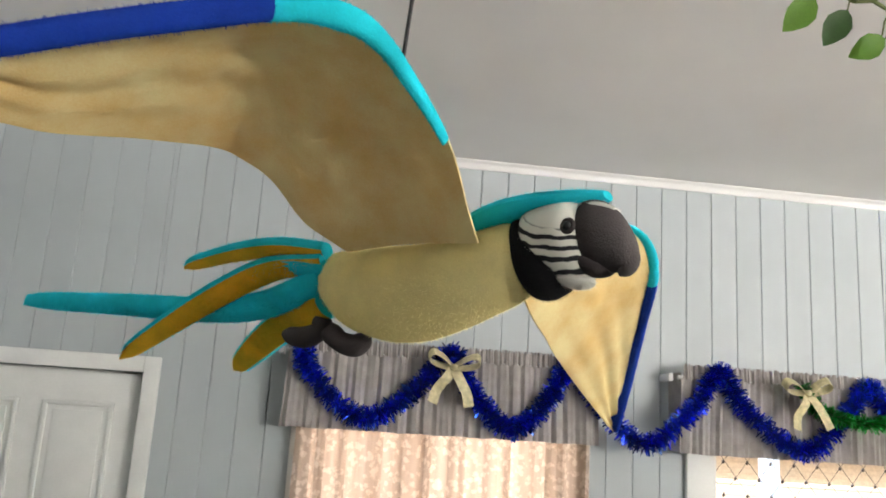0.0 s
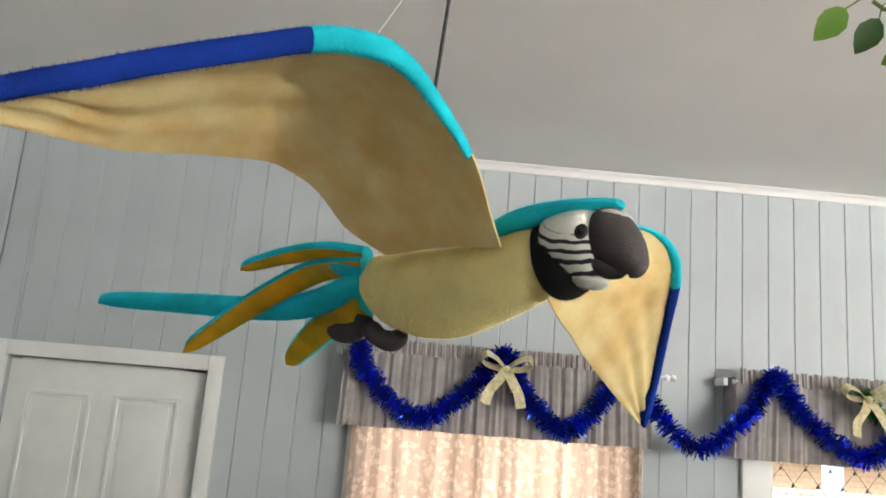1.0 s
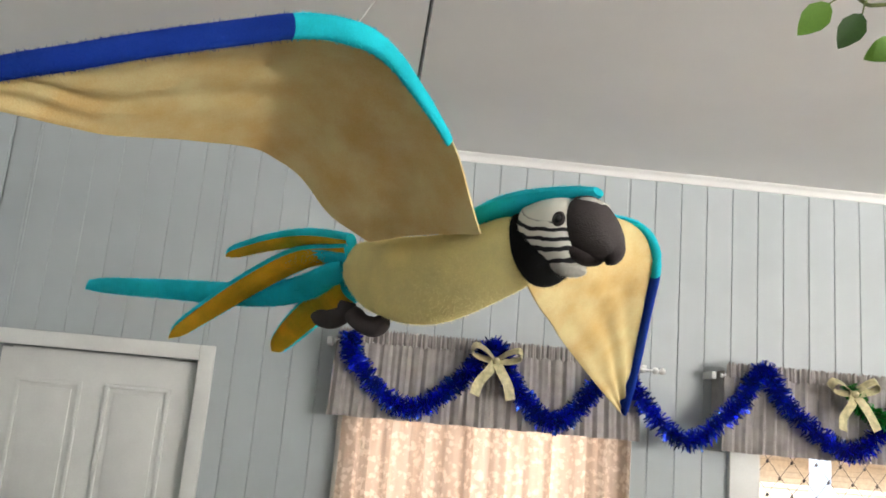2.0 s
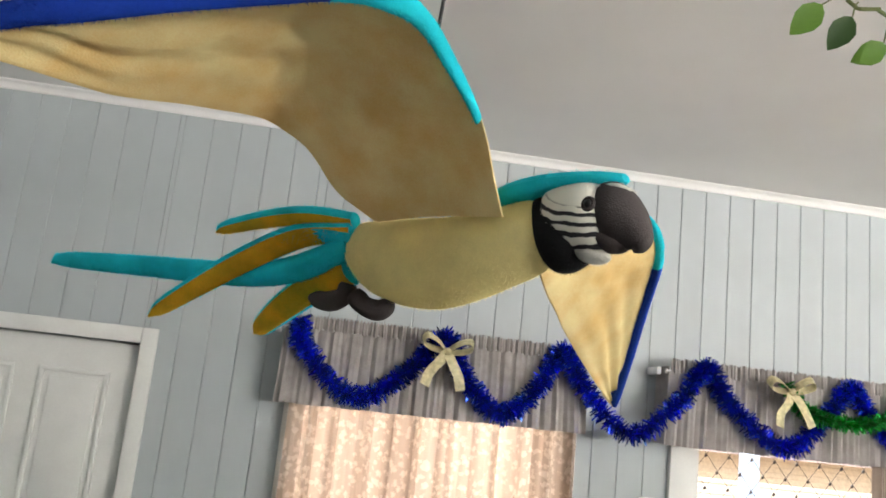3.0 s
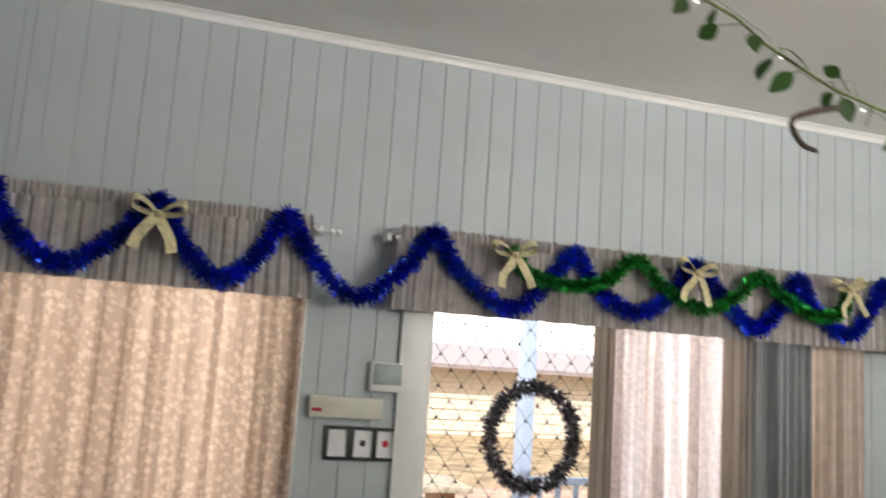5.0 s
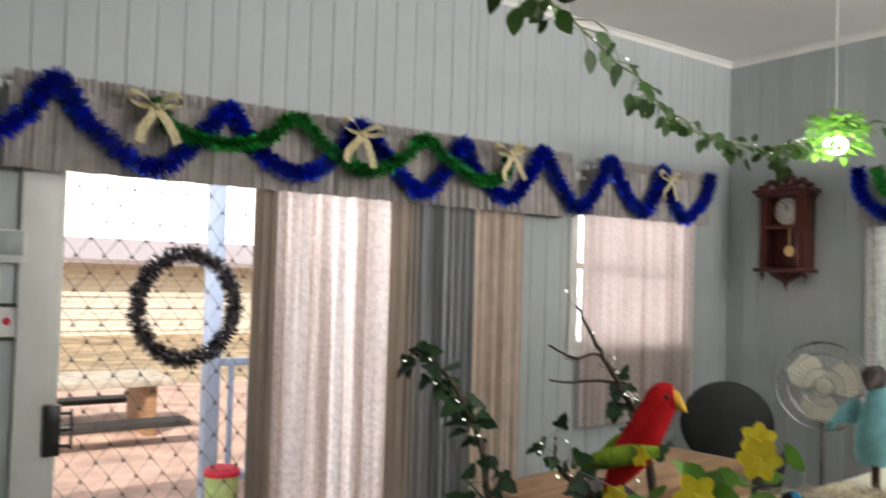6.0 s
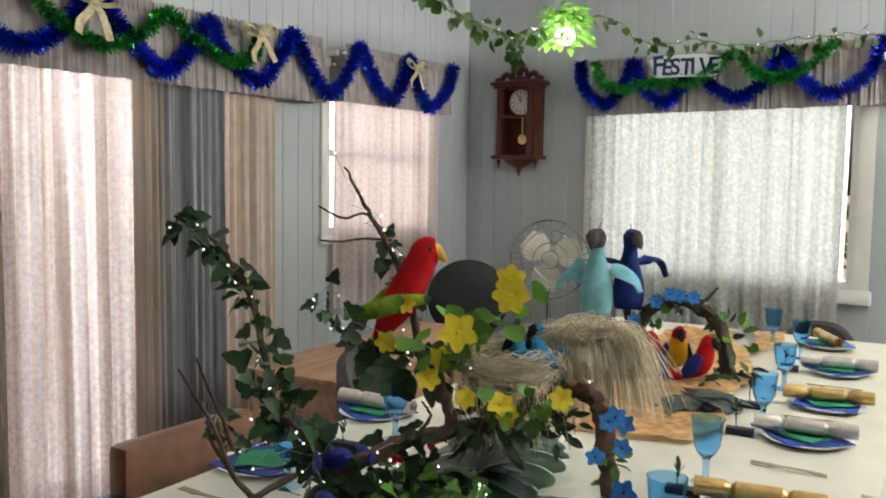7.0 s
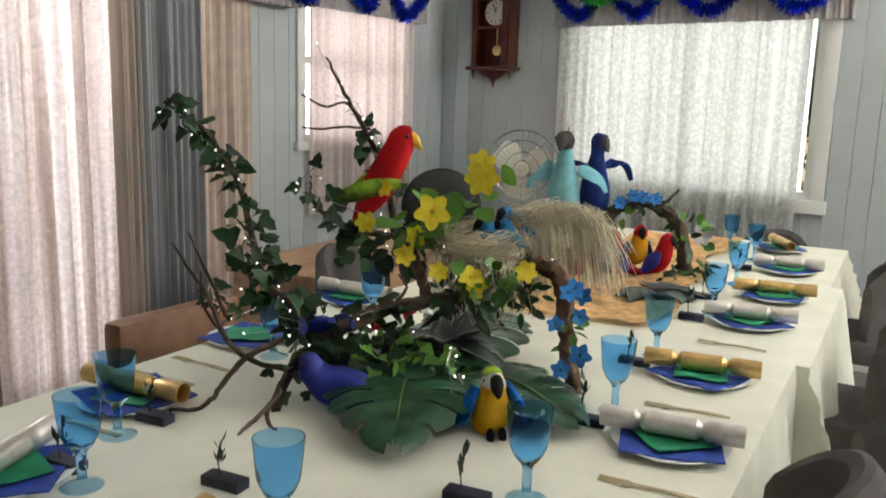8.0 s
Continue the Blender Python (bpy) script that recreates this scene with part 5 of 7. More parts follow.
for _x in (-0.135, 0.135):
    part("side_panel", boxed((_x, -0.07, -0.01), (0.02, 0.12, 0.46), bevel=0.003), WOODRED, ck)
    part("door_stile", boxed((_x * 0.84, -0.137, -0.01), (0.035, 0.018, 0.46), bevel=0.003), WOODRED, ck)
    part("finial", spun(bmesh.new(), [(0.001, -0.34), (0.006, -0.335), (0.004, -0.32), (0.012, -0.31), (0.014, -0.29), (0.007, -0.275), (0.012, -0.262), (0.001, -0.255)], 14, pose(_x * 1.05, -0.1, 0.02)), WOODRED, ck)
    part("horn", blob(bmesh.new(), (_x * 1.18, -0.09, 0.265), (0.028, 0.03, 0.018), seg=12), WOODRED, ck)
part("cornice", boxed((0, -0.08, 0.235), (0.36, 0.17, 0.028), bevel=0.008), WOODRED, ck)
part("cornice", boxed((0, -0.08, 0.212), (0.32, 0.15, 0.02), bevel=0.005), WOODRED, ck)
part("plinth", boxed((0, -0.08, -0.25), (0.34, 0.16, 0.026), bevel=0.008), WOODRED, ck)
part("plinth", spun(bmesh.new(), [(0.001, -0.375), (0.008, -0.37), (0.006, -0.352), (0.016, -0.34), (0.02, -0.325), (0.05, -0.31), (0.10, -0.285), (0.125, -0.262), (0.001, -0.262)], 24, pose(0, -0.07, 0) @ Matrix.Diagonal((1, 0.55, 1, 1))), WOODRED, ck)
for _s in (-1, 1):
    part("crest", tube(bmesh.new(), spline([(_s * 0.15, -0.08, 0.252), (_s * 0.11, -0.08, 0.30), (_s * 0.06, -0.08, 0.285), (_s * 0.045, -0.08, 0.32), (0, -0.08, 0.335)], 18), 0.02, 0.014, 10), WOODRED, ck)
part("crest", blob(bmesh.new(), (0, -0.08, 0.325), (0.03, 0.018, 0.045), seg=14), WOODRED, ck)
part("crest", boxed((0, -0.08, 0.262), (0.16, 0.025, 0.04), bevel=0.01), WOODRED, ck)
_face = part("dial", spun(bmesh.new(), [(0.001, 0.0), (0.078, 0.0), (0.08, 0.003), (0.001, 0.004)], 36, pose(0, -0.06, 0.115, 90, 0, 0)), WHITEPL, ck, "white clock dial")
part("bezel", tube(bmesh.new(), [(0.082 * math.cos(6.28319 * k / 36), -0.066, 0.115 + 0.082 * math.sin(6.28319 * k / 36)) for k in range(37)], 0.004, sides=6), BRASS, ck)
for _k in range(12):
    _a = math.radians(30 * _k)
    part("hour_mark", boxed((0.062 * math.sin(_a), -0.067, 0.115 + 0.062 * math.cos(_a)), (0.005, 0.002, 0.016), pose(0, 0, 0, 0, math.degrees(_a), 0)), BLACK, ck)
for _l, _a in ((0.038, 8), (0.056, -20)):
    part("clock_pointer", boxed((_l / 2 * math.sin(math.radians(_a)), -0.069, 0.115 + _l / 2 * math.cos(math.radians(_a))), (0.005, 0.002, _l), pose(0, 0, 0, 0, _a, 0)), BLACK, ck)
part("pendulum_rod", boxed((0.015, -0.06, -0.06), (0.008, 0.004, 0.2)), BRASS, ck)
part("pendulum_bob", spun(bmesh.new(), [(0.001, -0.005), (0.034, -0.002), (0.034, 0.002), (0.001, 0.006)], 28, pose(0.015, -0.06, -0.13, 90, 0, 0)), BRASS, ck, "round brass pendulum bob")
part("crossbar", boxed((0, -0.137, 0.015), (0.2, 0.014, 0.02), bevel=0.003), WOODRED, ck)
_g = part("glass", boxed((0, -0.137, -0.01), (0.20, 0.003, 0.43)), CLEAR, ck, smooth=False)
_g.visible_shadow = False

for _i, (_x, _m) in enumerate(((1.64, None), (1.745, BLACK), (1.84, REDBLOOM))):
    fr = thing("picture_frame", pose(_x, Y1 - 0.004, 1.328), "small black picture frame with a white mount", "picture frame", "three small frames")
    for _c, _s in (((-0.045, -0.008, 0), (0.014, 0.016, 0.135)), ((0.045, -0.008, 0), (0.014, 0.016, 0.135)), ((0, -0.008, 0.0605), (0.076, 0.016, 0.014)), ((0, -0.008, -0.0605), (0.076, 0.016, 0.014))):
        part("rail", boxed(_c, _s, bevel=0.002), BLACK, fr)
    part("mount", boxed((0, -0.004, 0), (0.076, 0.003, 0.107)), PAPER, fr)
    if _m:
        part("motif", blob(bmesh.new(), (0, -0.006, 0.002), (0.014, 0.002, 0.014), seg=12), _m, fr)

dv = thing("door_chime", pose(1.82, Y1 - 0.002, 1.60), "grey and white wall control unit", "wall control")
part("body", boxed((0, -0.018, 0), (0.14, 0.036, 0.12), bevel=0.006), WHITEPL, dv)
part("panel", boxed((0, -0.038, 0.012), (0.12, 0.006, 0.085), bevel=0.003), surf("grey_panel", (0.30, 0.34, 0.34), 0.4), dv)
rail = thing("wall_box", pose(1.66, Y1 - 0.002, 1.47), "long cream plastic wall box", "wall box")
part("body", boxed((0, -0.02, 0), (0.30, 0.04, 0.085), bevel=0.006), CREAMPL, rail)
part("lid", boxed((0, -0.042, 0.02), (0.28, 0.006, 0.03), bevel=0.002), CREAMPL, rail)
part("label", boxed((-0.12, -0.0415, -0.012), (0.04, 0.003, 0.014)), REDBLOOM, rail)
fin = thing("rod_finial", pose(1.53, Y1 - 0.1, 2.165), "clear round curtain rod finial", "finial")
for _x in (0.0, 0.028):
    part("ball", blob(bmesh.new(), (_x, 0, 0), (0.014, 0.014, 0.014), seg=12), WHITEPL, fin)
part("stem", tube(bmesh.new(), [(-0.06, 0, 0), (0.03, 0, 0)], 0.005, sides=8), WHITEPL, fin)

# ---- centrepiece: dry branches with ivy on the first table ----
rng = random.Random(21)


def world_part(name, bm, mat, parent, label=""):
    """A mesh built in world coordinates, set under a thing that stands elsewhere."""
    o = part(name, bm, mat, parent, label)
    o.matrix_parent_inverse = parent.matrix_basis.inverted()
    return o


def gnarled(pts, r0, r1, seed, sides=9):
    g = random.Random(seed)
    P = spline(pts, len(pts) * 5)
    P = [p + Vector((g.uniform(-1, 1), g.uniform(-1, 1), g.uniform(-1, 1))) * r0 * 0.22 for p in P]
    return tube(bmesh.new(), P, r0, r1, sides, 0.14, g)


tree = thing("branch_centrepiece", pose(2.6, 2.1, ZT), "table centrepiece of bare brown branches wound with ivy", "centrepiece")
B_IVY = [(2.450, 2.284, 0.883), (2.438, 2.339, 0.945), (2.446, 2.433, 0.985), (2.475, 2.497, 1.05), (2.511, 2.585, 1.182), (2.506, 2.646, 1.258), (2.49, 2.705, 1.321), (2.414, 2.728, 1.372)]
B_TWIG = [(2.797, 2.344, 1.056), (2.812, 2.376, 1.151), (2.767, 2.387, 1.264), (2.724, 2.397, 1.332), (2.686, 2.418, 1.404), (2.654, 2.447, 1.486)]
B_ARCH = [(2.45, 2.284, 0.883), (2.498, 2.231, 0.913), (2.57, 2.18, 0.946), (2.634, 2.121, 0.956), (2.708, 2.066, 0.971), (2.776, 2.02, 1.005), (2.845, 1.972, 1.025)]
B_TRUNK = [(2.845, 1.972, 1.03), (2.84, 1.921, 1.02), (2.815, 1.885, 0.97), (2.797, 1.864, 0.885), (2.792, 1.836, 0.772)]
B_LEFT = [(2.773, 2.343, 1.059), (2.68, 2.391, 1.091), (2.62, 2.427, 1.128), (2.591, 2.432, 1.169), (2.582, 2.429, 1.216)]
for pts, r0, r1, sd in ((B_IVY, 0.011, 0.004, 1), (B_TWIG, 0.011, 0.0025, 2), (B_ARCH, 0.017, 0.015, 3), (B_LEFT, 0.009, 0.0025, 5),
                        ([(2.634, 2.121, 0.956), (2.668, 2.178, 1.013), (2.733, 2.261, 1.073), (2.797, 2.344, 1.056)], 0.013, 0.011, 6),
                        ([(2.45, 2.284, 0.883), (2.40, 2.296, 0.84), (2.345, 2.29, 0.79), (2.317, 2.267, 0.765)], 0.013, 0.01, 7),
                        ([(2.38, 2.282, 0.832), (2.32, 2.334, 0.855), (2.301, 2.397, 0.895), (2.305, 2.461, 0.98), (2.309, 2.528, 1.031), (2.305, 2.568, 1.075)], 0.007, 0.0025, 8),
                        ([(2.395, 2.33, 0.887), (2.313, 2.344, 0.866), (2.266, 2.359, 0.827), (2.237, 2.367, 0.792), (2.211, 2.387, 0.772), (2.188, 2.438, 0.766)], 0.007, 0.004, 9),
                        ([(2.345, 2.29, 0.80), (2.31, 2.26, 0.80), (2.253, 2.255, 0.775), (2.216, 2.250, 0.766), (2.192, 2.24, 0.763)], 0.006, 0.003, 10),
                        ([(2.345, 2.29, 0.79), (2.29, 2.265, 0.776), (2.26, 2.23, 0.765), (2.25, 2.20, 0.764)], 0.006, 0.003, 11),
                        ([(2.315, 2.412, 0.938), (2.326, 2.467, 1.0), (2.323, 2.507, 1.056), (2.326, 2.538, 1.098)], 0.005, 0.002, 12),
                        ([(2.301, 2.397, 0.895), (2.302, 2.467, 0.955), (2.312, 2.487, 1.023)], 0.004, 0.002, 13),
                        ([(2.724, 2.397, 1.346), (2.694, 2.424, 1.382), (2.66, 2.456, 1.372), (2.614, 2.488, 1.398)], 0.0035, 0.0022, 14),
                        ([(2.744, 2.387, 1.322), (2.694, 2.424, 1.325), (2.656, 2.461, 1.319), (2.623, 2.493, 1.322)], 0.0035, 0.0022, 15),
                        ([(2.845, 1.972, 1.02), (2.93, 2.06, 1.03), (2.98, 2.2, 0.97), (3.0, 2.32, 0.765)], 0.016, 0.016, 16),
                        ([(2.57, 2.18, 0.946), (2.60, 2.16, 0.985), (2.585, 2.17, 1.02)], 0.005, 0.002, 17)):
    world_part("branch", gnarled(pts, r0, r1, sd), BARK, tree)
world_part("trunk", gnarled(B_TRUNK, 0.021, 0.018, 4, 12), BARK2, tree, "sawn reddish brown branch foot")


def foliage(parent, pts, count, spread, size, mat, kind, seed, droop=0.3):
    g = random.Random(seed)
    P = spline(pts, 60)
    for k in range(count):
        p = P[int(g.random() * 59)]
        d = Vector((g.gauss(0, 1), g.gauss(0, 1), g.gauss(-droop, 0.7))).normalized()
        b = p + d * spread * g.uniform(0.2, 1)
        n = Vector((g.gauss(-0.6, 0.6), g.gauss(-0.5, 0.6), g.gauss(0.7, 0.5)))
        put_leaf(parent, b, d, n, size * g.uniform(0.65, 1.25), mat, kind, local=False)


foliage(tree, B_IVY[3:], 46, 0.028, 0.048, LEAF, "lobed", 31)
foliage(tree, B_IVY[:4], 38, 0.06, 0.05, LEAF, "lobed", 32)
foliage(tree, B_TWIG[1:4], 24, 0.035, 0.048, LEAF, "lobed", 33)
foliage(tree, B_LEFT, 26, 0.035, 0.045, LEAF, "lobed", 34)
foliage(tree, [(2.43, 2.27, 0.87), (2.50, 2.2, 0.87), (2.58, 2.13, 0.86)], 26, 0.06, 0.045, LEAF, "lobed", 35)
foliage(tree, [(2.47, 2.2, 0.83), (2.56, 2.12, 0.84), (2.62, 2.08, 0.87)], 30, 0.05, 0.05, LEAFL, "oval", 36)
foliage(tree, [(2.66, 2.07, 0.97), (2.74, 2.0, 1.0), (2.80, 1.96, 0.97)], 44, 0.06, 0.042, LEAF, "oval", 37)
foliage(tree, [(2.66, 2.07, 1.0), (2.72, 2.0, 1.03), (2.76, 1.96, 1.03)], 18, 0.05, 0.042, LEAFL, "round", 38)
foliage(tree, [(2.68, 2.24, 1.11), (2.71, 2.19, 1.14), (2.76, 2.13, 1.15), (2.81, 2.06, 1.2)], 28, 0.05, 0.062, LEAFL, "round", 39)
foliage(tree, [(2.64, 2.36, 1.05), (2.70, 2.26, 1.06), (2.76, 2.15, 1.06)], 40, 0.06, 0.05, LEAF, "round", 40)
foliage(tree, [(2.79, 1.85, 0.83), (2.80, 1.86, 0.9), (2.81, 1.88, 0.96)], 16, 0.03, 0.035, LEAFL, "oval", 41)
foliage(tree, [(2.40, 2.30, 0.84), (2.48, 2.22, 0.82), (2.56, 2.16, 0.84), (2.62, 2.12, 0.88)], 48, 0.07, 0.048, LEAF, "lobed", 43)
foliage(tree, B_ARCH, 44, 0.05, 0.046, LEAF, "lobed", 44)
foliage(tree, B_IVY[:5], 40, 0.055, 0.05, LEAF, "lobed", 45)
foliage(tree, [(2.66, 2.10, 0.93), (2.74, 2.03, 0.95), (2.82, 1.96, 0.96)], 32, 0.055, 0.044, LEAF, "oval", 47)
foliage(tree, [(2.50, 2.16, 0.85), (2.62, 2.05, 0.87)], 26, 0.06, 0.04, LEAFL, "lobed", 48)
foliage(tree, [(2.33, 2.5, 1.0), (2.33, 2.47, 0.96), (2.36, 2.42, 0.92)], 22, 0.03, 0.028, LEAF, "lobed", 42)


def flower(m, petals, size, mat, label, group, cup=0.35, core=None):
    f = thing("artificial_flower", m, label, "artificial flower", group)
    for k in range(petals):
        a = 2 * math.pi * k / petals
        bm = bmesh.new()
        top, low = [], []
        n = 6
        R = pose(0, 0, 0, 0, 0, math.degrees(a))
        rings = []
        for i in range(n + 1):
            u = i / n
            w = size * 0.39 * math.sin(math.pi * (0.12 + 0.80 * u)) ** 0.9
            x, z = size * u, size * (cup * u - 0.5 * cup * u * u * 1.6)
            rings.append([R @ Vector((x, s * w, z + 0.12 * size * abs(s) * u + t)) for s, t in ((-1, 0), (0, 0.0), (1, 0), (1, 0.0008), (0, 0.0008), (-1, 0.0008))])
        part("petal", loft(bm, rings), mat, f)
    part("stamen", spun(bmesh.new(), [(0.001, 0), (size * 0.1, 0.001), (size * 0.12, size * 0.12), (0.001, size * 0.2)], 10), core or PETALY, f)
    return f


def facing(p, toward, roll=0.0):
    return Matrix.Translation(p) @ turned(Vector(toward) - Vector(p), roll)


EYE_SIDE = Vector((1.25, 1.15, 1.45))
for i, (p, s) in enumerate((((2.745, 2.065, 1.225), 0.040), ((2.755, 2.075, 1.255), 0.034), ((2.667, 2.143, 1.151), 0.042), ((2.663, 2.185, 1.092), 0.026), ((2.649, 2.205, 1.048), 0.027), ((2.639, 2.31, 1.115), 0.026), ((2.666, 2.038, 1.018), 0.03), ((2.68, 2.03, 0.995), 0.026), ((2.644, 2.107, 1.024), 0.024), ((2.716, 1.93, 1.038), 0.026), ((2.695, 2.30, 1.19), 0.022))):
    t = EYE_SIDE + Vector((rng.uniform(-1, 1), rng.uniform(-1, 1), rng.uniform(-0.8, 0.9))) * (0.25 if i in (0, 2) else 0.8)
    flower(facing(p, t, 25 * i), 5 if i == 2 else 6, s, PETALY, "bright yellow artificial lily flower", "yellow flowers")
for i, (p, s) in enumerate((((2.77, 1.855, 0.995), 0.026), ((2.79, 1.85, 1.0), 0.03), ((2.765, 1.815, 0.865), 0.034), ((2.755, 1.872, 0.924), 0.026), ((2.81, 1.842, 0.935), 0.026), ((2.745, 1.85, 0.83), 0.028), ((2.82, 1.84, 0.98), 0.028))):
    flower(facing(p, EYE_SIDE + Vector((rng.uniform(-0.7, 0.7), rng.uniform(-0.7, 0.7), rng.uniform(-0.5, 0.5))), 33 * i), 5, s * 0.8, SKYBLUE, "bright blue artificial flower on the branch", "blue flowers", core=BLACKP)
for i, p in enumerate(((2.639, 2.186, 0.925), (2.576, 2.224, 0.90), (2.558, 2.25, 0.915), (2.747, 2.151, 0.92))):
    flower(facing(p, EYE_SIDE, 50 * i), 4, 0.022, REDBLOOM, "small red artificial flower among the branches", "red flowers", core=PETALY)


# ---- toy birds ----
def toy_bird(name, m, label, stations, body_mat, beak_mat, wing_mat, tail_mat, wing=None, beak=(0.02, 0.012), eye=True, head_mat=None, head_from=0.72):
    """A stuffed bird: body of oval rings (x, z, half width, half height), facing local x."""
    b = thing(name, m, label, "toy bird", "toy birds")
    P = spline([Vector(s[:3]) for s in stations], 30)
    H = spline([Vector((s[3], 0, 0)) for s in stations], 30)
    fr = []
    for i, p in enumerate(P):
        c = Vector((p.x, 0, p.y))
        nx = P[min(i + 1, 29)]
        pv = P[max(i - 1, 0)]
        d = Vector((nx.x - pv.x, 0, nx.y - pv.y)).normalized()
        u = Vector((-d.z, 0, d.x))
        fr.append([c + Vector((0, 1, 0)) * p.z * math.cos(a) + u * H[i].x * math.sin(a) for a in (2 * math.pi * k / 18 for k in range(18))])
    k = int(30 * head_from)
    if head_mat:
        part("body", loft(bmesh.new(), fr[:k + 1]), body_mat, b)
        part("head", loft(bmesh.new(), fr[k:]), head_mat, b)
    else:
        part("body", loft(bmesh.new(), fr), body_mat, b)
    hx, hz, hw = stations[-2][0], stations[-2][1], stations[-2][2]
    if beak:
        part("beak", loft(bmesh.new(), [[Vector((hx + hw * 0.6 + beak[0] * f, r * math.cos(a), hz - beak[1] * f * f * 1.6 + r * 1.25 * math.sin(a))) for a in (2 * math.pi * q / 12 for q in range(12))] for f, r in ((0, beak[1]), (0.35, beak[1] * 0.95), (0.7, beak[1] * 0.7), (0.92, beak[1] * 0.35), (1.0, 0.001))]), beak_mat, b)
    if eye:
        for s in (-1, 1):
            part("eye", blob(bmesh.new(), (hx + hw * 0.25, s * hw * 0.92, hz + hw * 0.2), (hw * 0.16, hw * 0.12, hw * 0.16), seg=10), BLACK, b)
    for pts, w0, th in wing or ():
        Q = spline(pts, 12)
        part("wing", loft(bmesh.new(), [[p + s * w0 * (0.35 + 0.75 * math.sin(math.pi * min(1, (i / 11) * 0.9 + 0.08))) * math.cos(a) + u * th * math.sin(a) for a in (2 * math.pi * q / 12 for q in range(12))] for i, (p, d, s, u) in enumerate(frames_on(Q, Vector((0, 1, 0.2))))]), wing_mat, b)
    return b


# red parrot perched among the leaves
rp = toy_bird("toy_parrot", pose(2.757, 2.313, 1.05, 0, 0, -56) @ Matrix.Scale(0.96, 4), "red plush parrot with green wings perched on a branch",
              [(-0.105, 0.02, 0.012, 0.010), (-0.085, 0.075, 0.024, 0.022), (-0.05, 0.135, 0.040, 0.040), (-0.018, 0.195, 0.041, 0.040), (0.003, 0.238, 0.037, 0.036), (0.016, 0.262, 0.034, 0.035), (0.038, 0.268, 0.022, 0.024)],
              REDP, surf("orange_beak_felt", (0.80, 0.46, 0.03), 0.6), GREENP, GREENP,
              wing=(([(0.012, -0.042, 0.155), (-0.05, -0.054, 0.145), (-0.11, -0.05, 0.125), (-0.155, -0.035, 0.112)], 0.021, 0.010), ([(0.0, 0.040, 0.18), (-0.06, 0.05, 0.15), (-0.12, 0.045, 0.12)], 0.028, 0.010)), beak=(0.027, 0.016))
part("tail", tube(bmesh.new(), spline([(-0.085, 0, 0.075), (-0.105, 0, 0.03), (-0.115, 0, -0.01)], 8), 0.02, 0.008, 8), GREENP, rp, "dark green tail")

# pale teal knitted bird on a stick, and a navy one behind
for nm, m, lab, bm_, hm in (("toy_bird", pose(3.98, 2.467, 1.0, 0, 0, 190), "pale teal knitted bird with a dark head and outspread wings", TEAL, GREYP), ("toy_bird", pose(4.235, 2.455, 0.99, 0, 0, 236), "dark navy knitted bird with drooping wings", NAVY, NAVY)):
    tb = toy_bird(nm, m, lab, [(0, 0.0, 0.052, 0.045), (0.0, 0.04, 0.060, 0.054), (0.0, 0.10, 0.058, 0.052), (0.0, 0.165, 0.040, 0.039), (0.004, 0.215, 0.028, 0.027), (0.008, 0.24, 0.029, 0.028), (0.018, 0.27, 0.036, 0.036), (0.026, 0.295, 0.026, 0.026)], bm_, GREYP, bm_, bm_, beak=(0.04, 0.022), head_mat=hm,
                  wing=tuple(([(-0.01, q * 0.03, 0.17), (-0.015, q * 0.10, 0.185), (-0.015, q * 0.15, 0.17), (-0.01, q * 0.175, 0.115)], 0.026, 0.010) for q in (1, -1)) if bm_ is NAVY else (([(-0.01, 0.045, 0.16), (-0.02, 0.085, 0.15), (-0.03, 0.13, 0.12), (-0.03, 0.15, 0.08)], 0.048, 0.010), ([(-0.01, -0.045, 0.16), (-0.02, -0.085, 0.15), (-0.03, -0.13, 0.12), (-0.03, -0.15, 0.08)], 0.048, 0.010)))
    part("tuft", tube(bmesh.new(), [(0.0, 0, 0.29), (-0.008, 0.008, 0.325)], 0.003, 0.001, 5), hm, tb)
    part("stick", tube(bmesh.new(), [(0, 0, 0.03), (0.005, 0, -0.235)], 0.012, 0.014, 10), BARK, tb, "brown stick under the bird")

# small yellow and blue macaw on the cloth
sm = toy_bird("toy_macaw", pose(2.50, 1.875, ZT, 0, 0, -130), "small yellow-bellied toy macaw with blue wings sitting on the cloth",
              [(-0.012, 0.004, 0.026, 0.02), (-0.008, 0.03, 0.037, 0.034), (0.0, 0.065, 0.035, 0.032), (0.005, 0.092, 0.026, 0.025), (0.008, 0.112, 0.023, 0.024), (0.008, 0.13, 0.012, 0.012)],
              ORANGE, BLACKP, plush("mid_blue_plush", (0.015, 0.14, 0.46), 0.25), BLUE, wing=(([(-0.005, 0.03, 0.098), (0.0, 0.056, 0.06), (-0.005, 0.08, 0.02)], 0.03, 0.010), ([(-0.005, -0.03, 0.098), (0.0, -0.05, 0.06), (-0.005, -0.06, 0.025)], 0.026, 0.010)), beak=(0.022, 0.014), head_mat=WHITEP)
part("crown", blob(bmesh.new(), (0.0, 0, 0.124), (0.02, 0.02, 0.013), seg=12), GREENP, sm)
for _s in (-1, 1):
    part("foot", blob(bmesh.new(), (0.036, _s * 0.012, 0.012), (0.012, 0.008, 0.016), seg=10), BLACKP, sm)

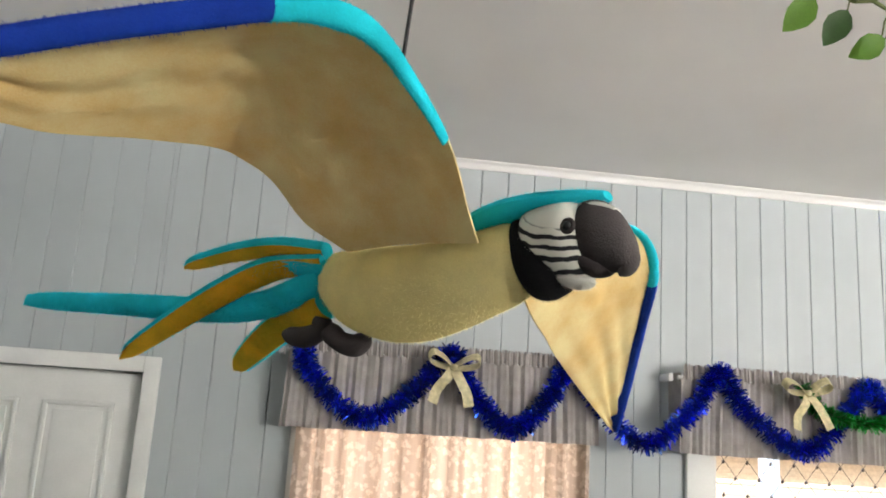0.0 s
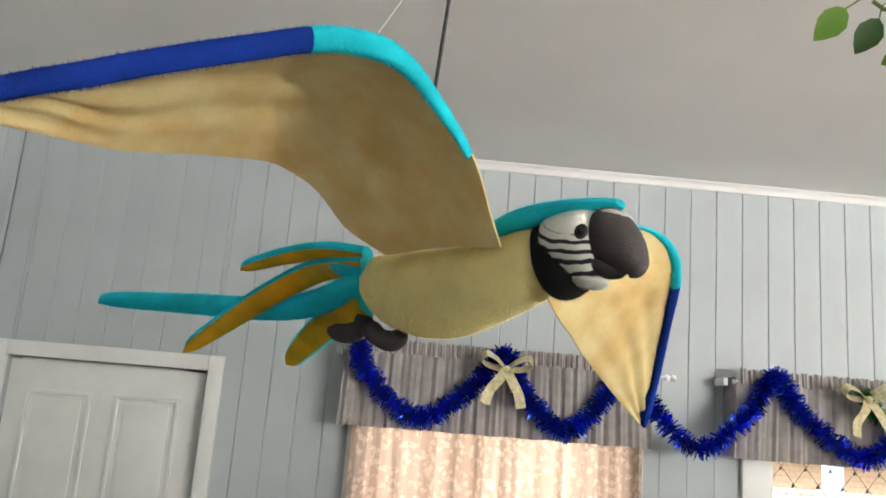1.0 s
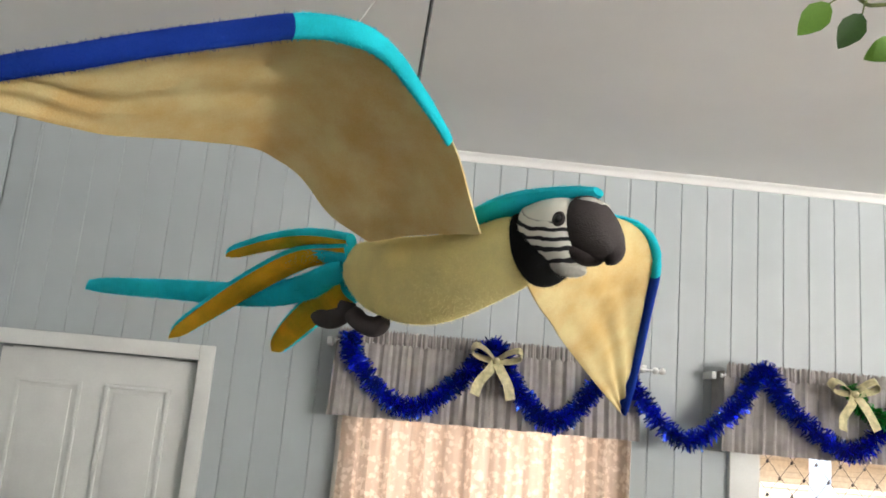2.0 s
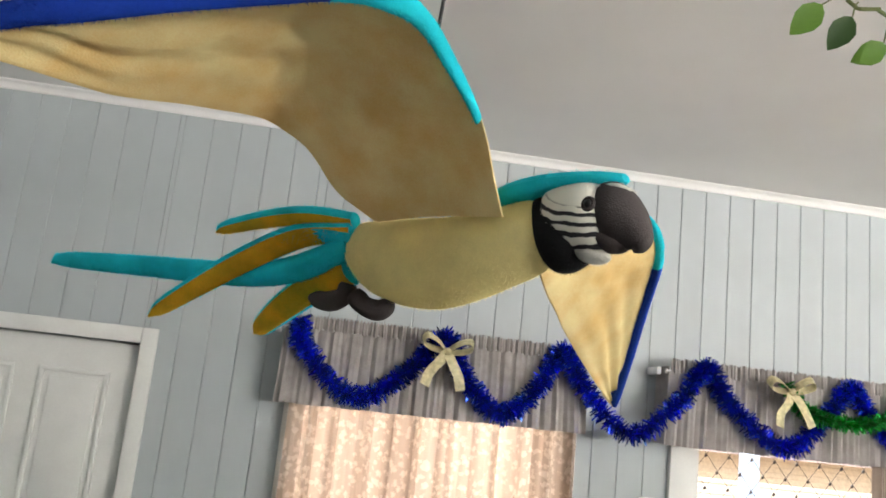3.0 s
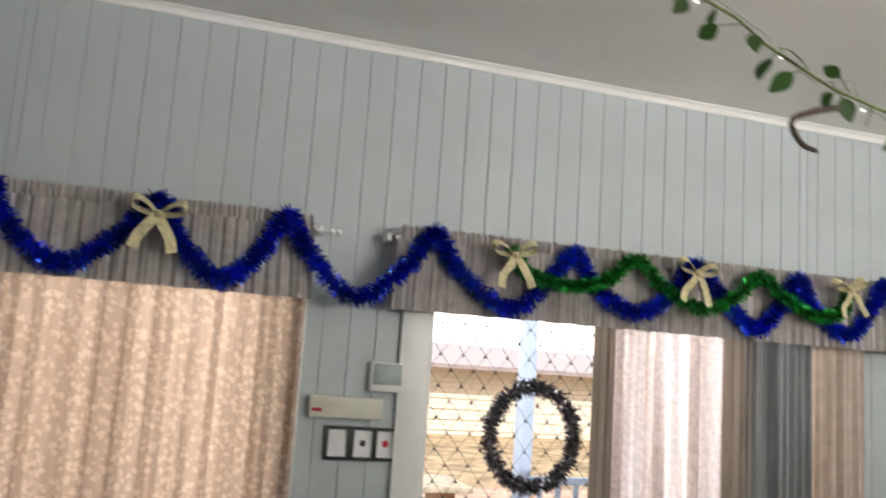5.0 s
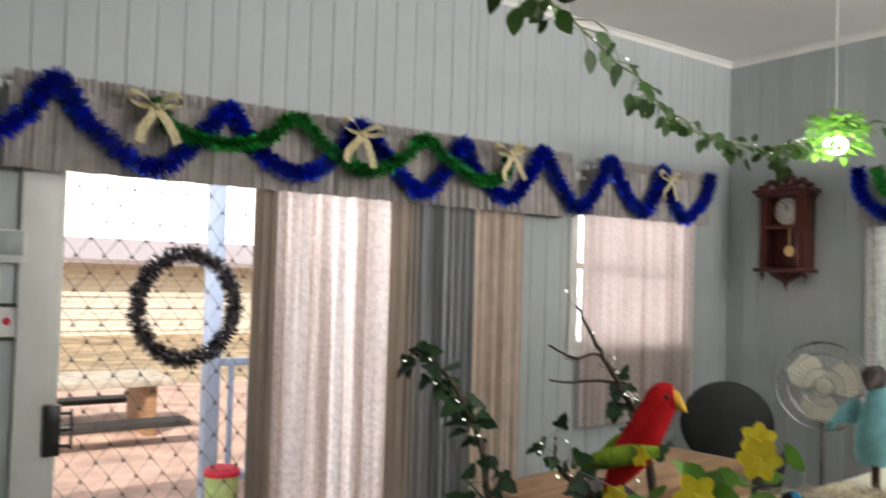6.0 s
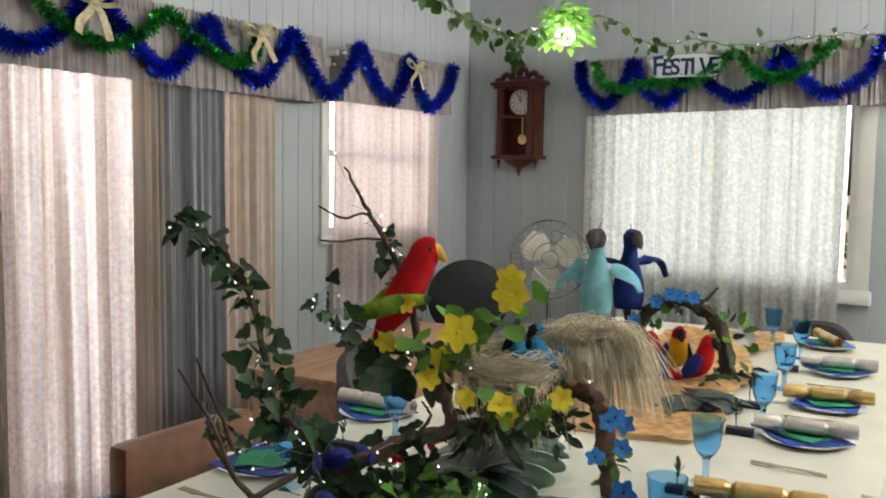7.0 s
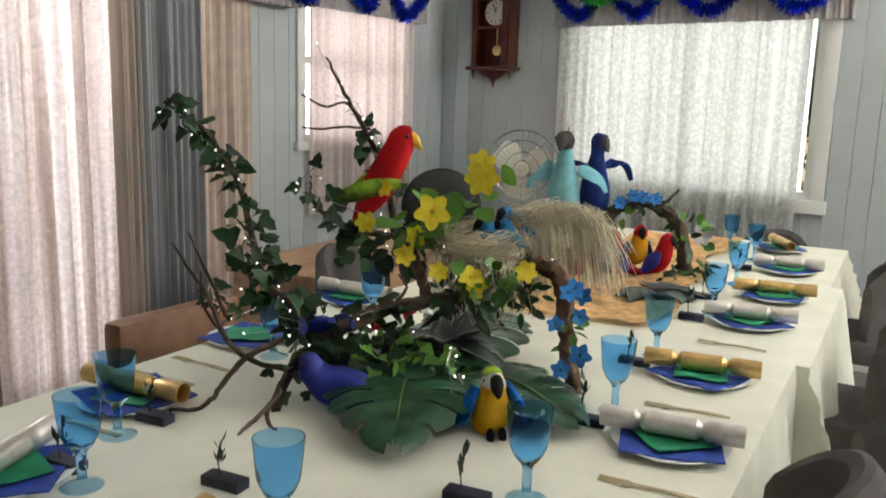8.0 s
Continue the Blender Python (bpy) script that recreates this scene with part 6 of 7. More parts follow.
# cobalt blue bird lying on the cloth under the branch
cb = toy_bird("toy_bird", pose(2.42, 2.20, ZT, 0, 0, 128), "glossy cobalt blue toy bird lying under the branches",
              [(-0.14, 0.03, 0.012, 0.008), (-0.09, 0.04, 0.026, 0.014), (-0.04, 0.045, 0.045, 0.036), (0.01, 0.05, 0.046, 0.042), (0.045, 0.075, 0.03, 0.03), (0.06, 0.095, 0.027, 0.027), (0.075, 0.10, 0.015, 0.015)], COBALT, BLACKP, COBALT, COBALT, beak=(0.024, 0.012),
              wing=(([(0.02, 0.04, 0.06), (-0.04, 0.06, 0.05), (-0.11, 0.07, 0.02)], 0.03, 0.008), ([(0.02, -0.04, 0.06), (-0.04, -0.06, 0.05), (-0.11, -0.07, 0.02)], 0.03, 0.008)))
cb2 = copy_thing(cb, pose(2.47, 2.29, 0.86, 0, 35, 60) @ Matrix.Scale(0.75, 4))
cb2["label"] = "glossy cobalt blue toy bird clinging to a branch"

# raffia nest with three blue chicks
nest = thing("raffia_nest", pose(2.85, 2.06, 1.04), "shaggy nest of pale raffia straw hung over the branch", "nest")
g = random.Random(5)
verts, faces = [], []


def strand(pts, w):
    P = spline(pts, 9)
    a = Vector((g.uniform(-1, 1), g.uniform(-1, 1), g.uniform(-0.3, 0.3))).normalized()
    i = len(verts)
    for p in P:
        verts.append(p - a * w)
        verts.append(p + a * w)
    for k in range(8):
        faces.append((i + 2 * k, i + 2 * k + 1, i + 2 * k + 3, i + 2 * k + 2))


RT = Vector((0.563, -0.827, 0))
FW = Vector((0.827, 0.563, 0))
for k in range(900):
    # sheaf falling to one side
    s = g.uniform(-0.13, 0.09)
    o = Vector((2.915, 2.0, 1.115)) + RT * s + FW * g.uniform(-0.05, 0.06) + Vector((0, 0, 0.02 * math.cos(s * 14) + g.uniform(-0.012, 0.015)))
    reach = g.uniform(0.05, 0.15)
    fall = g.uniform(0.07, 0.19) if g.random() < 0.75 else g.uniform(0.03, 0.08)
    e = o + RT * (reach * (0.7 + 4 * max(0, s))) + FW * g.uniform(-0.05, 0.03) + Vector((0, 0, -fall))
    m1 = o + RT * reach * 0.55 + Vector((0, 0, g.uniform(-0.012, 0.022)))
    strand([o - RT * g.uniform(0.02, 0.10) + Vector((0, 0, -g.uniform(0, 0.035))), o, m1, e], g.uniform(0.0007, 0.0016))
for k in range(900):
    # round bowl
    a, r = g.uniform(0, 6.283), g.uniform(0.05, 0.085)
    z = g.uniform(-0.045, 0.03)
    c = Vector((2.79, 2.09, 1.075))
    L = g.uniform(0.5, 1.1)
    pts = [c + (RT * math.cos(a + q * L) * 1.35 + FW * math.sin(a + q * L)) * r * (1 + 0.08 * g.uniform(-1, 1)) + Vector((0, 0, z + 0.012 * g.uniform(-1, 1))) for q in (0, 0.5, 1)]
    strand(pts, g.uniform(0.0007, 0.0015))
for k in range(190):
    o = Vector((2.76, 2.09, 1.05)) + RT * g.uniform(-0.1, 0.1) + FW * g.uniform(-0.05, 0.0)
    strand([o, o + RT * g.uniform(-0.02, 0.02) - FW * 0.02 + Vector((0, 0, -0.04)), o + RT * g.uniform(-0.04, 0.04) - FW * 0.03 + Vector((0, 0, -g.uniform(0.08, 0.15)))], g.uniform(0.0006, 0.0012))
me = bpy.data.meshes.new("straw")
me.from_pydata([tuple(v) for v in verts], [], faces)
me.materials.append(RAFFIA)
_o = new("straw", me)
_o.parent = nest
_o.matrix_parent_inverse = nest.matrix_basis.inverted()
_o["kind"] = "stuff"
world_part("pad", blob(bmesh.new(), (2.80, 2.085, 1.055), (0.085, 0.07, 0.03), pose(0, 0, 0, 0, 0, -56), 24, 0.15), RAFFIA, nest)
world_part("pad", blob(bmesh.new(), (2.93, 1.99, 1.085), (0.085, 0.06, 0.035), pose(0, 0, 0, 0, 12, -56), 24, 0.15), RAFFIA, nest)
CHICK = plush("bright_blue_fluff", (0.03, 0.20, 0.42), 0.25, glow=0.05)
_c1 = None
for p, a in (((2.80, 2.075, 1.075), 150), ((2.855, 2.06, 1.095), 175), ((2.825, 2.04, 1.07), 140), ((2.88, 2.03, 1.085), 120)):
    if _c1 is None:
        _c1 = toy_bird("toy_chick", pose(*p, 0, 0, a), "small fluffy blue toy chick in the nest", [(-0.02, 0.0, 0.012, 0.01), (-0.008, 0.012, 0.024, 0.022), (0.004, 0.03, 0.022, 0.021), (0.012, 0.047, 0.018, 0.018), (0.018, 0.056, 0.008, 0.009)], CHICK, BLACKP, CHICK, CHICK, beak=(0.02, 0.011),
                       wing=(([(0.0, 0.02, 0.03), (-0.015, 0.03, 0.015), (-0.03, 0.028, 0.0)], 0.01, 0.005),))
    else:
        copy_thing(_c1, pose(*p, 0, 0, a))


# big split leaves lying on the cloth
def monstera(m, size, label):
    """A broad heart-shaped blade cut from its margin between the side veins, with a raised midrib."""
    t = thing("monstera_leaf", m, label, "artificial leaf", "large split leaves")
    n, k, period = 56, 10, 8
    rise = lambda u: size * (0.10 * math.sin(2.6 * u) - 0.09 * u * u)
    bm = bmesh.new()
    for s in (-1, 1):
        grid = []
        for i in range(n + 1):
            u = i / n
            half = size * 0.46 * math.sin(math.pi * min(1, 0.20 + 0.80 * u)) ** 0.8 + 0.002
            row = []
            for j in range(k + 1):
                v = j / k
                vein = 0.008 * size * math.cos(2 * math.pi * i / period) * v
                frond = 1 - 0.10 * abs(math.sin(math.pi * (i % period) / period - math.pi / 2)) ** 3 * v
                y = size * (u - 0.20 * v * (1 - u) ** 2 + 0.16 * v * u)
                z = rise(u) + size * (0.08 * v * v - 0.13 * v ** 3) + vein + 0.012 * size * noise.noise(Vector((6 * u, 3 * v * s, size * 30)))
                row.append(bm.verts.new((s * half * v * frond, y, z)))
            grid.append(row)
        for i in range(n):
            for j in range(k):
                if i % period == period - 1 and j >= (4 if 6 < i < n - 10 else 7):
                    continue
                q = (grid[i][j], grid[i][j + 1], grid[i + 1][j + 1], grid[i + 1][j])
                bm.faces.new(q if s > 0 else tuple(reversed(q)))
    bmesh.ops.remove_doubles(bm, verts=bm.verts, dist=0.0003)
    bm.normal_update()
    bmesh.ops.solidify(bm, geom=list(bm.faces), thickness=0.0012)
    part("blade", bm, MONST, t)
    part("midrib", tube(bmesh.new(), [Vector((0, size * q / 20, rise(q / 20) + 0.001)) for q in range(21)], 0.0035, 0.0012, 6), STEM, t)
    return t


monstera(pose(2.60, 2.14, ZT + 0.04, 3, 2, 122), 0.36, "large dark green split leaf lying on the cloth")
monstera(pose(2.66, 2.06, ZT + 0.045, 2, -3, 165), 0.32, "dark green artificial split leaf with cut lobes")
monstera(pose(2.80, 2.16, ZT + 0.04, 4, 0, -75), 0.34, "dark green split leaf under the raffia nest")
monstera(pose(2.82, 2.2, ZT + 0.05, 3, 2, 100), 0.36, "dark green split leaf behind the branches")
monstera(pose(2.66, 2.0, ZT + 0.035, 2, 0, -110), 0.17, "small dark split leaf beside the toy macaw")
MON2 = surf("silvery_leaf", (0.06, 0.085, 0.075), 0.35, var=0.35, scale=30)
SIL = thing("silver_palm", pose(3.86, 2.06, ZT), "grey-green artificial palm leaf on the runner", "artificial leaf")
for k in range(26):
    a = math.radians(150 + 240 * k / 25)
    put_leaf(SIL, (0.01 * math.cos(a), 0.01 * math.sin(a), 0.03), (math.cos(a), math.sin(a), 0.12 * math.sin(3 * k)), (0, 0, 1), 0.15 + 0.03 * math.sin(5 * k), MON2, "oval")
SIL2 = thing("silver_palm", pose(2.72, 2.13, ZT + 0.05), "grey-green artificial palm leaf among the branches", "artificial leaf")
for k in range(18):
    a = math.radians(120 + 300 * k / 17)
    put_leaf(SIL2, (0.01 * math.cos(a), 0.01 * math.sin(a), 0.04), (math.cos(a), math.sin(a), 0.25 + 0.3 * math.sin(3 * k)), (0, 0, 1), 0.13 + 0.03 * math.sin(5 * k), MON2, "oval")

# orange tulle runner down the middle of the far tables
bm = bmesh.new()
cols, rows = 120, 30
vv = []
for i in range(cols + 1):
    u = i / cols
    x = 3.38 + 1.92 * u
    mid = 2.20 + 0.07 * (x - 3.05)
    half = 0.265 + 0.05 * math.sin(5 * u + 1) + 0.03 * math.sin(17 * u)
    row = []
    for j in range(rows + 1):
        v = j / rows * 2 - 1
        w = Vector((x * 9, v * 2.2, 3))
        z = ZT + 0.006 + 0.020 * abs(noise.noise(w)) + 0.010 * abs(noise.noise(w * 3.1)) + 0.012 * (abs(v) ** 6)
        row.append(bm.verts.new((x - 0.06 * v, mid + half * v + 0.015 * noise.noise(w * 0.8), z)))
    vv.append(row)
for i in range(cols):
    for j in range(rows):
        bm.faces.new((vv[i][j], vv[i + 1][j], vv[i + 1][j + 1], vv[i][j + 1]))
tl = thing("table_runner", pose(4.1, 2.3, ZT), "crumpled orange tulle runner along the tables", "table runner")
world_part("tulle", bm, TULLE, tl)

# second centrepiece
t2 = thing("driftwood_centrepiece", pose(4.2, 2.25, ZT), "arched dark driftwood with leaves and blue flowers", "centrepiece")
for pts, r0, r1, sd in (([(4.25, 2.46, 0.76), (4.24, 2.42, 0.88), (4.25, 2.37, 0.985), (4.285, 2.29, 1.03), (4.30, 2.18, 1.0), (4.286, 2.11, 0.93), (4.25, 2.07, 0.765)], 0.022, 0.026, 51), ([(4.28, 2.2, 1.02), (4.3, 2.16, 1.06), (4.31, 2.14, 1.09)], 0.008, 0.004, 52), ([(4.1, 2.47, 0.765), (4.0, 2.465, 0.80), (3.95, 2.45, 0.77)], 0.02, 0.02, 53)):
    world_part("branch", gnarled(pts, r0, r1, sd), BARK, t2)
foliage(t2, [(4.24, 2.42, 0.9), (4.25, 2.35, 1.0), (4.29, 2.25, 1.03), (4.3, 2.15, 1.0), (4.27, 2.08, 0.9)], 40, 0.05, 0.05, LEAF, "oval", 54)
foliage(t2, [(4.24, 2.40, 0.95), (4.27, 2.3, 1.02), (4.31, 2.1, 0.95), (4.26, 2.06, 0.85)], 26, 0.06, 0.05, LEAFL, "round", 55)
foliage(t2, [(4.10, 2.1, 0.79), (4.2, 2.05, 0.8), (4.26, 2.04, 0.82)], 26, 0.05, 0.06, LEAF, "oval", 56)
for i, p in enumerate(((4.215, 2.285, 1.06), (4.235, 2.255, 1.055), (4.26, 2.21, 1.05), (4.20, 2.33, 1.03), (4.17, 2.40, 0.96))):
    flower(facing(p, EYE_SIDE, 40 * i), 6, 0.027, SKYBLUE, "bright blue artificial flower on driftwood", "blue flowers", core=BLACKP)
for i, p in enumerate(((4.32, 2.04, 0.92), (4.02, 2.36, 0.93))):
    flower(facing(p, EYE_SIDE, 40 * i), 6, 0.04, PAPER, "white artificial rose on the far centrepiece", "white flowers")
_st = [(-0.10, 0.005, 0.012, 0.010), (-0.06, 0.02, 0.022, 0.018), (-0.02, 0.05, 0.036, 0.034), (0.0, 0.09, 0.034, 0.034), (0.008, 0.125, 0.026, 0.028), (0.014, 0.145, 0.024, 0.026), (0.02, 0.165, 0.012, 0.014)]
for p, a, c, w, lab in (((4.10, 2.205, 0.80), 215, ORANGE, COBALT, "yellow and blue toy macaw on the far centrepiece"), ((4.08, 2.285, 0.775), 110, REDP, COBALT, "red toy macaw with blue wings on the far centrepiece"), ((4.13, 2.12, 0.775), 262, REDP, COBALT, "small red toy macaw leaning on driftwood"), ((4.0, 2.31, 0.77), 180, COBALT, REDP, "blue and red toy bird on the runner")):
    toy_bird("toy_macaw", pose(*p, 0, 0, a), lab, _st, c, BLACKP, w, w, beak=(0.025, 0.015), head_mat=c if c is not ORANGE else REDP, wing=(([(0.0, 0.034, 0.10), (-0.02, 0.05, 0.06), (-0.05, 0.055, 0.02)], 0.024, 0.008), ([(0.0, -0.034, 0.10), (-0.02, -0.05, 0.06), (-0.05, -0.055, 0.02)], 0.024, 0.008)))
ball = thing("glitter_ball", pose(3.98, 2.40, ZT + 0.04), "small red and white table bauble", "bauble")
part("ball", blob(bmesh.new(), (0, 0, 0), (0.035, 0.035, 0.035), seg=18), REDBLOOM, ball)
part("cap", spun(bmesh.new(), [(0.001, 0.034), (0.009, 0.034), (0.009, 0.042), (0.001, 0.043)], 12), SILVER, ball)


# ---- leafy garland across the room, ending at the end window ----
vine = thing("leaf_garland", pose(2.15, 2.26, 2.08), "long artificial ivy garland strung across the room", "garland")
V1 = [(1.032, 2.106, 2.498), (1.102, 2.114, 2.468), (1.151, 2.126, 2.448), (1.214, 2.135, 2.421), (1.282, 2.151, 2.409), (1.7, 2.22, 2.27), (2.15, 2.26, 2.14), (2.356, 2.33, 2.10), (2.502, 2.36, 2.075), (2.9, 2.5, 2.015), (3.07, 2.58, 2.0), (3.43, 2.725, 1.995), (3.73, 2.82, 2.006), (4.14, 2.93, 2.051), (4.55, 3.038, 2.149)]
V2 = [(4.783, 3.05, 2.22), (4.93, 3.01, 2.26), (5.1, 2.94, 2.262), (5.257, 2.887, 2.19), (5.43, 2.81, 2.185), (5.56, 2.707, 2.22), (5.69, 2.6, 2.205), (5.82, 2.47, 2.21), (5.88, 2.325, 2.235), (5.90, 2.2, 2.235), (5.90, 2.05, 2.24), (5.90, 1.9, 2.22), (5.92, 1.72, 2.24)]
world_part("stem", tube(bmesh.new(), [p + Vector((0.008 * math.sin(9 * i), 0.008 * math.cos(7 * i), 0.006 * math.sin(5 * i))) for i, p in enumerate(spline(V1, 90))], 0.0026, sides=6), STEM, vine)
world_part("stem", tube(bmesh.new(), [p + Vector((0.008 * math.sin(9 * i), 0.008 * math.cos(7 * i), 0.006 * math.sin(5 * i))) for i, p in enumerate(spline(V2, 70))], 0.0026, sides=6), STEM, vine)


def garland_leaves(pts, count, size, seed, kind="lobed"):
    g = random.Random(seed)
    P = spline(pts, 400)
    bm = bmesh.new()
    for k in range(count):
        p = P[int((k + g.random()) / count * 399)]
        d = Vector((g.gauss(0, 1), g.gauss(0, 1), g.gauss(-0.5, 0.8))).normalized()
        b = p + d * g.uniform(0.015, 0.045)
        tube(bm, [p, b], 0.0012, sides=4)
        put_leaf(vine, b, (d + Vector((0, 0, -0.5))).normalized(), Vector((g.gauss(-0.5, 0.5), g.gauss(-0.8, 0.5), g.gauss(0.1, 0.6))), size * g.uniform(0.7, 1.2), VINE, kind, local=False)
    world_part("stalk", bm, STEM, vine)["kind"] = "stuff"


# leaves at the near end, each on its stalk
for _i, (_a, _b) in enumerate((
    ((0.992, 2.105, 2.479), (0.958, 2.118, 2.439)),
    ((1.037, 2.109, 2.472), (1.013, 2.121, 2.428)),
    ((1.097, 2.124, 2.448), (1.056, 2.135, 2.424)),
    ((1.121, 2.136, 2.431), (1.144, 2.134, 2.407)),
    ((1.195, 2.151, 2.42), (1.155, 2.167, 2.383)),
    ((1.194, 2.154, 2.397), (1.194, 2.161, 2.357)),
    ((1.226, 2.159, 2.386), (1.254, 2.159, 2.343)),
    ((1.2, 2.131, 2.468), (1.237, 2.126, 2.441)),
    ((1.084, 2.112, 2.445), (1.06, 2.122, 2.418)),
)):
    _a, _b = Vector(_a), Vector(_b)
    _near = min(spline(V1[:6], 60), key=lambda p: (p - _a).length)
    world_part("stalk", tube(bmesh.new(), [_near, _near.lerp(_a, 0.5) + Vector((0, 0, 0.006)), _a], 0.0011, sides=5), STEM, vine)
    put_leaf(vine, _a, _b - _a, Vector((-0.25, -0.9, -0.25 + 0.2 * math.sin(3 * _i))), (_b - _a).length, VINELIT if _i % 2 == 0 else VINE, "broad", local=False)
garland_leaves(V1[5:7], 12, 0.045, 61, "broad")
garland_leaves(V1[6:9], 30, 0.047, 62, "broad")
garland_leaves(V1[8:], 80, 0.046, 63, "broad")
garland_leaves(V2, 70, 0.055, 64, "broad")
# spray hanging over the clock
V3 = [(4.55, 3.038, 2.149), (4.9, 3.35, 2.19), (5.4, 3.7, 2.25), (5.85, 3.98, 2.32), (5.95, 4.02, 2.25)]
world_part("stem", tube(bmesh.new(), spline(V3, 30), 0.0026, sides=6), STEM, vine)
garland_leaves(V3[3:], 16, 0.06, 65)
garland_leaves(V3[:4], 14, 0.05, 66)
_tip = tube(bmesh.new(), spline([(2.0, 2.235, 2.135), (1.93, 2.21, 2.11), (1.88, 2.203, 2.084), (1.90, 2.203, 2.05), (1.935, 2.21, 2.045)], 16), 0.006, 0.004, 8)
world_part("tendril", _tip, BARK, vine, "brown curled tendril")

# glowing lamp wrapped in leaves
lamp = thing("pendant_lamp", pose(4.784, 3.05, 2.17), "lit pendant lamp wrapped in bright green leaves", "pendant lamp")
part("bulb", blob(bmesh.new(), (0, 0, -0.02), (0.045, 0.045, 0.04), seg=20), BULB, lamp, "glowing white bulb")
part("flex", tube(bmesh.new(), [(0, 0, 0.06), (0, 0, TOP - 2.17)], 0.003, sides=6), WHITEPL, lamp)
g = random.Random(8)
LAMPLEAF = translucent(surf("bright_lamp_leaf", (0.28, 0.55, 0.10), 0.5, var=0.2, scale=40, per=0.3), 0.6)
for k in range(240):
    a = g.uniform(0, 6.283)
    z = g.uniform(-0.06, 0.12)
    r = 0.12 - 0.4 * max(0, z)
    put_leaf(lamp, (r * math.cos(a) * g.uniform(0.62, 1.05), r * math.sin(a) * g.uniform(0.62, 1.05), z), (math.cos(a), math.sin(a), g.uniform(-0.9, 0.4)), (math.cos(a), math.sin(a), 1), g.uniform(0.035, 0.06), LAMPLEAF, "broad")
pl = new("pendant_light", bpy.data.lights.new("pendant_light", "POINT"))
pl.data.energy, pl.data.shadow_soft_size, pl.data.color = 6, 0.05, (1.0, 1.0, 0.9)
pl.location = (4.784, 3.05, 2.05)


# ---- fairy lights on the branches and the garland ----
def light_string(pts, count, label, seed, jitter):
    g = random.Random(seed)
    P = spline(pts, count * 3)
    Q = [p + Vector((g.uniform(-1.5, 1.5) * jitter, g.uniform(-1.5, 1.5) * jitter, g.uniform(-1.5, 1.5) * jitter)) for p in P]
    s = thing("light_string", Matrix.Translation(P[0]), label, "fairy lights", "fairy lights")
    o = part("wire", tube(bmesh.new(), Q, 0.0007, sides=4), CHROME, s)
    o.matrix_parent_inverse = Matrix.Translation(-P[0])
    for p in Q[::3]:
        key = "bulb"
        if key not in LEAF_MESH:
            bm = blob(bmesh.new(), (0, 0, 0), (0.0016, 0.0016, 0.0016), seg=8)
            me = bpy.data.meshes.new("bulb")
            bm.to_mesh(me)
            bm.free()
            me.materials.append(LIGHTS)
            LEAF_MESH[key] = me
        b = new("bulb", LEAF_MESH[key])
        b.parent = s
        b.matrix_parent_inverse = Matrix.Translation(-P[0])
        b.location = p


light_string([*B_IVY[::-1], *B_ARCH[1:], *B_TRUNK[1:]], 30, "string of tiny white fairy lights on the branches", 71, 0.017)
light_string([*B_TWIG[::-1], *B_LEFT, (2.66, 2.2, 1.1), (2.74, 2.05, 1.02), (2.7, 2.0, 0.9)], 22, "string of tiny fairy lights among yellow flowers", 72, 0.02)
light_string([(2.34, 2.5, 1.0), (2.38, 2.4, 0.93), (2.46, 2.28, 0.9), (2.6, 2.1, 0.88), (2.55, 1.98, 0.85), (2.48, 1.92, 0.84)], 18, "string of tiny fairy lights near the cloth", 73, 0.025)
light_string(V1[5:], 22, "string of tiny fairy lights along the garland", 74, 0.012)
light_string(V2, 14, "string of tiny fairy lights over the end window", 75, 0.012)


# ---- signs ----
def sign(m, word, wide, high, label):
    s = thing("word_sign", m, label, "sign", "word signs")
    bm = bmesh.new()
    out = []
    n = 40
    for k in range(n):
        a = 2 * math.pi * k / n
        c, q = math.cos(a), math.sin(a)
        r = 1 + 0.05 * math.sin(5 * a) + 0.03 * math.sin(9 * a + 1)
        out.append(Vector((wide / 2 * math.copysign(abs(c) ** 0.35, c) * r, 0, high / 2 * math.copysign(abs(q) ** 0.45, q) * r)))
    loft(bm, [[p + Vector((0, -0.004, 0)) for p in out], out])
    part("card", bm, PAPER, s, "white cut-out card")
    x = -wide / 2 + 0.012
    step = (wide - 0.024) / len(word)
    for i, ch in enumerate(word):
        cu = bpy.data.curves.new("letter", "FONT")
        cu.body, cu.size, cu.extrude, cu.offset = ch, high * (1.02 if i else 1.2), 0.0012, 0.0028
        cu.materials.append(INK)
        o = new("letter", cu)
        o.parent = s
        o.matrix_basis = Matrix.Translation((x + step * (i + (0.15 if ch == "I" else 0.0)), -0.0068, -high * 0.36)) @ pose(0, 0, 0, 90, 0, 0) @ pose(0, 0, 0, 0, 0, (4, -3, 2, -2, 3, -3, 2, 0)[i % 8])
    return s


EM = lambda y, z, tilt=0: pose(X1 - 0.215, y, z, 0, 0, -90) @ pose(0, 0, 0, 0, tilt, 0)
sign(EM(2.875, 2.135, 2), "FESTIVE", 0.40, 0.125, "white card sign reading FESTIVE in navy letters")
sign(EM(1.74, 2.085, 0), "FEA", 0.25, 0.135, "white card sign with navy letters at the window corner")

# ---- wreath on the screen door ----
wr = thing("tinsel_wreath", pose(2.487, Y1 - 0.02, 1.385), "dark round tinsel wreath hung on the screen door", "wreath")
g = random.Random(14)
verts, faces = [], []
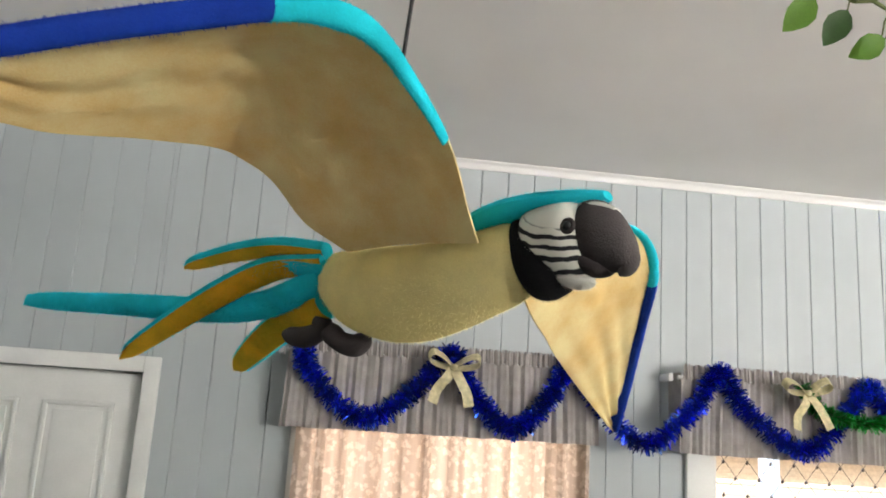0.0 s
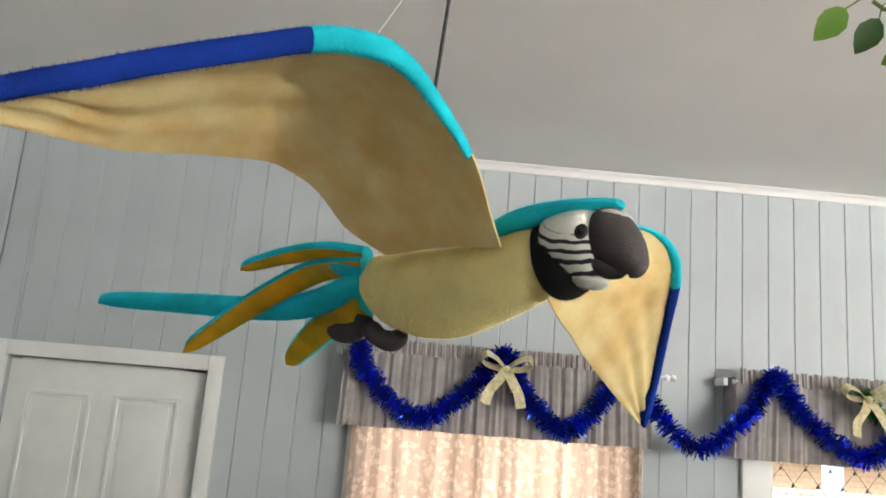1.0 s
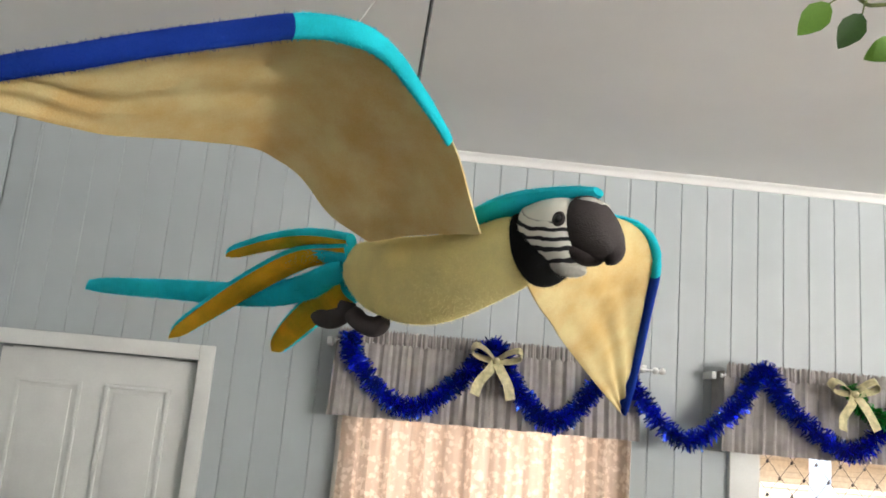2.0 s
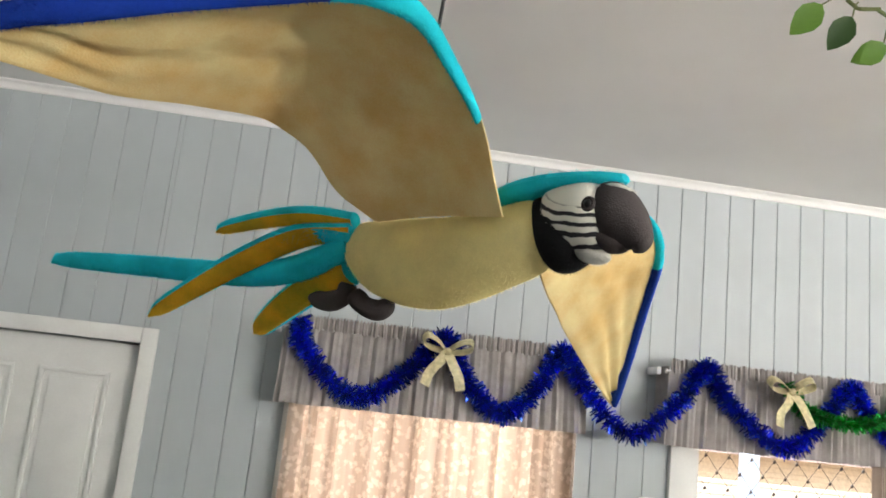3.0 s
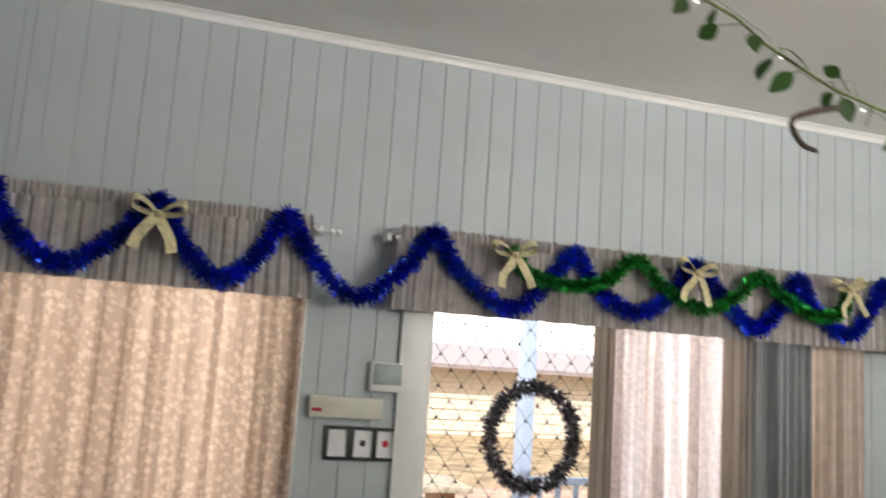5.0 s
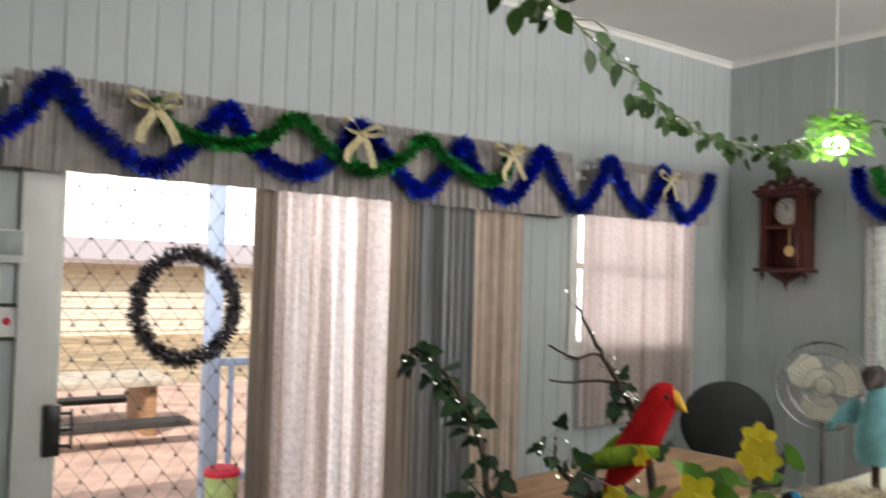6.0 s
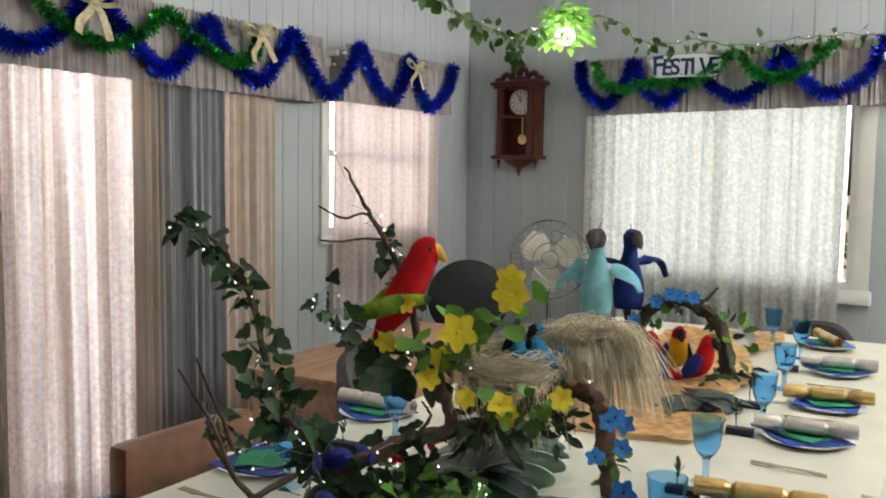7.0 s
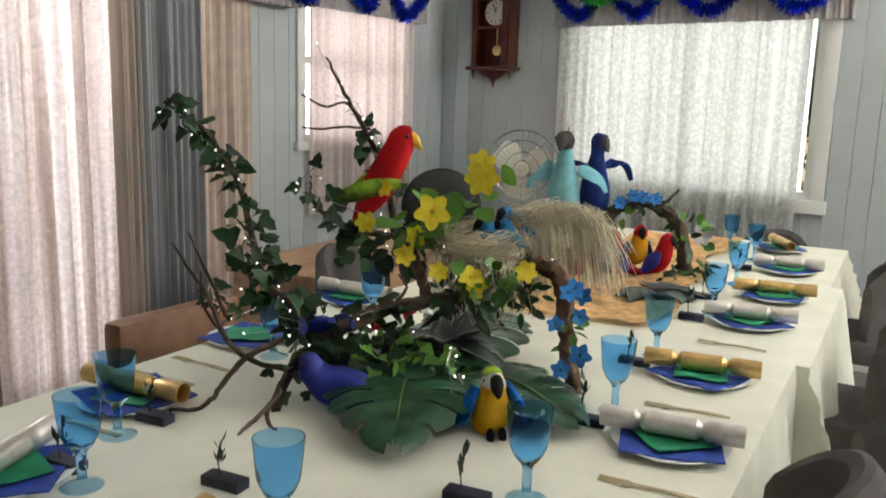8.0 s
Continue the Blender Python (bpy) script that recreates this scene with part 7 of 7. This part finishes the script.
for k in range(3800):
    a = g.uniform(0, 6.283)
    b = g.uniform(0, 6.283)
    c = Vector((0.198 * math.cos(a), 0, 0.212 * math.sin(a)))
    out = (Vector((math.cos(a), 0, math.sin(a))) * math.cos(b) + Vector((0, 1, 0)) * math.sin(b) + Vector((-math.sin(a), 0, math.cos(a))) * g.uniform(-0.5, 0.5)).normalized()
    side = out.cross(Vector((g.uniform(-1, 1), g.uniform(-1, 1), g.uniform(-1, 1)))).normalized() * 0.0025
    tip = c + out * 0.044 * g.uniform(0.5, 1.1)
    i = len(verts)
    verts += [c - side, c + side, tip + side, tip - side]
    faces.append((i, i + 1, i + 2, i + 3))
me = bpy.data.meshes.new("foil")
me.from_pydata([tuple(v) for v in verts], [], faces)
me.materials.append(DARKTIN)
_o = new("foil", me)
_o.parent = wr
part("ring", tube(bmesh.new(), [Vector((0.198 * math.cos(6.28319 * k / 40), 0, 0.212 * math.sin(6.28319 * k / 40))) for k in range(41)], 0.012, sides=8), DARKTIN, wr)

# ---- outside: paved yard, post and rail, neighbour's house ----
tagged(part("ground", boxed((3, 3, -0.4), (600, 600, 0.2)), GRASS, smooth=False), "dry lawn outside the house", "ground", kind="structure")
tagged(part("pavement", boxed((3.2, 8.6, -0.13), (18, 7.9, 0.16), bevel=0.01), TERRA, smooth=False), "reddish paved veranda outside the sliding door", "pavement", kind="structure")
vp = thing("veranda_post", pose(3.33, 6.5, -0.05), "pale blue painted veranda post with a rail", "post")
part("post", boxed((0, 0, 1.35), (0.10, 0.10, 2.7), bevel=0.008), BLUEPOST, vp)
part("rail", boxed((1.6, 0, 0.97), (3.1, 0.06, 0.05), bevel=0.006), BLUEPOST, vp)
part("rail", boxed((1.6, 0, 0.2), (3.1, 0.05, 0.05), bevel=0.006), BLUEPOST, vp)
for _k in range(22):
    part("baluster", boxed((0.14 + 0.14 * _k, 0, 0.58), (0.035, 0.03, 0.74), bevel=0.004), BLUEPOST, vp)

hs = thing("house", pose(6.5, 24, -0.95), "cream weatherboard house with a mauve metal roof", "house")
for _k in range(18):
    part("weatherboard", boxed((0, -0.02 * (_k % 2), 0.1 + 0.15 * _k), (26, 0.05, 0.145), pose(0, 0, 0, -6, 0, 0)), BOARDS, hs)
part("wall", boxed((0, 0.12, 1.35), (25.8, 0.16, 2.7)), BOARDS, hs)
part("roof", boxed((0, 1.5, 2.95), (28, 4.4, 0.12), pose(0, 0, 0, 9, 0, 0)), ROOF, hs)
part("window", boxed((-2.4, -0.06, 1.5), (1.2, 0.06, 1.2), bevel=0.01), WHITEPL, hs)

tb = thing("garden_table", pose(2.6, 9.4, -0.3), "weathered pale garden bench table in the yard", "garden table")
part("top", boxed((0, 0, 0.76), (2.6, 0.9, 0.06), bevel=0.01), surf("bleached_wood", (0.62, 0.55, 0.45), 0.8, var=0.2), tb)
for _x in (-1.1, 1.1):
    part("leg", boxed((_x, 0, 0.37), (0.1, 0.7, 0.74), bevel=0.01), WOODTAN, tb)
for _y in (-0.75, 0.75):
    part("bench", boxed((0, _y, 0.45), (2.6, 0.28, 0.05), bevel=0.01), GREYFAB, tb)

pot = thing("potted_plant", pose(3.62, 6.0, -0.05), "potted plant with red flowers on the veranda", "potted plant")
part("pot", spun(bmesh.new(), [(0.001, 0), (0.13, 0), (0.18, 0.28), (0.19, 0.28), (0.19, 0.31), (0.165, 0.31), (0.001, 0.27)], 24), surf("terracotta_pot", (0.42, 0.16, 0.08), 0.8), pot)
_g = random.Random(3)
for _k in range(60):
    _a = _g.uniform(0, 6.283)
    put_leaf(pot, (0.05 * math.cos(_a), 0.05 * math.sin(_a), 0.29 + 0.2 * _g.random()), (math.cos(_a), math.sin(_a), _g.uniform(0.3, 1.6)), (0, 0, 1), _g.uniform(0.1, 0.2), LEAFL, "oval")
for _k in range(9):
    _a, _r = _g.uniform(0, 6.283), _g.uniform(0.02, 0.16)
    part("bloom", blob(bmesh.new(), (_r * math.cos(_a), _r * math.sin(_a), 0.55 + 0.15 * _g.random()), (0.05, 0.05, 0.035), seg=10, rough=0.3), REDBLOOM, pot)
# lidded tub stands in for a green pot of red flowers
tub = thing("green_tub", pose(3.3, 6.15, -0.05) @ Matrix.Diagonal((0.6, 0.6, 0.5, 1)), "pale green tub with a red cap, standing in for potted red flowers", "tub")
part("tub", spun(bmesh.new(), [(0.001, 0), (0.15, 0), (0.18, 0.62), (0.17, 0.62), (0.001, 0.6)], 24), surf("pale_green_plastic", (0.45, 0.62, 0.25), 0.5), tub)
part("lid", spun(bmesh.new(), [(0.001, 0.62), (0.19, 0.62), (0.19, 0.67), (0.14, 0.72), (0.001, 0.73)], 24), REDBLOOM, tub)

# garden beyond the end window
hedge = thing("hedge", pose(10.5, 3, -0.3), "loose green shrubs outside the end window", "hedge", kind="stuff")
_g = random.Random(9)
verts, faces = [], []
for _k in range(7000):
    _y, _z = _g.uniform(-4, 9), _g.random() ** 1.4 * 2.6
    _x = 0.5 * noise.noise(Vector((_y * 0.7, _z * 0.7, 1))) + _g.uniform(-0.5, 0.5)
    if _z > 1.6 + 0.9 * noise.noise(Vector((_y * 0.5, 3, 1))):
        continue
    d = Vector((_g.gauss(0, 1), _g.gauss(0, 1), _g.gauss(0.2, 1)))
    leaf_into(verts, faces, (_x, _y, _z), d, (1, _g.gauss(0, 1), 1), _g.uniform(0.08, 0.18), False)
me = bpy.data.meshes.new("leafage")
me.from_pydata([tuple(v) for v in verts], [], faces)
me.materials.append(HEDGE)
_o = new("leafage", me)
_o.parent = hedge
for _k in range(8):
    _o = part("shrub_stem", tube(bmesh.new(), [(0, -3 + 1.5 * _k, 0), (0.1, -3 + 1.5 * _k, 1.6)], 0.04, 0.02, 8), BARK, hedge)

# glowing white board added for the overexposed sky beyond the yard
tagged(part("backdrop", boxed((10, 70, 15), (220, 0.2, 60)), glow("white_sky_glow", (0.97, 0.98, 1.0), 1.25), smooth=False), "glowing white board standing in for the sky beyond the yard", "sky", kind="structure")

# ---- wall boards: each one a piece with chamfered edges, on its wall ----
BOARD_MESH = {}


def board_mesh(w, h):
    key = (round(w, 3), round(h, 3))
    if key not in BOARD_MESH:
        c, d = 0.0028, 0.011
        prof = [(0.0004, d), (0.0004, 0.0035), (c, 0), (w - c, 0), (w - 0.0004, 0.0035), (w - 0.0004, d)]
        if w < 0.012:
            prof = [(0, d), (0, 0.003), (w, 0.003), (w, d)]
        bm = loft(bmesh.new(), [[Vector((x, y, z)) for x, y in reversed(prof)] for z in (0, h)])
        me = bpy.data.meshes.new("board")
        bm.normal_update()
        bm.to_mesh(me)
        bm.free()
        me.materials.append(WALL)
        BOARD_MESH[key] = me
    return BOARD_MESH[key]


for w, length, holes in BOARD_WALLS:
    x = 0.0
    while x < length - 1e-3:
        b = min(x + PITCH, length)
        cuts = sorted({x, b, *[q for h in holes for q in h[:2] if x < q < b]})
        for p, q in zip(cuts, cuts[1:]):
            for z0, z1 in cut(0, TOP, [(h[2], h[3]) for h in holes if h[0] < q - 1e-4 and h[1] > p + 1e-4]):
                o = new("board", board_mesh(q - p, z1 - z0))
                o.parent = w
                o.location = (p, 0, z0)
        x = b
